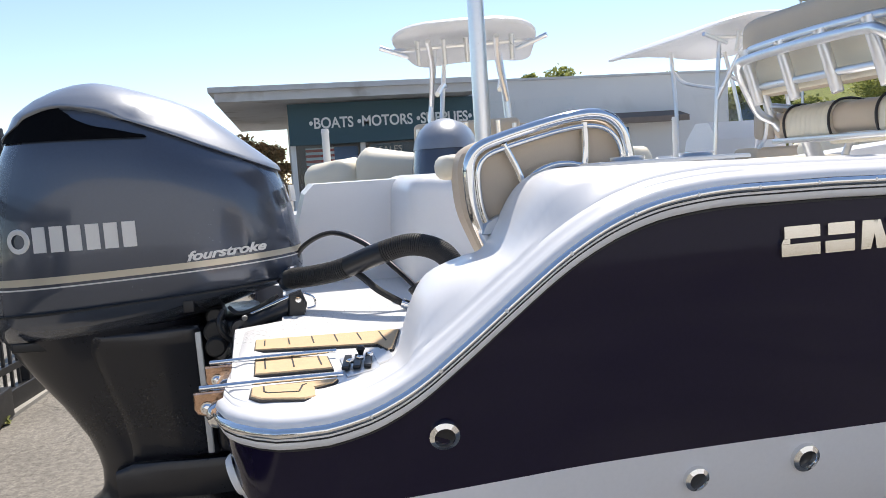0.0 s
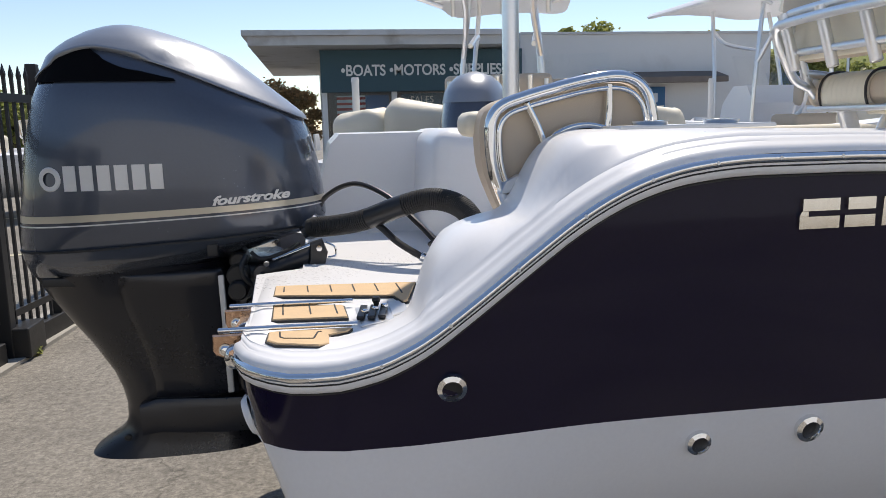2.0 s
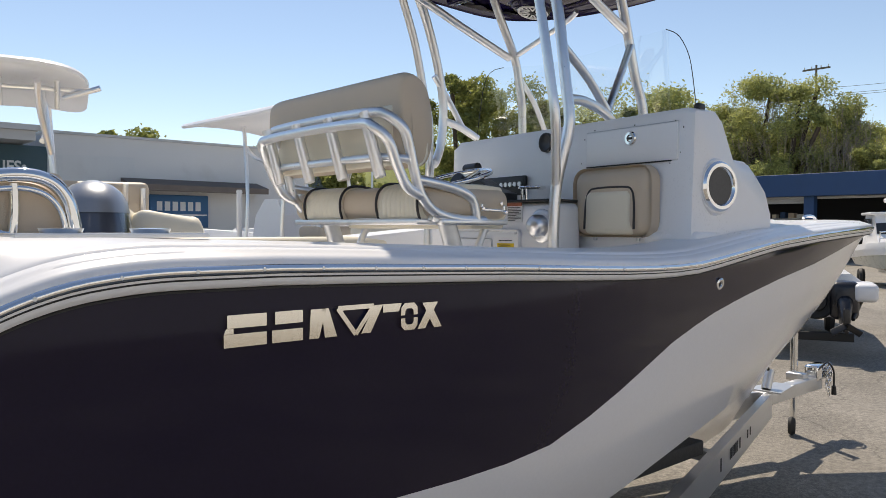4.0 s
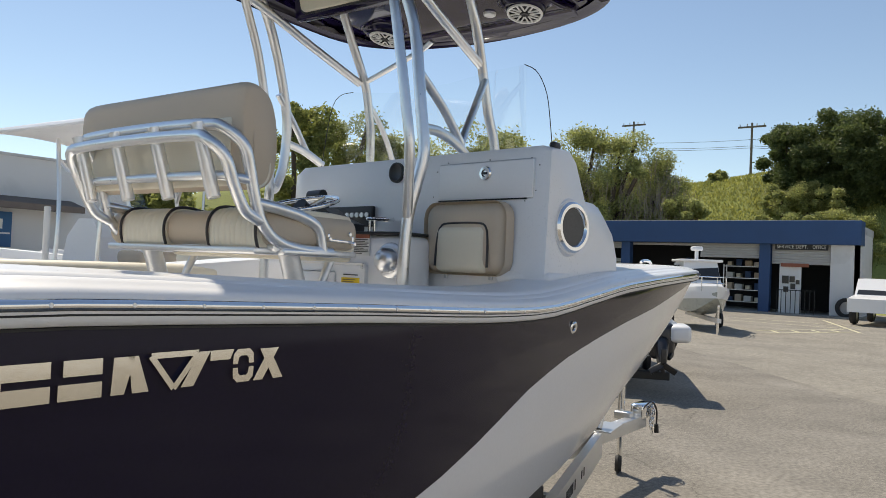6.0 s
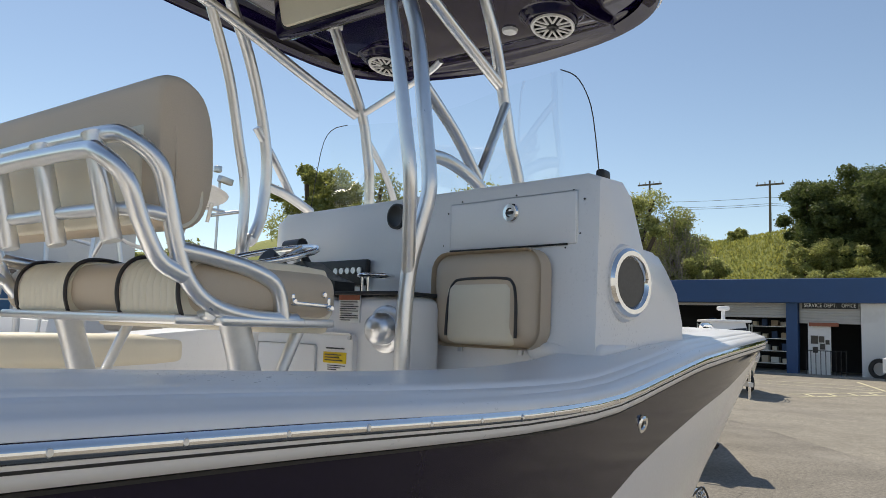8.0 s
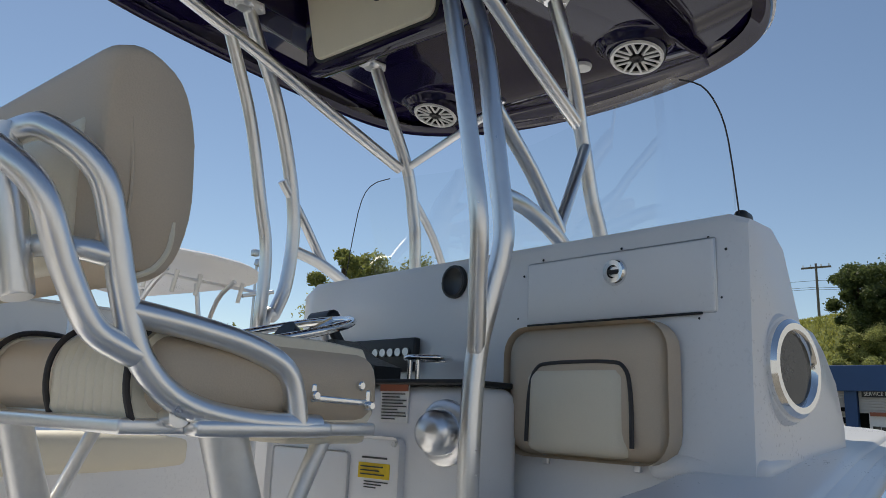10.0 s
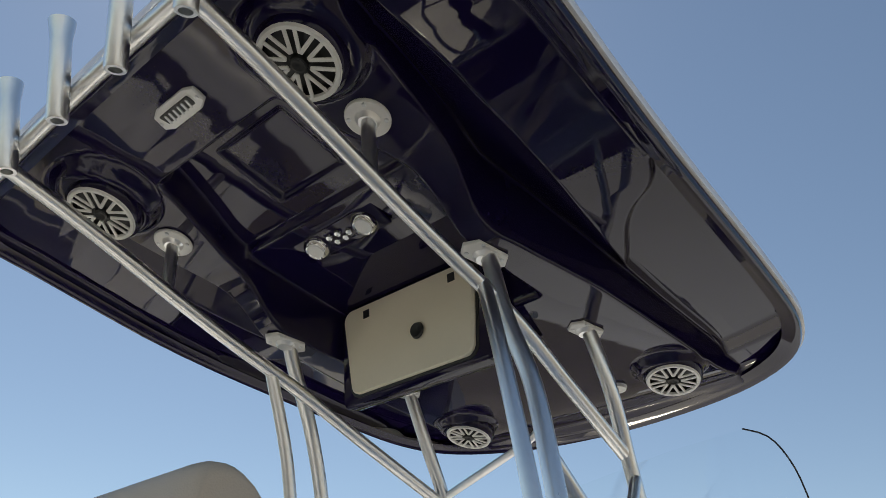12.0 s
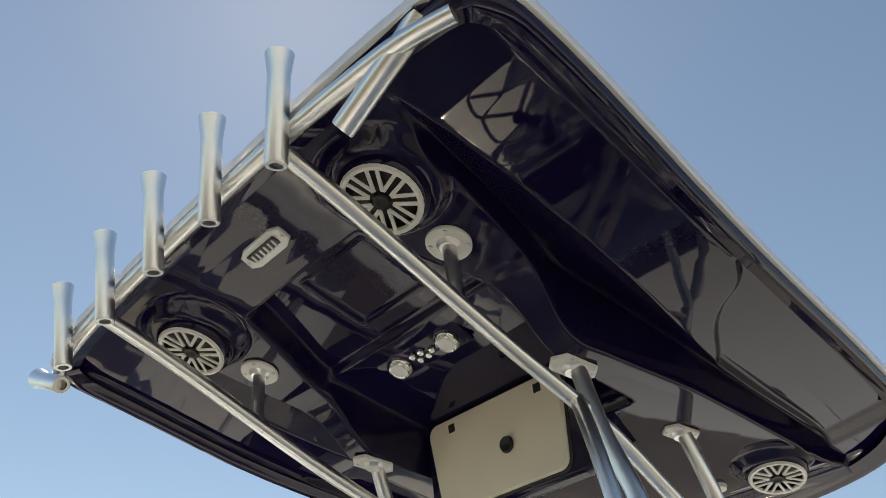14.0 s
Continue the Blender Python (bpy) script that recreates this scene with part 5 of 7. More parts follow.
aft = [(3.152, 1.703, 0), (3.130, 1.710, 0), (3.092, 1.732, 0), (3.054, 1.795, 0), (3.02, 1.866, 0), (2.988, 1.908, 0.035), (2.992, 1.922, 0.10)]
fore = [(3.43, 1.626, 0), (3.30, 1.632, 0), (3.21, 1.653, 0), (3.155, 1.70, 0), (3.126, 1.77, 0), (3.106, 1.84, 0), (3.08, 1.905, 0), (3.038, 1.948, 0.035), (3.024, 1.958, 0.10)]
for name, half in (("aft_hoop", aft), ("fore_hoop", fore)):
    part(name, tube([(x, YR + d, z) for x, z, d in half] + [(half[-1][0] + 0.004, (YR + YL) / 2, half[-1][1] + 0.006)] + [(x, YL - d, z) for x, z, d in half[::-1]], R, 7, 14), alu, seat, "bent aluminium pipe hoop")
for y in (YR, YL):
    part("arm_pipe", tube([(3.13, y, 1.752), (3.22, y, 1.742), (3.31, y, 1.725), (3.372, y, 1.695), (3.395, y, 1.628)], R, 6, 14), alu, seat)
part("mid_rail", tube([(3.115, YR, 1.81), (3.05, YR + 0.06, 1.82), (3.032, -0.27, 1.82), (3.05, YL - 0.06, 1.82), (3.115, YL, 1.81)], R * 0.8, 4, 14), alu, seat)
part("seat_rail", tube([(3.215, YR, 1.636), (3.207, -0.28, 1.634), (3.215, YL, 1.636)], R * 0.9, 5, 14), alu, seat)
for y in (YR, YL):
    part("side_plate", rbox(0.22, 0.034, 0.022, 0.008, pose(3.338, y, 1.622)), alu, seat)
part("seat_base", rbox(0.42, 0.74, 0.02, 0.006, pose(3.36, -0.28, 1.622)), alu, seat)
for y in (-0.01, -0.212, -0.413, -0.615):
    h = part("rod_holder", lathe([(0.0, 0.0), (0.017, 0.0), (0.019, 0.004), (0.019, 0.195), (0.0215, 0.208), (0.019, 0.208), (0.0165, 0.195), (0.016, 0.06), (0, 0.06)], axis((3.034, y, 1.757), (-0.025, 0.05, 0.20)), 18), alu, seat, "aluminium rod holder tube")
for y in (-0.60, 0.10):
    part("pedestal", loft([[(x + u, y + v, z) for u, v, _ in oval(0, -w, w, w * 0.7, 2.2, 20)] for x, z, w in ((3.325, 1.615, 0.036), (3.345, 1.56, 0.036), (3.40, 1.40, 0.040), (3.46, 1.20, 0.046), (3.50, 0.95, 0.06))]), satin, seat, "tapered slanting aluminium pedestal", smooth=50)
    part("strut", tube([(3.50, y - 0.01, 1.615), (3.462, y - 0.005, 1.53), (3.40, y, 1.38)], 0.014, 3, 12), satin, seat)

seat.location = (0.018, 0.026, 0.0)

# ---- console ----
console = thing("console", "white moulded helm console with companion pad and windshield", "console")
def face(y):
    """The aft face of the console at y, which slants forward to port."""
    return 4.1 + 0.2 * (y + 1.03) / 1.5
rows = []
for y, ins in ((-1.045, 0.05), (-1.035, 0.012), (-1.0, 0.0), (-0.3, 0.0), (0.38, 0.0), (0.46, 0.025), (0.50, 0.08)):
    f = face(y) + ins
    z0 = 1.40 if y < -0.9 else 0.95
    rows.append([(f - 0.03, y, z0), (f - 0.021, y, 1.5), (f - 0.001, y, 1.9), (f + 0.003, y, 2.022 - ins * 0.6), (f + 0.015, y, 2.038 - ins), (f + 0.14, y, 2.045 - ins), (f + 0.25, y, 1.875 - ins), (f + 0.40, y, 1.865 - ins), (f + 0.49, y, 1.80 - ins), (f + 0.54, y, 1.66), (f + 0.56, y, z0)])
part("console_shell", loft(rows, True, True), white, console, "glossy white moulded shell", smooth=35)
part("side_wall", prism([(4.13, 1.40), (4.13, 1.97), (4.15, 2.015), (4.20, 2.03), (4.235, 2.0), (4.34, 1.885), (4.38, 1.872), (4.52, 1.868), (4.56, 1.85), (4.615, 1.79), (4.65, 1.68), (4.67, 1.40)], 0.035, Matrix(((1, 0, 0, 0), (0, 0, -1, -0.985), (0, 1, 0, 0), (0, 0, 0, 1))), 0.01), white, console, smooth=25)
part("foot_moulding", rbox(0.62, 0.22, 0.05, 0.022, pose(4.40, -0.93, 1.585, 0, -3, 3)), white, console)
dy = math.degrees(math.atan(0.2 / 1.5))
def on_face(y, z, o=0.0):
    return pose(face(y) - 0.02 - o + 0.02 * max(0, min(1, (z - 1.5) / 0.4)), y, z, 0, 0, -dy)
pan = part("hatch_panel", rbox(0.012, 0.458, 0.140, 0.005, on_face(-0.748, 1.922, 0.002)), white, console, "white screwed hatch panel")
part("panel_gap", rbox(0.006, 0.43, 0.005, 0.002, on_face(-0.736, 1.851, 0.006)), black, pan)
part("panel_seam", rbox(0.008, 0.463, 0.145, 0.005, on_face(-0.748, 1.922, 0.0015)), galv, pan)
for y, z in ((-0.562, 2.0), (-0.505, 1.968), (-0.49, 1.87), (-0.528, 1.834), (-0.77, 1.999), (-0.962, 1.995), (-0.996, 1.968), (-0.985, 1.878), (-0.94, 1.842)):
    part("panel_screw", lathe([(0, 0.0025), (0.002, 0.002), (0.003, 0)], on_face(y, z, 0.0) @ pose(0, 0, 0, 0, -90, 0), 8), black, pan)
lt = part("turn_latch", lathe([(0, 0.004), (0.011, 0.004), (0.014, 0.010), (0.024, 0.010), (0.028, 0.004), (0.029, 0)], on_face(-0.758, 1.949, 0.008) @ pose(0, 0, 0, 0, -90, 0), 24), chrome, pan, "round chrome turn latch")
part("latch_tab", rbox(0.006, 0.03, 0.008, 0.002, on_face(-0.758, 1.949, 0.016)), black, lt)
pd = part("companion_pad", rbox(0.075, 0.408, 0.272, 0.06, on_face(-0.70, 1.705, 0.03), 5), tan, console, "tan backrest pad with cream centre and dark piping", smooth=60)
part("pad_insert", rbox(0.058, 0.26, 0.18, 0.03, on_face(-0.695, 1.668, 0.042), 3), cream, pd, smooth=50)
part("piping", tube([on_face(y, z, 0.069).translation for y, z in ((-0.578, 1.60), (-0.582, 1.70), (-0.598, 1.748), (-0.64, 1.760), (-0.775, 1.760), (-0.815, 1.747), (-0.828, 1.70), (-0.832, 1.60))], 0.0045, 5, 8), piping, pd)
for y in (-0.60, -0.82):
    part("pad_clip", rbox(0.01, 0.016, 0.02, 0.003, on_face(y, 1.565, 0.02)), galv, pd)
part("speaker_hole", lathe([(0, 0.002), (0.03, 0.003), (0.036, 0.008), (0.042, 0.007), (0.043, -0.004)], on_face(-0.276, 1.978, 0.006) @ pose(0, 0, 0, 0, -90, 0), 20), black, console, "round black recessed speaker")
sw = part("switch_panel", rbox(0.022, 0.37, 0.088, 0.006, on_face(0.025, 1.797, 0.015)), black, console, "black switch panel")
for k in range(5):
    part("switch", cyl(on_face(0.0 - 0.032 * k, 1.803, 0.022).translation, on_face(0.0 - 0.032 * k, 1.803, 0.034).translation, 0.011, n=10), galv, sw)
part("gauge_box", rbox(0.05, 0.07, 0.05, 0.01, on_face(0.215, 1.785, 0.04)), black, console)
dr = part("drink_ring", tube([(4.12 + 0.05 * math.cos(a * 0.5236), -0.262 + 0.058 * math.sin(a * 0.5236), 1.778) for a in range(12)], 0.0065, 3, 10, True), chrome, console, "polished drink holder ring on posts")
for y in (-0.245, -0.27):
    part("ring_post", cyl((4.075, y, 1.71), (4.075, y, 1.776), 0.006, n=10), chrome, dr)
part("helm_pod", rbox(0.18, 0.64, 0.72, 0.04, pose(4.03, -0.22, 1.35)), white, console, "lower white helm base")
part("pod_trim", rbox(0.19, 0.62, 0.012, 0.004, pose(4.025, -0.22, 1.713)), black, console)
wl = part("warning_label", box(3.935, 3.938, -0.372, -0.290, 1.627, 1.707), signwhite, console, smooth=0)
part("label_head", box(3.932, 3.935, -0.372, -0.290, 1.693, 1.707), redbrown, wl, smooth=0)
for k, w in enumerate((0.066, 0.05, 0.07, 0.06, 0.07, 0.045, 0.068, 0.07, 0.038)):
    part("label_line", box(3.932, 3.935, -0.297 - w, -0.297, 1.686 - k * 0.0066, 1.6885 - k * 0.0066), ink, wl, smooth=0)
yl = part("caution_label", box(3.927, 3.930, -0.334, -0.241, 1.508, 1.540), yellow, console, "yellow caution label", smooth=0)
for k, w in enumerate((0.07, 0.055, 0.065)):
    part("label_line", box(3.924, 3.927, -0.250 - w, -0.250, 1.515 + 0.008 * k, 1.5175 + 0.008 * k), ink, yl, smooth=0)
part("text_bar", box(3.927, 3.930, -0.325, -0.25, 1.549, 1.553), ink, console, smooth=0)
for k, w in enumerate((0.07, 0.05, 0.035)):
    part("text_bar", box(3.927, 3.930, -0.26 - w, -0.26, 1.500 - 0.006 * k, 1.5025 - 0.006 * k), ink, console, smooth=0)
bd = part("base_door", rbox(0.012, 0.44, 0.34, 0.02, pose(3.935, -0.145, 1.427), 3), white, console, "white moulded access panel")
part("door_screw", cyl((3.930, -0.344, 1.582), (3.925, -0.344, 1.582), 0.006, n=10), galv, bd)
part("inner_panel", rbox(0.010, 0.26, 0.26, 0.008, pose(3.926, -0.08, 1.428), 2), white, bd)
part("panel_gap", rbox(0.004, 0.265, 0.265, 0.010, pose(3.9285, -0.08, 1.428), 2), galv, bd)
part("horn", lathe([(0.0, 0.060), (0.024, 0.057), (0.038, 0.048), (0.044, 0.036), (0.045, 0.008), (0.060, 0.007), (0.066, 0.002), (0.067, -0.006)], pose(3.935, -0.475, 1.612, 0, -90, 0), 32), alu, console, "round metal vent", smooth=40)
port = axis((4.235, -1.068, 1.757), (-0.19, -0.98, 0.02))
part("porthole_boss", lathe([(0.115, -0.08), (0.105, -0.02), (0.098, -0.006), (0.07, -0.006)], port, 32), white, console)
rg = part("porthole_ring", lathe([(0.064, -0.010), (0.066, 0.004), (0.072, 0.010), (0.084, 0.010), (0.092, 0.002), (0.093, -0.010)], port, 36), chrome, console, "round polished porthole ring")
part("porthole_glass", lathe([(0, 0.0), (0.066, 0.0)], port, 32), darkglass, rg)
whl = part("steering_wheel", tube([tuple(pose(3.70, -0.22, 1.80, 0, -16, 0) @ Vector((0.15 * math.cos(a * 0.5236), 0.15 * math.sin(a * 0.5236), 0))) for a in range(12)], 0.009, 4, 10, True), chrome, console, "polished steel steering wheel")
for a in (0, 120, 240):
    part("spoke", tube([tuple(pose(3.70, -0.22, 1.80, 0, -16, 0) @ Vector(v)) for v in ((0, 0, -0.03), (0.075 * math.cos(radians(a)), 0.075 * math.sin(radians(a)), -0.015), (0.15 * math.cos(radians(a)), 0.15 * math.sin(radians(a)), 0))], 0.009, 3, 8), chrome, whl)
part("wheel_hub", cyl((3.71, -0.22, 1.80), (3.90, -0.22, 1.68), 0.03, n=14), black, whl)
part("throttle_lever", tube([(4.02, -0.10, 1.72), (4.0, -0.09, 1.79), (3.975, -0.06, 1.855)], 0.013, 3, 10), black, console)
part("shift_lever", tube([(4.03, -0.06, 1.72), (4.0, -0.04, 1.79), (3.978, -0.03, 1.85)], 0.010, 3, 10), galv, console)
part("throttle_grip", cyl((3.98, 0.01, 1.866), (3.965, -0.09, 1.868), 0.021, n=12, bev=0.006), black, console)
part("throttle_base", prism([(-0.09, 0.0), (0.13, 0.0), (0.13, 0.03), (0.05, 0.055), (-0.02, 0.095), (-0.07, 0.085), (-0.09, 0.05)], 0.10, Matrix(((0, 0, 1, 3.95), (-1, 0, 0, -0.12), (0, 1, 0, 1.72), (0, 0, 0, 1))), 0.012), black, console, smooth=40)
# windshield: a curved clear sheet with a dark edge
wsr = []
for y, x0, top in ((-0.995, 4.205, 2.055), (-0.99, 4.175, 2.20), (-0.98, 4.15, 2.265), (-0.955, 4.135, 2.31), (-0.91, 4.135, 2.335), (-0.7, 4.24, 2.36), (-0.4, 4.38, 2.375), (0.0, 4.5, 2.40), (0.3, 4.54, 2.44), (0.40, 4.545, 2.43), (0.45, 4.54, 2.34), (0.49, 4.53, 2.055)):
    wsr.append([(x0 + 0.02, y, 2.03), (x0, y, (2.03 + top) / 2), (x0 - 0.015, y, top)])
wv = loft(wsr, False, False)
wpane = part("windshield", (wv[0], wv[1]), clear, console, "clear acrylic windshield", smooth=60)
wpane.visible_shadow = False
part("windshield_edge", tube([r[2] for r in wsr[:5]], 0.0017, 3, 6), piping, console)
part("windshield_foot", rbox(0.05, 0.026, 0.03, 0.01, pose(4.215, -0.995, 2.05)), black, console)
part("windshield_edge", tube([r[2] for r in wsr[-4:]], 0.0017, 3, 6), piping, console)

# ---- hard top on pipe legs ----
top = thing("hard_top", "navy hard top with speakers and rod holders on aluminium legs", "hard top")
TZ = 2.955
def outline(scale=1.0, dx=0.0):
    pts = []
    base = [(3.055, -0.80), (3.11, -0.90), (3.3, -0.925), (4.0, -0.905), (4.6, -0.885), (4.92, -0.85), (5.12, -0.73), (5.26, -0.45), (5.325, 0.0), (5.28, 0.41), (5.14, 0.71), (4.94, 0.845), (4.6, 0.885), (4.0, 0.90), (3.3, 0.91), (3.11, 0.895), (3.055, 0.80), (3.035, 0.4), (3.035, -0.4)]
    for p in spline([(x, y, 0) for x, y in base], 5, True):
        pts.append(((p.x - 4.15) * scale + 4.15 + dx, p.y * scale))
    return pts
def ringz(s, z):
    return [(x, y, z) for x, y in outline(s)]
skin = loft([ringz(0.996, TZ + 0.010), ringz(1.014, TZ + 0.010), ringz(1.017, TZ + 0.035), ringz(0.995, TZ + 0.065), ringz(0.93, TZ + 0.11), ringz(0.8, TZ + 0.155), ringz(0.4, TZ + 0.185)], False)
ns = len(ringz(1.0, 0))
part("top_skin", (skin[0], skin[1] + [tuple(range(6 * ns, 7 * ns))]), white, top, "white upper skin", smooth=50)
part("edge_trim", loft([ringz(0.95, TZ + 0.006), ringz(0.975, TZ - 0.006), ringz(0.985, TZ - 0.012), ringz(0.997, TZ - 0.014), ringz(1.004, TZ - 0.004), ringz(1.004, TZ + 0.014), ringz(0.99, TZ + 0.015)], False), navy_top, top, "dark glossy edge lip", smooth=50)
# moulded underside: a grid whose heights follow the raised ribs and recesses
def step(v, lo, hi):
    q = min(max((v - lo) / (hi - lo), 0), 1)
    return q * q * (3 - 2 * q)


CHANNEL_IN = [(3.12, 0.59), (3.30, 0.545), (3.44, 0.528), (3.66, 0.495), (3.80, 0.452), (3.86, 0.447), (3.93, 0.472), (4.3, 0.525), (4.85, 0.552), (5.06, 0.56)]
CHANNEL_OUT = [(3.12, 0.60), (3.47, 0.637), (3.70, 0.642), (3.92, 0.630), (4.33, 0.580), (4.6, 0.577), (4.87, 0.585), (5.06, 0.575)]
PLATEAU = [(3.70, 0.0), (3.76, 0.02), (3.86, 0.105), (4.45, 0.080), (4.95, 0.065), (5.04, 0.055), (5.20, 0.0)]
RECESS = [(3.34, 0.235), (3.5, 0.285), (3.66, 0.348), (3.88, 0.362), (4.2, 0.365)]
S_STEP = [(0.56, 4.37), (0.61, 4.30), (0.66, 4.20), (0.72, 4.13), (0.80, 4.08), (0.84, 4.02), (0.89, 3.86)]
column = {}


def under(x, y):
    a = abs(y)
    if x not in column:
        column[x] = [smoothed(tab, x, 0.05) for tab in (CHANNEL_IN, CHANNEL_OUT, PLATEAU, RECESS)]
    yi, yo, drop, hw = column[x]
    # rim roll
    z = TZ + 0.03 * step(a, 0.885, 0.845) * step(x, 3.05, 3.09) * step(x, 5.285 - 0.28 * a * a, 5.215 - 0.3 * a * a)
    # plateau between the channels that carries legs and front speakers
    z -= drop * step(a, yi + 0.022, yi - 0.004)
    # channel: a wall along the plateau and a straight ramp down to the outer panel
    amp = min(0.105, 0.55 * max(yo - yi, 0.0))
    z += amp * step(a, yi, yi + 0.02) * min(max((yo - a) / max(yo - yi - 0.02, 0.01), 0.0), 1.0) * step(x, 3.12, 3.3)
    # forward outer panels, set higher behind an S-shaped step
    xs_ = smoothed(S_STEP, a, 0.02)
    z += 0.024 * step(x, xs_ - 0.008, xs_ + 0.022) * step(a, yo - 0.012, yo + 0.01) * step(x, 5.10 - 0.2 * a * a, 5.02 - 0.2 * a * a) * step(a, 0.866, 0.838)
    # deep recess over the helm, flaring forward, with a hatch at its aft end and a lower shelf for the dials
    b = a
    m = step(b, hw + 0.016, hw - 0.018) * step(x, 3.335, 3.372) * step(x, 4.22, 4.19)
    roof = TZ + 0.106 - 0.02 * step(x, 3.69, 3.71) + 0.012 * step(y, 0.09, 0.075) * step(y, -0.175, -0.16) * step(x, 3.40, 3.415) * step(x, 3.63, 3.615)
    z += (roof - z) * m
    # raised bosses round the speakers
    for sx, sy, r, h in ((3.28, 0.417, 0.155, 0.035), (4.865, 0.43, 0.128, 0.03)):
        q = math.hypot(x - sx, a - sy)
        z -= h * step(q, r, r - 0.035)
    return z


NU, NV = 400, 280
HALF_S = [(3.03, 0.78), (3.06, 0.84), (3.11, 0.895), (3.3, 0.92), (4.0, 0.90), (4.6, 0.88), (4.92, 0.84), (5.12, 0.71), (5.24, 0.48), (5.32, 0.1)]
HALF_P = [(3.03, 0.78), (3.06, 0.84), (3.11, 0.89), (3.3, 0.905), (4.0, 0.895), (4.6, 0.88), (4.94, 0.84), (5.14, 0.70), (5.26, 0.44), (5.32, 0.1)]
uv = []
for i in range(NU + 1):
    x = 4.175 + 1.14 * (2 * i / NU - 1)
    under(x, 0.0)
    yi, yo, _, hw = column[x]
    for j in range(NV + 1):
        b = 2 * j / NV - 1
        half = lerp(HALF_S if b < 0 else HALF_P, x)
        # the lengthwise lines of the grid run along the edges of recess and channel
        k = min(1.0, half / 0.8)
        y = math.copysign(lerp([(0, 0), (0.28, (hw - 0.018) * k), (0.36, (hw + 0.016) * k), (0.46, (yi - 0.004) * k), (0.56, (yi + 0.022) * k), (0.68, max(yo, yi + 0.03) * k), (1.0, half)], abs(b)), b)
        uv.append((x, y, under(x, y) + 0.0016 * noise.noise((x * 2.6, y * 3.2, 0.0))))
W1 = NV + 1
uf = [(i * W1 + j, i * W1 + j + 1, (i + 1) * W1 + j + 1, (i + 1) * W1 + j) for i in range(NU) for j in range(NV)]
part("underside", (uv, uf), navy_top, top, "glossy moulded navy underside", smooth=70)


def speaker(p, d, r=0.092):
    sp = part("speaker", lathe([(r * 1.02, 0.0), (r * 1.12, -0.012), (r * 1.16, -0.035), (r * 1.12, -0.05)], axis(p, d), 32), navy_top, top, "round speaker with white spoked grille")
    part("cone", lathe([(0, -0.012), (r * 0.25, -0.006), (r * 0.9, -0.02), (r * 0.95, -0.004)], axis(p, d), 24), black, sp)
    part("bezel", lathe([(r * 0.86, -0.002), (r * 0.88, 0.006), (r * 0.98, 0.007), (r * 1.02, 0.0), (r * 1.0, -0.006)], axis(p, d), 32), grille, sp)
    part("hub", lathe([(0, 0.002), (r * 0.12, 0.004), (r * 0.16, 0.008), (r * 0.2, 0.007), (r * 0.22, -0.004)], axis(p, d), 20), black, sp)
    g = rbox(r * 0.62, r * 0.10, 0.006, 0.002, None, 1)
    for k in range(8):
        for s in (-1, 1):
            part("spoke", moved(g, axis(p, d) @ pose(0, 0, 0.003, 0, 0, k * 45 + 11) @ pose(r * 0.57, s * r * 0.115, 0, 0, 0, s * 2)), grille, sp, smooth=0)
    return sp


speaker((3.277, -0.415, 2.925), (-0.12, 0.0, -1))
speaker((3.283, 0.417, 2.925), (-0.12, 0.0, -1))
speaker((4.862, -0.442, 2.868), (-0.16, -0.05, -1), 0.085)
speaker((4.862, 0.42, 2.868), (-0.16, 0.05, -1), 0.085)
lamp = part("flood_lamp", prism([(-0.018, -0.082), (0.018, -0.082), (0.03, -0.055), (0.03, 0.055), (0.018, 0.082), (-0.018, 0.082), (-0.03, 0.055), (-0.03, -0.055)], 0.012, pose(3.22, -0.035, 2.985, 180, 10, 0), 0.004), signwhite, top, "white oblong flood lamp")
part("lens_window", rbox(0.036, 0.112, 0.006, 0.002, pose(3.22, -0.035, 2.9725, 0, -10, 0)), ink, lamp)
for k in range(6):
    part("lens", rbox(0.028, 0.007, 0.006, 0.002, pose(3.22, -0.077 + 0.017 * k, 2.970, 0, -10, 22)), galv, lamp)
for y in (-0.108, 0.038):
    part("lamp_screw", lathe([(0, -0.003), (0.004, -0.002), (0.005, 0)], pose(3.22, y, 2.9715), 10), galv, lamp)
cp = part("radio_panel", rbox(0.09, 0.34, 0.012, 0.006, pose(3.80, 0.03, 3.040, 0, 10, 0)), navy_top, top, "overhead control panel with round dials")
for y in (0.129, -0.071):
    part("dial", lathe([(0, 0.014), (0.024, 0.014), (0.03, 0.018), (0.038, 0.010), (0.04, 0.0)], pose(3.80, y, 3.033, 180, 10, 0), 24), chrome, cp)
    part("dial_face", lathe([(0, 0.0165), (0.025, 0.0165)], pose(3.80, y, 3.033, 180, 10, 0), 20), signwhite, cp)
for k, (dx, y) in enumerate(((-0.012, 0.06), (0.012, 0.05), (-0.012, 0.025), (0.012, 0.015), (0.0, -0.01))):
    part("button", lathe([(0, 0.01), (0.009, 0.008), (0.011, 0)], pose(3.80 + dx, y, 3.033, 180, 10, 0), 12), chrome, cp)
profile = [(-0.11, 0.16), (-0.11, -0.135), (-0.102, -0.15), (-0.08, -0.155), (-0.03, -0.142), (0.08, -0.075), (0.2, 0.0), (0.22, 0.16)]
bx = part("overhead_box", prism(profile, 0.60, pose(4.25, 0.358, 2.892, 0, -8, 0) @ pose(0, 0, 0, 90, 0, 0), 0.02), navy_top, top, "navy overhead electronics box", smooth=35)
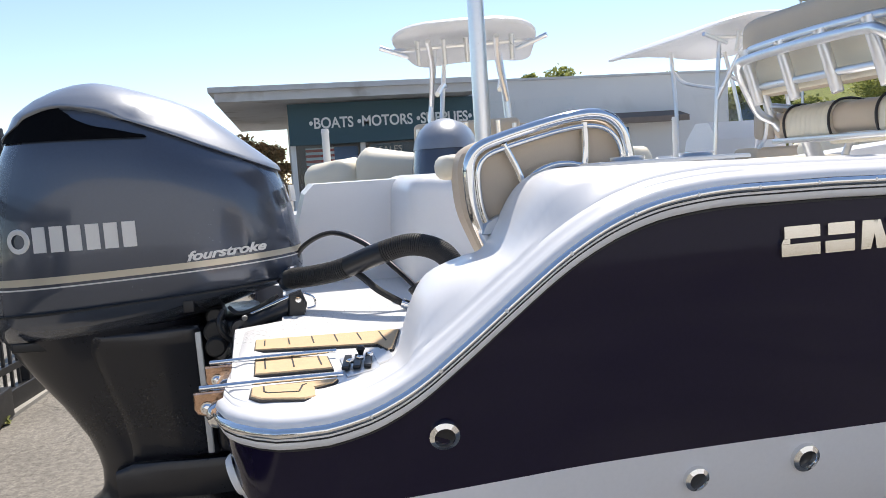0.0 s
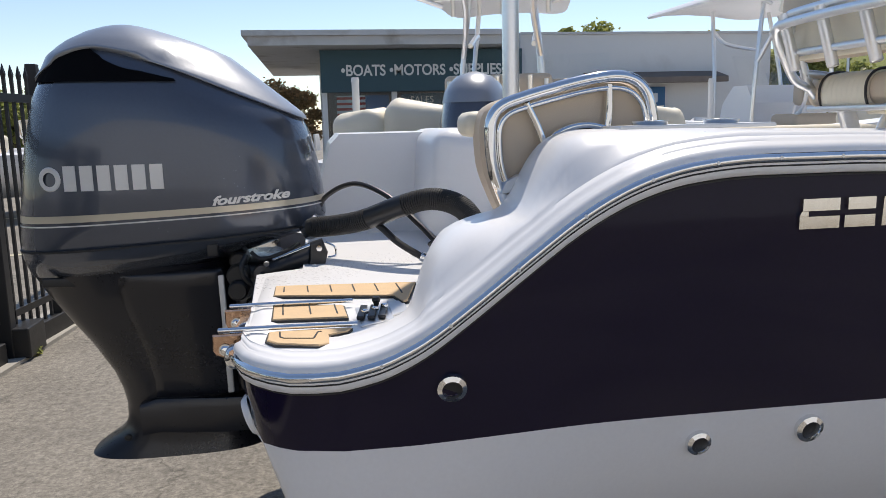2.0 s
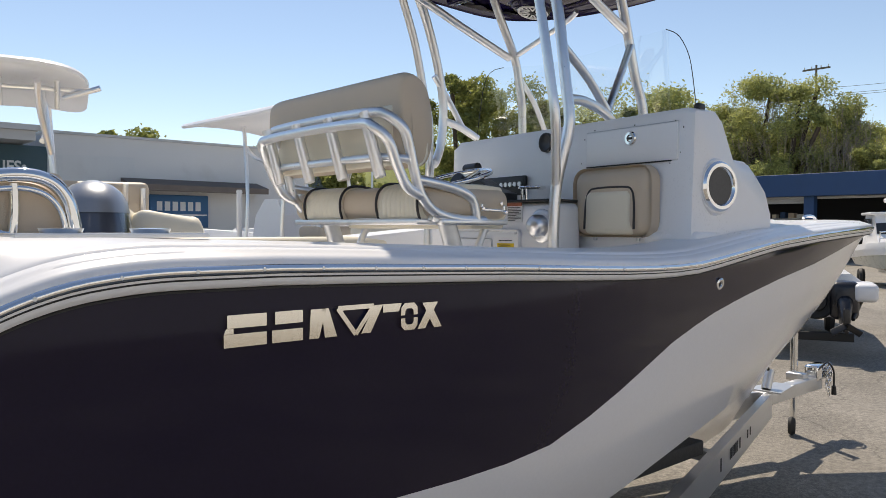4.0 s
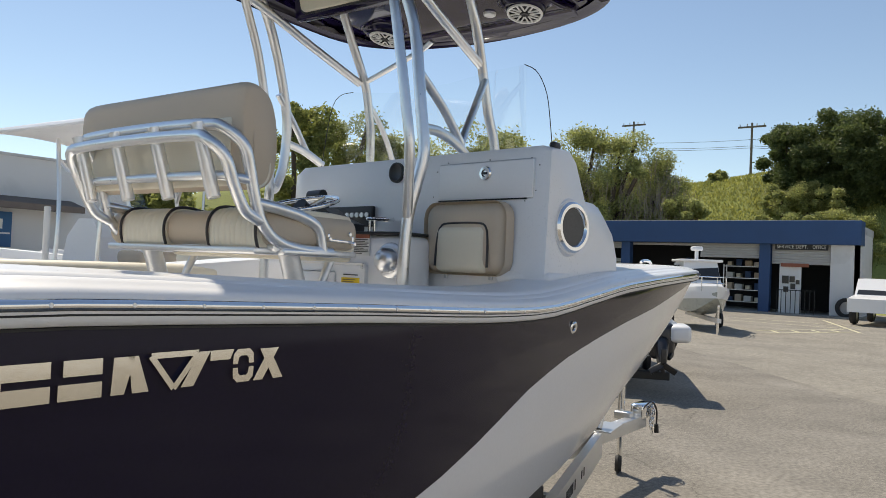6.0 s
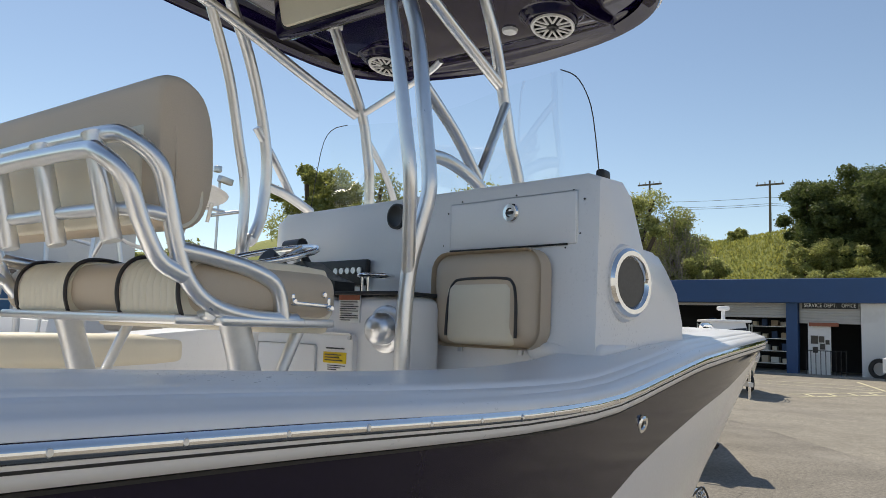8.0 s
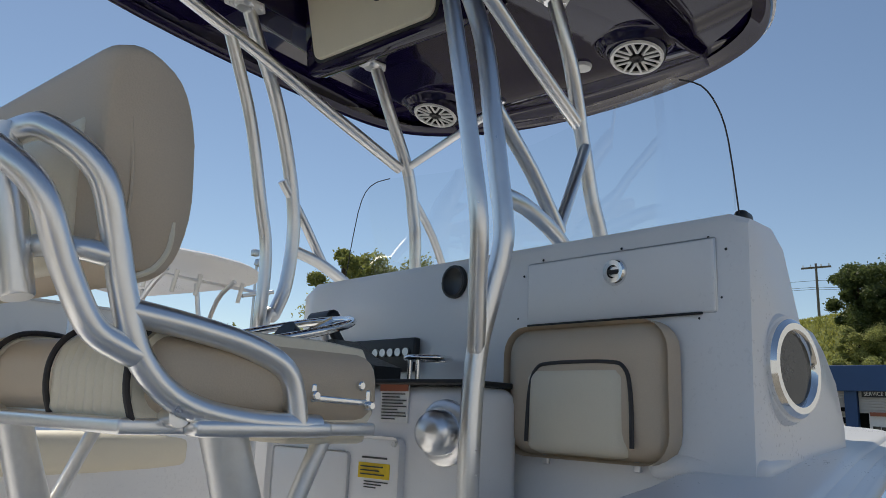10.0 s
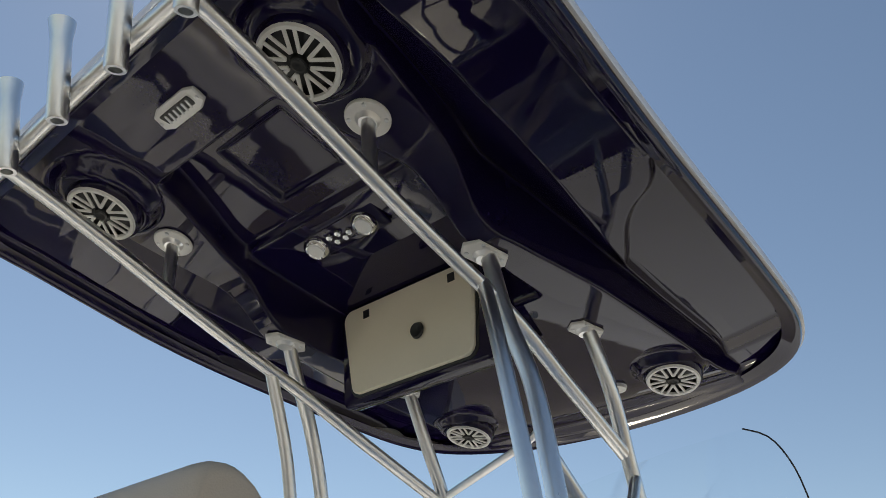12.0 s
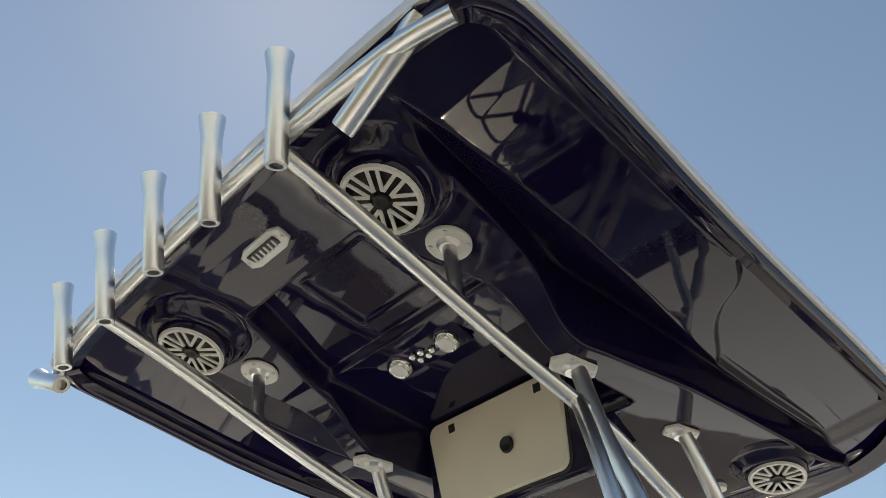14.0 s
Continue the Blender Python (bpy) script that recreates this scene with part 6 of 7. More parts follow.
def rounded(w0, w1, h, r, n=5):
    """An outline h high, w0 wide below and w1 above, with round corners."""
    pts = []
    for cx, cy, a0 in ((w0 / 2 - r, -h / 2 + r, -90), (w1 / 2 - r, h / 2 - r, 0), (-w1 / 2 + r, h / 2 - r, 90), (-w0 / 2 + r, -h / 2 + r, 180)):
        pts += [(cx + r * math.cos(radians(a0 + 90 * k / n)), cy + r * math.sin(radians(a0 + 90 * k / n))) for k in range(n + 1)]
    return pts


dr = part("box_door", prism(rounded(0.50, 0.55, 0.285, 0.035), 0.018, pose(4.140, 0.062, 2.892, 0, -8, 0) @ pose(0, 0, 0, 90, 0, -90), 0.006), cream, bx, "pale cream hinged door")
part("door_gasket", prism(rounded(0.52, 0.57, 0.302, 0.04), 0.008, pose(4.143, 0.062, 2.892, 0, -8, 0) @ pose(0, 0, 0, 90, 0, -90)), black, dr)
part("door_latch", lathe([(0, 0.004), (0.012, 0.006), (0.022, 0.008), (0.026, 0.0)], pose(4.12, 0.012, 2.872, 0, -98, 0), 20), black, dr)
for y in (0.23, -0.13):
    part("hinge", rbox(0.012, 0.03, 0.03, 0.003, pose(4.112, y, 2.998, 0, -8, 0)), black, dr)
# legs and braces
def flange(p, r=0.055, hexed=False):
    if hexed:
        poly = [(0.045, 0.036), (-0.045, 0.036), (-0.066, 0.0), (-0.045, -0.036), (0.045, -0.036), (0.066, 0.0)]
        plate = prism([(x * r / 0.07, y * r / 0.07) for x, y in poly], 0.009, Matrix.Translation(p) @ pose(0, 0, 0, 180, 0, -12), 0.003)
    else:
        plate = lathe([(0, 0.0), (r, 0.0), (r, -0.005), (r * 0.96, -0.008), (0.026, -0.009)], Matrix.Translation(p), 28)
    fl = part("flange", plate, grille, top, "pale mounting flange", smooth=30)
    part("weld", lathe([(0.0, -0.007), (0.032, -0.008), (0.026, -0.014), (0.0225, -0.02), (0, -0.02)], Matrix.Translation(p), 20), alu, fl)
    for k in range(4):
        a = k * math.pi / 2 + 0.6
        bolt = (r * 0.8 * math.cos(a), r * 0.8 * math.sin(a)) if not hexed else ((0.036, -0.036)[k // 2] * r / 0.07, (0.026, -0.026)[k % 2] * r / 0.07)
        part("flange_bolt", lathe([(0, -0.013), (0.005, -0.012), (0.006, -0.008)], Matrix.Translation((p[0] + bolt[0], p[1] + bolt[1], p[2])), 8), galv, fl)


LR = 0.0225
legs = [
    [(3.945, -0.388, 2.91), (3.962, -0.43, 2.70), (3.975, -0.50, 2.50), (3.958, -0.56, 2.25), (3.955, -0.595, 2.05), (3.952, -0.594, 1.97), (3.942, -0.577, 1.885), (3.925, -0.558, 1.76), (3.915, -0.554, 1.53), (3.915, -0.555, 0.96)],
    [(3.905, -0.41, 2.76), (3.872, -0.465, 2.63), (3.862, -0.52, 2.43), (3.858, -0.575, 2.20), (3.866, -0.60, 2.03), (3.895, -0.58, 1.90), (3.922, -0.56, 1.77)],
    [(3.945, 0.415, 2.91), (4.01, 0.445, 2.83), (4.14, 0.49, 2.68), (4.23, 0.5, 2.47), (4.28, 0.5, 2.25), (4.27, 0.5, 2.05), (4.23, 0.5, 1.94), (4.17, 0.48, 1.84), (4.16, 0.48, 0.96)],
    [(3.90, 0.41, 2.76), (4.01, 0.42, 2.53), (4.08, 0.42, 2.28), (4.12, 0.42, 2.12), (4.12, 0.42, 1.93), (4.13, 0.44, 1.85), (4.14, 0.46, 1.76)],
    [(4.455, -0.368, 2.93), (4.53, -0.39, 2.72), (4.63, -0.375, 2.54), (4.70, -0.38, 2.33), (4.76, -0.40, 2.1), (4.78, -0.40, 1.6)],
    [(4.47, 0.385, 2.93), (4.56, 0.37, 2.74), (4.66, 0.36, 2.55), (4.71, 0.365, 2.4), (4.76, 0.38, 2.2), (4.78, 0.385, 1.6)],
]
for i, l in enumerate(legs):
    part("leg", tube(l, LR if i % 2 == 0 or i > 3 else LR * 0.85, 6, 14), alu, top, "anodised aluminium pipe leg")
for s in (-1, 1):
    part("side_rail", tube([(3.03, s * 0.40, 2.885), (3.5, s * 0.402, 2.815), (3.98, s * 0.405, 2.745), (4.3, s * 0.39, 2.65), (4.63, s * 0.37, 2.545)], 0.0205, 5, 14), alu, top)
    for x in (3.503,):
        part("hanger", tube([(x, 0.015 + s * 0.405, 2.98), (x + 0.01, s * 0.405, 2.815)], 0.018, 1, 12), alu, top)
        flange((x, 0.015 + s * 0.405, under(x, s * 0.405) - 0.002), 0.056)
    flange((3.942, 0.015 + s * 0.40, under(3.942, s * 0.40) - 0.002), 0.075, True)
    flange((4.462, 0.01 + s * 0.375, under(4.462, s * 0.375) - 0.002), 0.066, True)
part("brace", tube([(4.66, 0.35, 2.56), (4.62, 0.0, 2.66), (4.6, -0.1, 2.70)], 0.014, 4, 10), alu, top)
part("brace", tube([(3.95, -0.585, 2.10), (4.1, -0.55, 2.115), (4.28, -0.52, 2.09), (4.4, -0.50, 2.04)], 0.02, 4, 12), alu, top)
part("brace", tube([(3.955, -0.55, 2.32), (4.15, -0.53, 2.22), (4.30, -0.52, 2.10)], 0.018, 4, 12), alu, top)
part("brace", tube([(4.645, -0.385, 2.475), (4.53, -0.415, 2.30), (4.415, -0.44, 2.12)], 0.017, 4, 12), alu, top)
part("brace", tube([(4.27, 0.50, 2.165), (4.40, 0.50, 2.14), (4.53, 0.50, 2.09)], 0.02, 4, 12), alu, top)
part("brace", tube([(4.215, 0.50, 2.395), (4.315, 0.50, 2.28), (4.42, 0.50, 2.14)], 0.016, 4, 12), alu, top)
part("brace", tube([(4.70, 0.37, 2.46), (4.85, 0.38, 2.32), (4.98, 0.40, 2.15)], 0.015, 4, 12), alu, top)
# aft rod-holder rail
part("aft_rail", tube([(3.085, -0.84, 2.935), (3.05, -0.70, 2.925), (3.03, -0.4, 2.925), (3.025, 0.0, 2.925), (3.03, 0.4, 2.925), (3.05, 0.72, 2.925), (3.085, 0.87, 2.935)], 0.019, 5, 14), alu, top)
for (bx_, by_), (tx_, ty_) in (((3.03, 0.627), (2.944, 0.66)), ((3.016, 0.34), (2.933, 0.36)), ((3.01, 0.074), (2.923, 0.068)), ((3.015, -0.165), (2.931, -0.195)), ((3.024, -0.403), (2.943, -0.443)), ((3.06, -0.566), (3.054, -0.80)), ((3.063, 0.717), (3.035, 1.07))):
    d = Vector((tx_ - bx_ + 0.012, ty_ - by_ - 0.02, 0.25))
    if abs(d.y) > 0.2:
        d.z = 0.16
    part("rod_holder", lathe([(0.014, 0.0), (0.022, 0.0), (0.024, 0.005), (0.024, 0.2), (0.031, 0.25), (0.028, 0.252), (0.021, 0.2), (0.019, 0.03), (0.0, 0.03)], axis((bx_, by_, 2.835), d), 20), alu, top, "flared aluminium rod holder")
part("nav_light", lathe([(0, -0.02), (0.03, -0.012), (0.034, 0.0)], pose(4.90, -0.22, under(4.90, -0.22)), 16), signwhite, top)


# the whole top is raked: its aft end stands higher than the nose
RAKE = [(2.9, 0.115), (3.05, 0.105), (3.3, 0.085), (3.5, 0.035), (3.8, -0.012), (4.2, -0.034), (4.86, -0.06), (5.4, -0.09)]


def raked(ob):
    for c in ob.children:
        for v in c.data.vertices:
            w = min(max((v.co.z - 2.15) / 0.6, 0.0), 1.0)
            v.co.z += w * smoothed(RAKE, v.co.x, 0.25)
            v.co.y -= 0.03 * w
            v.co.x -= 0.01 * w
        raked(c)


raked(top)


# ---- trailer under the boat ----
trailer = thing("boat_trailer", "aluminium boat trailer with fender and tongue jack", "trailer")
for s in (-1, 1):
    run = [(1.7, 0.90, 0.36), (4.0, 0.86, 0.36), (6.88, 0.035, 0.37)]
    part("frame_rail", loft([[(x, s * (y - 0.028), z - 0.085), (x, s * (y + 0.028), z - 0.085), (x, s * (y + 0.028), z + 0.085), (x, s * (y - 0.028), z + 0.085)] for x, y, z in run]), galv, trailer, "straight aluminium frame beam", smooth=0)
    part("bunk", rbox(3.6, 0.09, 0.07, 0.01, pose(3.2, s * 0.55, 0.55)), rubber, trailer)
    fd = part("fender", loft([[(x, s * 0.98, z), (x, s * 1.16, z), (x, s * 1.17, z - 0.02), (x, s * 0.98, z - 0.02)] for x, z in ((2.15, 0.50), (2.33, 0.70), (2.55, 0.75), (3.15, 0.75), (3.38, 0.70), (3.55, 0.50))]), galv, trailer, "diamond plate fender", smooth=30)
    for cx in (2.5, 3.2):
        wh = part("wheel", lathe([(0.12, -0.08), (0.19, -0.09), (0.30, -0.10), (0.33, -0.05), (0.33, 0.05), (0.30, 0.10), (0.19, 0.09), (0.12, 0.08)], pose(cx, s * 1.02, 0.33, 90, 0, 0), 32), rubber, trailer, "black trailer tyre")
        part("rim", lathe([(0, 0.06), (0.05, 0.07), (0.17, 0.03), (0.19, 0.085)], pose(cx, s * 1.02, 0.33, 90 * s, 0, 0), 24), galv, wh)
part("tread_plate", join(*[rbox(0.03, 0.006, 0.004, 0.0015, pose(2.53 + 0.035 * (k % 18), -1.0 - 0.02 * (k // 18), 0.752, 0, 0, 45 if (k + k // 18) % 2 else -45), 1) for k in range(18 * 8)]), galv, trailer, smooth=0)
part("cross_beam", box(2.0, 2.06, -0.62, 0.62, 0.36, 0.42), galv, trailer, smooth=0)
part("axle", cyl((2.5, -1.0, 0.33), (2.5, 1.0, 0.33), 0.04), galv, trailer)
part("axle", cyl((3.2, -1.0, 0.33), (3.2, 1.0, 0.33), 0.04), galv, trailer)
part("tongue", rbox(0.95, 0.09, 0.10, 0.008, pose(7.17, 0, 0.41)), galv, trailer, "short box tongue", smooth=20)
part("tongue_plate", prism([(6.72, -0.13), (7.08, -0.07), (7.08, 0.07), (6.72, 0.13)], 0.008, pose(0, 0, 0.46)), galv, trailer, smooth=0)
part("cross_beam", box(5.54, 5.60, -0.39, 0.39, 0.30, 0.36), galv, trailer, smooth=0)
part("cross_beam", box(4.3, 4.36, -0.75, 0.75, 0.30, 0.36), galv, trailer, smooth=0)
for q, h in ((5.33, 0.07), (5.55, 0.06), (5.585, 0.06), (5.62, 0.06), (5.655, 0.06), (5.69, 0.06), (5.725, 0.06), (5.80, 0.06), (6.02, 0.05), (6.10, 0.05)):
    yy = -(0.86 - (q - 4.0) * 0.28646) - 0.0305
    part("decal_bar", rbox(0.02, 0.003, h, 0.0008, pose(q, yy, 0.375, 0, 0, 16.1), 1), ink, trailer, smooth=0)
part("coupler", rbox(0.22, 0.11, 0.12, 0.02, pose(7.64, 0.0, 0.49)), chrome, trailer, "bright coupler with chains")
for cx, cy, n in ((7.70, -0.07, 8), (7.66, -0.075, 6), (7.74, -0.06, 5)):
    for k in range(n):
        part("chain_link", tube([tuple(Vector((cx + 0.012 * math.sin(k * 0.9), cy, 0.53 - 0.03 * k)) + Vector((0.014 * math.cos(a) * (k % 2), 0.014 * math.cos(a) * (1 - k % 2), 0.024 * math.sin(a)))) for a in (0, 1.57, 3.14, 4.71)], 0.005, 4, 6, True), chrome, trailer)
part("plug_cable", tube([(7.54, -0.05, 0.52), (7.64, -0.08, 0.57), (7.71, -0.10, 0.50), (7.72, -0.10, 0.38)], 0.007, 4, 8), black, trailer)
part("plug", cyl((7.72, -0.10, 0.38), (7.725, -0.10, 0.31), 0.017, 0.02, 10), black, trailer)
part("jack_post", cyl((7.46, 0.1, 0.12), (7.46, 0.1, 0.97), 0.028, n=14), chrome, trailer, "tongue jack post")
part("jack_arm", rbox(0.08, 0.14, 0.06, 0.01, pose(7.42, 0.06, 0.47)), galv, trailer)
part("jack_handle", tube([(7.46, 0.1, 0.97), (7.39, 0.1, 0.98), (7.38, 0.1, 0.87)], 0.008, 4, 8), chrome, trailer)
part("jack_wheel", lathe([(0.02, -0.02), (0.06, -0.025), (0.075, 0), (0.06, 0.025), (0.02, 0.02)], pose(7.44, 0.1, 0.075, 90, 0, 20), 20), rubber, trailer)
part("winch_post", cyl((6.92, 0, 0.47), (6.98, 0, 0.60), 0.035, n=10), galv, trailer)
part("bow_strap", tube([(6.97, 0, 0.58), (6.93, 0, 0.63)], 0.012, 1, 8), black, trailer)
# the fittings stand at the fore end of the tongue
for c in trailer.children:
    if c.name.split(".")[0] in ("coupler", "chain_link", "plug_cable", "plug", "jack_post", "jack_arm", "jack_handle", "jack_wheel", "tongue", "tongue_plate"):
        c.location.x += 0.14


# ---- other boats in the yard ----
def yard_boat(label, m, length=6.0, topped=True, motor_on=True, hullm=None, seatm=None, tz=2.78, tw=0.68, tl=1.15, camber=0.08):
    """A fishing boat heading along +x from its stern, on blocks, with hard top and motor."""
    b = thing("yard_boat", label, "boat")
    hm = hullm or white
    rows = []
    n = 18
    for i in range(n + 1):
        q = i / n
        x = q * length
        w = 1.2 * (1 - max(0, (q - 0.45) / 0.55) ** 2.4)
        s = 1.35 + 0.22 * q * q
        k = 0.5 + 0.75 * max(0, (q - 0.55) / 0.45) ** 2.2
        rows.append([(x, -w, s), (x, -w * 0.93, s - 0.3), (x, -w * 0.82, max(k, 0.85)), (x, -w * 0.1, k), (x, w * 0.1, k), (x, w * 0.82, max(k, 0.85)), (x, w * 0.93, s - 0.3), (x, w, s), (x, w * 0.9, s + 0.04), (x, w * 0.78, s + 0.03), (x, w * 0.76, s - 0.25), (x, -w * 0.76, s - 0.25), (x, -w * 0.78, s + 0.03), (x, -w * 0.9, s + 0.04)])
    part("hull", loft(rows), hm, b, smooth=40)
    for y, w, z, r in ((-0.42, 0.46, 1.56, 8), (-0.02, 0.50, 1.60, -6), (0.42, 0.55, 1.57, 5), (0.80, 0.40, 1.53, -9)):
        cu = rbox(0.42, w, 0.34, 0.11, pose(0.55, y, z, r, 4, r * 2), 5)
        cu = ([tuple(Vector(v) + Vector((0.03, 0.03, 0.045)) * noise.noise(Vector(v) * 5.5)) for v in cu[0]], cu[1])
        part("stern_cushion", cu, seatm or cream, b, "rumpled cream stern cushion", smooth=70)
    part("console", loft([[(x0, -0.42, z), (x1, -0.42, z), (x1, 0.42, z), (x0, 0.42, z)] for z, x0, x1 in ((1.0, 2.55, 3.4), (1.75, 2.62, 3.2), (1.95, 2.75, 3.0))]), white, b, smooth=20)
    part("windshield", loft([[(2.85, y, 1.95), (3.05, y, 2.3)] for y in (-0.42, -0.2, 0.2, 0.42)], False, False), clear, b).visible_shadow = False
    part("helm_seat", rbox(0.4, 0.9, 0.14, 0.05, pose(2.1, 0, 1.55)), seatm or tan, b)
    part("seat_back", rbox(0.14, 0.9, 0.3, 0.05, pose(1.9, 0, 1.85)), seatm or tan, b)
    for y in (-0.4, 0.4):
        part("seat_leg", tube([(2.0, y, 1.1), (2.0, y, 1.5), (1.88, y, 1.9)], 0.022, 3, 8), alu, b)
        part("seat_rail", tube([(1.80, y, 1.95), (1.82, y, 1.75), (1.95, y, 1.6), (2.3, y, 1.6)], 0.02, 3, 8), alu, b)
    for y in (-0.27, 0, 0.27):
        part("seat_rod_holder", cyl((1.82, y, 1.68), (1.76, y, 1.98), 0.022, n=8), alu, b)
    if topped:
        def rr(s, z):
            return [(1.85 + tl + tl * s * math.copysign(abs(math.cos(a)) ** 0.42, math.cos(a)), (tw - 0.06 * math.cos(a) * tl) * s * math.copysign(abs(math.sin(a)) ** 0.42, math.sin(a)), z + camber * (1 - s * s * abs(math.sin(a)) ** 1.2)) for a in [2 * math.pi * i / 48 for i in range(48)]]
        part("hard_top", loft([rr(0.05, tz), rr(0.5, tz), rr(0.96, tz), rr(0.99, tz + 0.01), rr(1.0, tz + 0.035), rr(0.97, tz + 0.06), rr(0.5, tz + 0.10), rr(0.05, tz + 0.11)]), white, b, "white hard top", smooth=50)
        q = tw * 0.46
        for y in (-q, q):
            for p in ([(2.55, y * 1.3, 1.0), (2.5, y * 1.3, 1.9), (2.55, y, tz)], [(3.35, y * 1.3, 1.0), (3.3, y * 1.2, 1.9), (3.5, y, tz)], [(2.5, y * 1.2, 2.2), (2.2, y, tz - 0.2), (1.95, y, tz - 0.02)], [(2.52, y, 2.3), (3.2, y, 2.45), (3.45, y, tz - 0.25)]):
                part("leg", tube(p, 0.024, 4, 8), alu, b)
        part("aft_rail", tube([(2.12, -tw * 0.95, tz - 0.05), (2.06, -q, tz - 0.06), (2.06, q, tz - 0.06), (2.12, tw * 0.95, tz - 0.05)], 0.018, 4, 8), alu, b)
        for u, tu in ((-0.72, -1.14), (-0.66, -0.66), (-0.05, -0.05), (0.26, 0.26), (0.62, 0.62), (0.76, 1.14)):
            out = abs(tu) > 0.9
            part("rod_holder", cyl((2.09, u * tw, tz - (0.12 if out else 0.20)), (2.03, tu * tw, tz - (0.03 if out else 0.0)), 0.020, 0.023, 10), alu, b)
    if motor_on:
        mo = part("outboard", loft([[(x - 0.15, y, z) for x, y, z in oval(z, a - 0.9, bb - 0.9, w, 2.6, 24)] for z, a, bb, w in ((1.25, 0.5, 1.25, 0.14), (1.35, 0.42, 1.3, 0.19), (1.6, 0.46, 1.26, 0.2), (1.72, 0.52, 1.2, 0.18))]), motorpaint, b, "dark blue outboard cowling", smooth=50)
        part("top_cowl", loft([[(x - 0.15, y, z) for x, y, z in oval(z, a - 0.9, bb - 0.9, w, 2.5, 24)] for z, a, bb, w in ((1.715, 0.51, 1.21, 0.185), (1.77, 0.53, 1.17, 0.172), (1.82, 0.57, 1.1, 0.145), (1.86, 0.64, 1.0, 0.10), (1.885, 0.74, 0.88, 0.03))]), motortop, mo, smooth=60)
        part("leg", loft([[(x - 0.15, y, z) for x, y, z in oval(z, a - 0.9, bb - 0.9, w, 3, 16)] for z, a, bb, w in ((1.26, 0.55, 1.1, 0.16), (0.8, 0.7, 1.05, 0.1), (0.55, 0.6, 1.1, 0.11))]), motorleg, mo)
    for x in (1.2, 3.8):
        for y in (-0.6, 0.6):
            part("stand", box(x - 0.1, x + 0.1, y - 0.1, y + 0.1, 0, 0.95), timber, b, smooth=0)
    b.matrix_basis = m
    return b


yard_boat("white centre console boat with hard top and blue motor", pose(2.32, 2.0, 0.0, 0, 0, 73), tz=2.71, tw=0.63)
yard_boat("white centre console boat with tan helm seat", pose(6.85, 2.9, 0.0, 0, 0, 95), tz=2.86, tw=0.85, tl=1.45, camber=0.13)
yard_boat("white open boat with silver outboard motor", pose(3.0, 2.0, -0.04, 0, 0, 74), topped=False)
yard_boat("white open boat with tan seats beside the wall", pose(9.2, 6.2, 0, 0, 0, 92), topped=False)
yard_boat("grey boat with outboard parked beyond the fence", pose(-5.2, 12.5, -0.1, 0, 0, 60), topped=False)
yard_boat("pale boat on stands beyond the iron fence", pose(-9.5, 14.5, -0.1, 0, 0, 70))
gpole = thing("mast_pole", "thick grey aluminium pole standing in the open stern of the boat", "pole", (2.07, 0.25, 0.945))
part("pole", cyl((0, 0, 0), (0, 0, 2.6), 0.031, 0.030, 20), alu, gpole)
part("foot", cyl((0, 0, 0), (0, 0, 0.03), 0.09, n=20, bev=0.006), galv, gpole)
for x, y, h in ((1.64, 2.95, 1.93), (5.0, 4.2, 1.95)):
    gpo = thing("guide_post", "white plastic trailer guide post with cap", "post", (x, y, 0), "guide posts")
    part("post", cyl((0, 0, 0), (0, 0, h - 0.02), 0.026, n=12), signwhite, gpo)
    part("cap", cyl((0, 0, h - 0.02), (0, 0, h + 0.01), 0.03, 0.024, 12), signwhite, gpo)

# small cabin boat on a trailer by the service building
cb = thing("cabin_boat", "small white cabin boat on a trailer, its hull toned grey for shade", "boat")
rows = []
for i in range(15):
    q = i / 14
    w = 1.15 * (1 - max(0, (q - 0.35) / 0.65) ** 2.2)
    k = 0.55 + 0.85 * max(0, (q - 0.5) / 0.5) ** 2
    s = 1.3 + 0.35 * q
    rows.append([(q * 6, -w, s), (q * 6, -w * 0.75, max(k, 0.75)), (q * 6, 0, k), (q * 6, w * 0.75, max(k, 0.75)), (q * 6, w, s)])
# the shade on the lower hull is put into this grey-green colour
part("hull", loft(rows), mat("hull_shade_grey", (0.42, 0.43, 0.38), 0.3, coat=0.4), cb, "hull toned grey-green for its shade", smooth=40)
part("deck", loft([[(r[0][0], r[0][1] * 0.93, r[0][2] - 0.30), (r[0][0], r[0][1] * 1.03, r[0][2] - 0.06), (r[0][0], r[0][1], r[0][2] + 0.16), (r[0][0], -r[0][1], r[0][2] + 0.16), (r[0][0], -r[0][1] * 1.03, r[0][2] - 0.06), (r[0][0], -r[0][1] * 0.93, r[0][2] - 0.30)] for r in rows]), white, cb, smooth=30)
part("cabin", loft([[(x0, -w, z), (x1, -w * 0.9, z), (x1, w * 0.9, z), (x0, w, z)] for z, x0, x1, w in ((1.4, 1.3, 4.3, 0.85), (2.0, 1.4, 3.4, 0.8), (2.75, 1.5, 2.9, 0.75))]), white, cb, smooth=20)
part("cabin_window", loft([[(2.97, -0.68, 2.62), (3.42, -0.70, 2.02), (3.43, 0.70, 2.02), (2.98, 0.68, 2.62)], [(2.90, -0.68, 2.62), (3.35, -0.70, 2.02), (3.35, 0.70, 2.02), (2.9, 0.68, 2.62)]]), darkglass, cb, smooth=0)
for s in (-1, 1):
    part("cabin_window", rbox(1.0, 0.04, 0.5, 0.05, pose(2.1, s * 0.80, 2.35)), darkglass, cb)
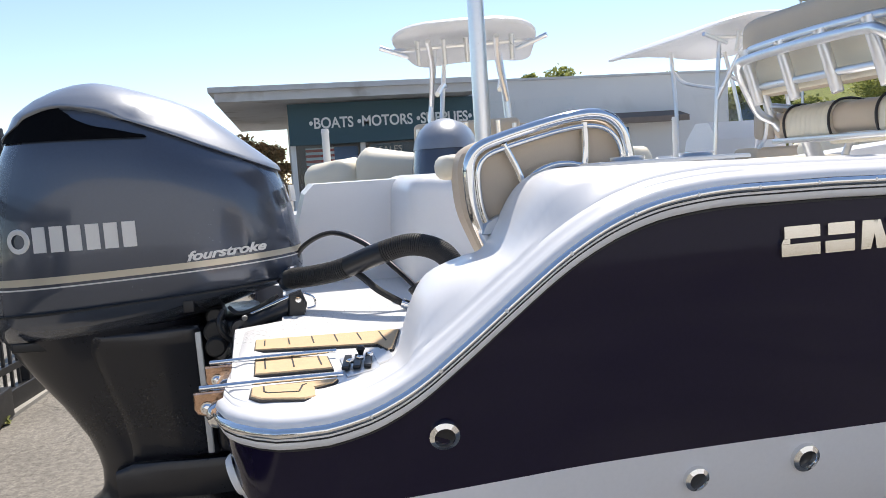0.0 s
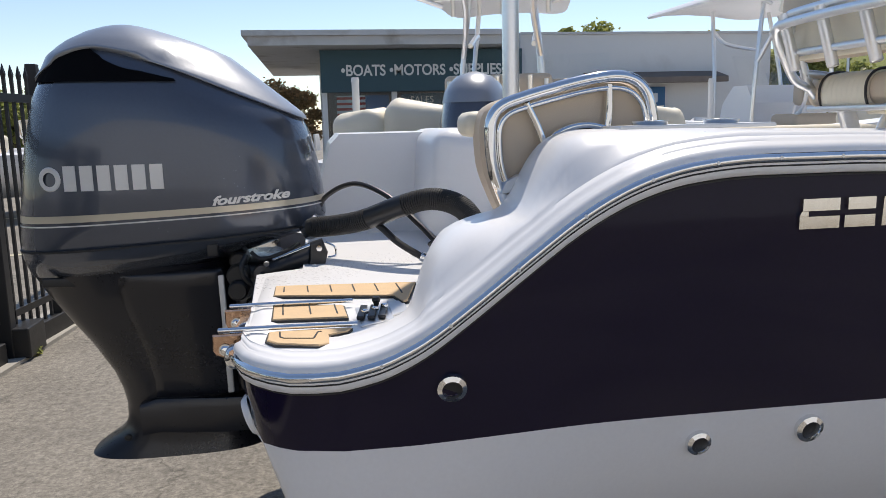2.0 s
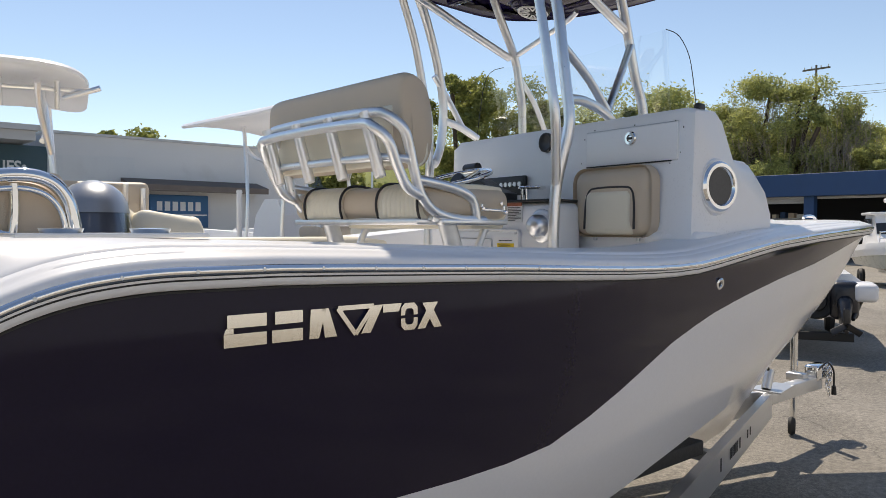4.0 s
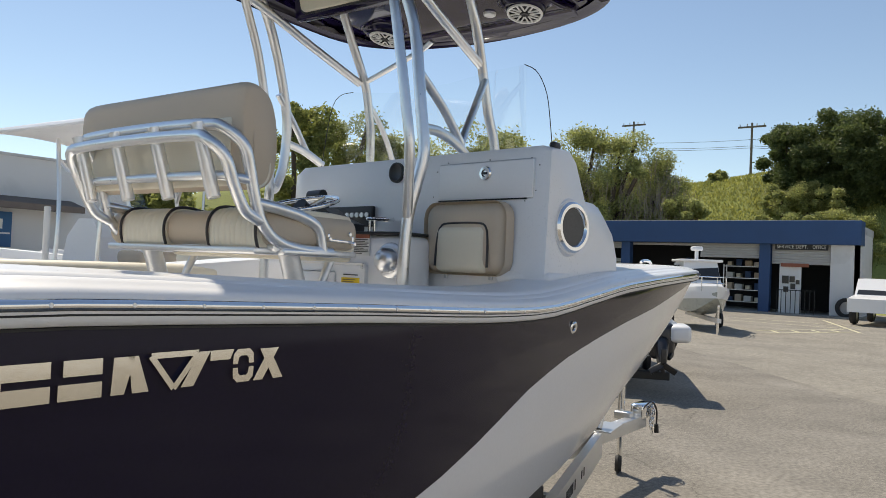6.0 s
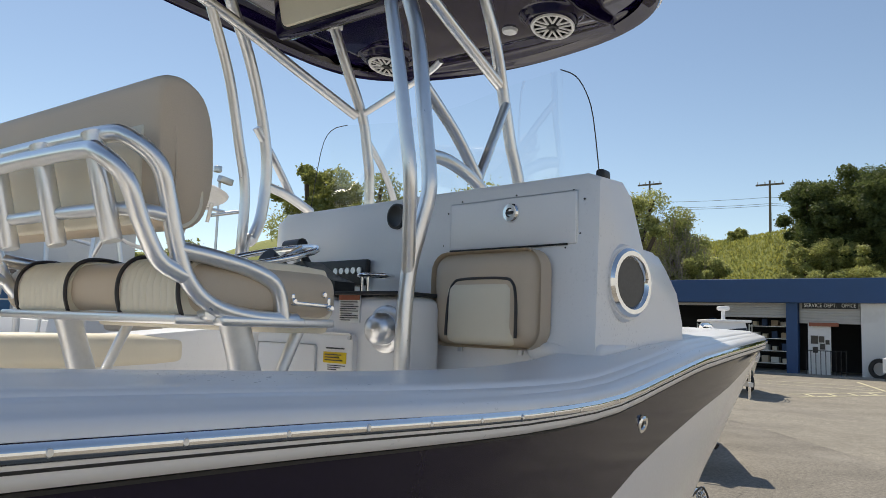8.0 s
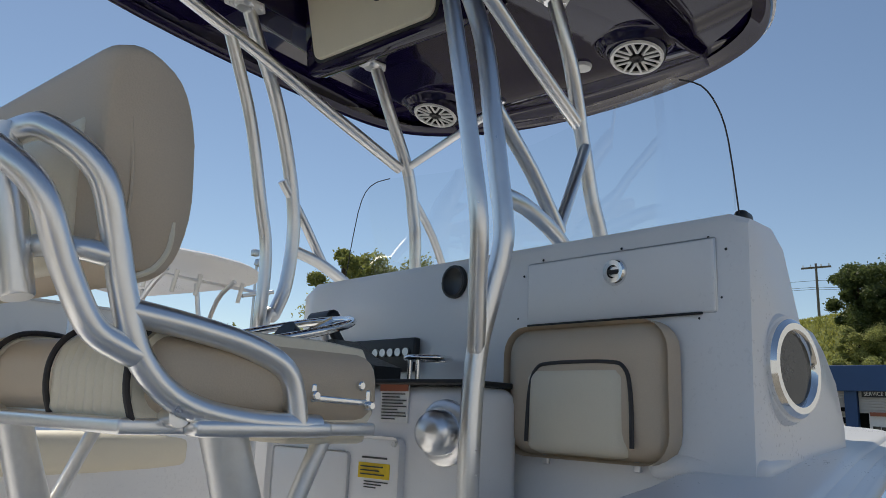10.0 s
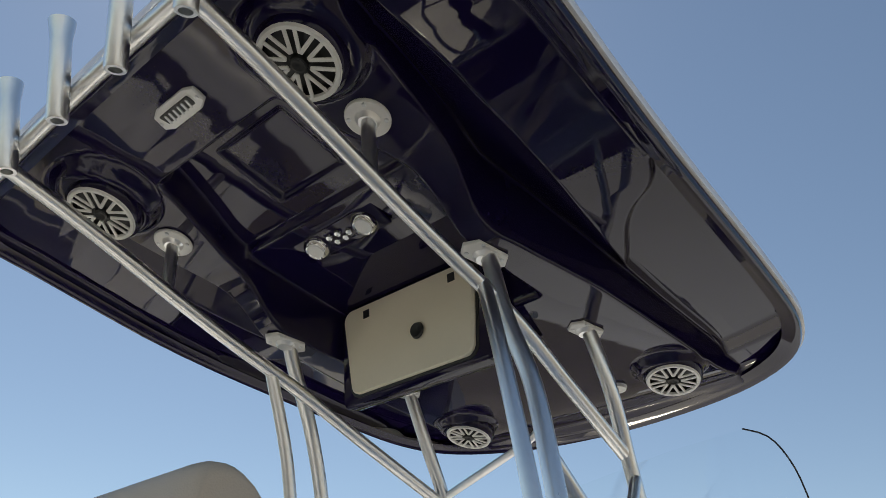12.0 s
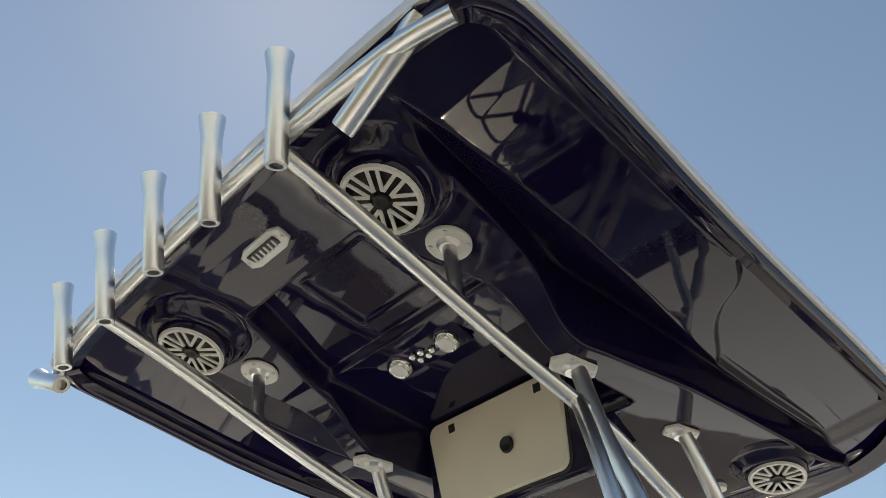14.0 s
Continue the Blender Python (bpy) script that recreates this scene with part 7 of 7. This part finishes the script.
part("roof", rbox(1.9, 1.75, 0.1, 0.04, pose(2.15, 0, 2.8)), white, cb)
part("radar_stalk", cyl((2.1, 0, 2.84), (2.1, 0, 3.24), 0.08, n=12), white, cb)
part("radar", rbox(0.45, 0.45, 0.18, 0.07, pose(2.1, 0, 3.32)), white, cb, "white radar dome")
for z in (0.1, 0.34):
    part("bow_rail", tube([(4.2, -0.75, 1.75 + z), (5.4, -0.45, 1.8 + z), (5.95, 0, 1.8 + z), (5.4, 0.45, 1.8 + z), (4.2, 0.75, 1.75 + z)], 0.02, 4, 8), chrome, cb)
for x, y in ((4.2, 0.75), (5.4, 0.45), (5.95, 0), (5.4, -0.45), (4.2, -0.75)):
    part("rail_post", cyl((x, y, 1.6), (x, y, 2.12), 0.018, n=8), chrome, cb)
part("trailer_beam", box(0.5, 6.4, -0.08, 0.08, 0.45, 0.6), galv, cb, smooth=0)
for y in (-1.0, 1.0):
    part("wheel", lathe([(0.1, -0.1), (0.3, -0.1), (0.34, 0), (0.3, 0.1), (0.1, 0.1)], pose(2.2, y, 0.34, 90, 0, 0), 20), rubber, cb)
part("jack", cyl((6.2, 0, 0), (6.2, 0, 1.1), 0.05, n=10), chrome, cb)
cb.matrix_basis = pose(27.15, 5.98, 0, 0, 0, 209) @ Matrix.Scale(0.74, 4)

# runabout with stern drive seen past the bow
rb = thing("runabout", "white runabout with black stern drive on a trailer", "boat")
rows = []
for i in range(11):
    q = i / 10
    w = 1.0 * (1 - max(0, (q - 0.5) / 0.5) ** 2.2)
    k = 0.5 + 0.5 * max(0, (q - 0.55) / 0.45) ** 2
    rows.append([(q * 5, -w, 1.12), (q * 5, -w * 0.97, 0.98), (q * 5, -w * 0.78, max(k, 0.62)), (q * 5, 0, k - 0.02), (q * 5, w * 0.78, max(k, 0.62)), (q * 5, w * 0.97, 1.0), (q * 5, w, 1.15), (q * 5, w * 0.85, 1.22), (q * 5, -w * 0.85, 1.22)])
part("hull", loft(rows), white, rb, smooth=30)
part("swim_step", rbox(0.62, 0.34, 0.26, 0.07, pose(-0.12, -1.02, 0.98)), white, rb)
part("rub_strip", box(-0.02, 3, -1.02, -0.995, 1.0, 1.04), rubber, rb, smooth=0)
sd = part("stern_drive", rbox(0.34, 0.40, 0.55, 0.09, pose(-0.24, -0.74, 0.86)), motorleg, rb, "black stern drive")
part("drive_leg", loft([[(x, y - 0.74, zz) for x, y, zz in oval(z, a, b, w, 2.4, 16)] for z, a, b, w in ((0.45, -0.62, -0.30, 0.05), (0.62, -0.62, -0.16, 0.09), (0.86, -0.50, -0.02, 0.13), (0.95, -0.40, 0.0, 0.12))], True), motorleg, sd, smooth=50)
part("gimbal_disc", lathe([(0.0, 0.10), (0.13, 0.09), (0.15, 0.03), (0.24, 0.05), (0.27, 0.0), (0.27, -0.06)], pose(-0.26, -0.36, 0.84, 0, -90, 0), 24), rubber, sd)
for a in range(3):
    part("propeller_blade", moved(rbox(0.03, 0.10, 0.22, 0.012), pose(-0.66, -0.74, 0.55, 120 * a, 0, 0) @ pose(0, 0, 0.12, 0, 0, 30)), black, sd)
part("ram", cyl((-0.1, -0.98, 0.82), (-0.5, -0.84, 0.62), 0.03, n=10), black, sd)
tg = part("trailer_guard", rbox(0.12, 1.75, 0.12, 0.01, pose(-0.32, 0, 0.34)), rubber, rb, "black rear trailer beam")
for y in (-0.78, 0.78):
    part("light_bracket", rbox(0.04, 0.06, 0.22, 0.01, pose(-0.36, y, 0.47, 8, 0, 0)), black, tg)
for y in (-0.85, 0.85):
    part("wheel", lathe([(0.1, -0.08), (0.27, -0.08), (0.3, 0), (0.27, 0.08), (0.1, 0.08)], pose(2.6, y * 0.85, 0.3, 90, 0, 0), 20), rubber, rb)
rb.matrix_basis = pose(11.49, 1.82, 0, 0, 0, 24) @ Matrix.Diagonal((1, 0.8, 0.86, 1))
yard_boat("white fishing boat with cream rod rack by the blue building", pose(23, 11.5, -0.1, 0, 0, 10))

# white pickup at the edge of the yard
pk = thing("pickup_truck", "white pickup truck parked beside the service building", "truck")
part("body", loft([[(x, -0.9, z) for x, z in ((0, 0.5), (5.2, 0.5), (5.2, 1.0), (4.0, 1.12), (3.4, 1.75), (2.0, 1.78), (1.8, 1.15), (0, 1.12))], [(x, 0.9, z) for x, z in ((0, 0.5), (5.2, 0.5), (5.2, 1.0), (4.0, 1.12), (3.4, 1.75), (2.0, 1.78), (1.8, 1.15), (0, 1.12))]]), white, pk, smooth=20)
for s in (-1, 1):
    part("side_window", prism([(2.05, 1.2), (3.75, 1.2), (3.35, 1.68), (2.1, 1.7)], 0.02, Matrix(((1, 0, 0, 0), (0, 0, -1, 0.915 if s > 0 else -0.895), (0, 1, 0, 0), (0, 0, 0, 1)))), darkglass, pk, smooth=0)
    for x in (1.0, 4.2):
        w = part("wheel", lathe([(0.2, -0.11), (0.33, -0.11), (0.37, 0), (0.33, 0.11), (0.2, 0.11)], pose(x, s * 0.85, 0.37, 90, 0, 0), 24), rubber, pk)
        part("rim", lathe([(0, 0.1), (0.2, 0.09), (0.22, 0.0)], pose(x, s * 0.85, 0.37, 90 * s, 0, 0), 20), galv, w)
part("windscreen", loft([[(3.42, -0.78, 1.71), (3.98, -0.82, 1.15), (3.98, 0.82, 1.15), (3.42, 0.78, 1.71)], [(3.39, -0.78, 1.70), (3.95, -0.82, 1.14), (3.95, 0.82, 1.14), (3.39, 0.78, 1.70)]]), darkglass, pk, smooth=0)
pk.matrix_basis = pose(38.6, 0.75, 0, 0, 0, 176)
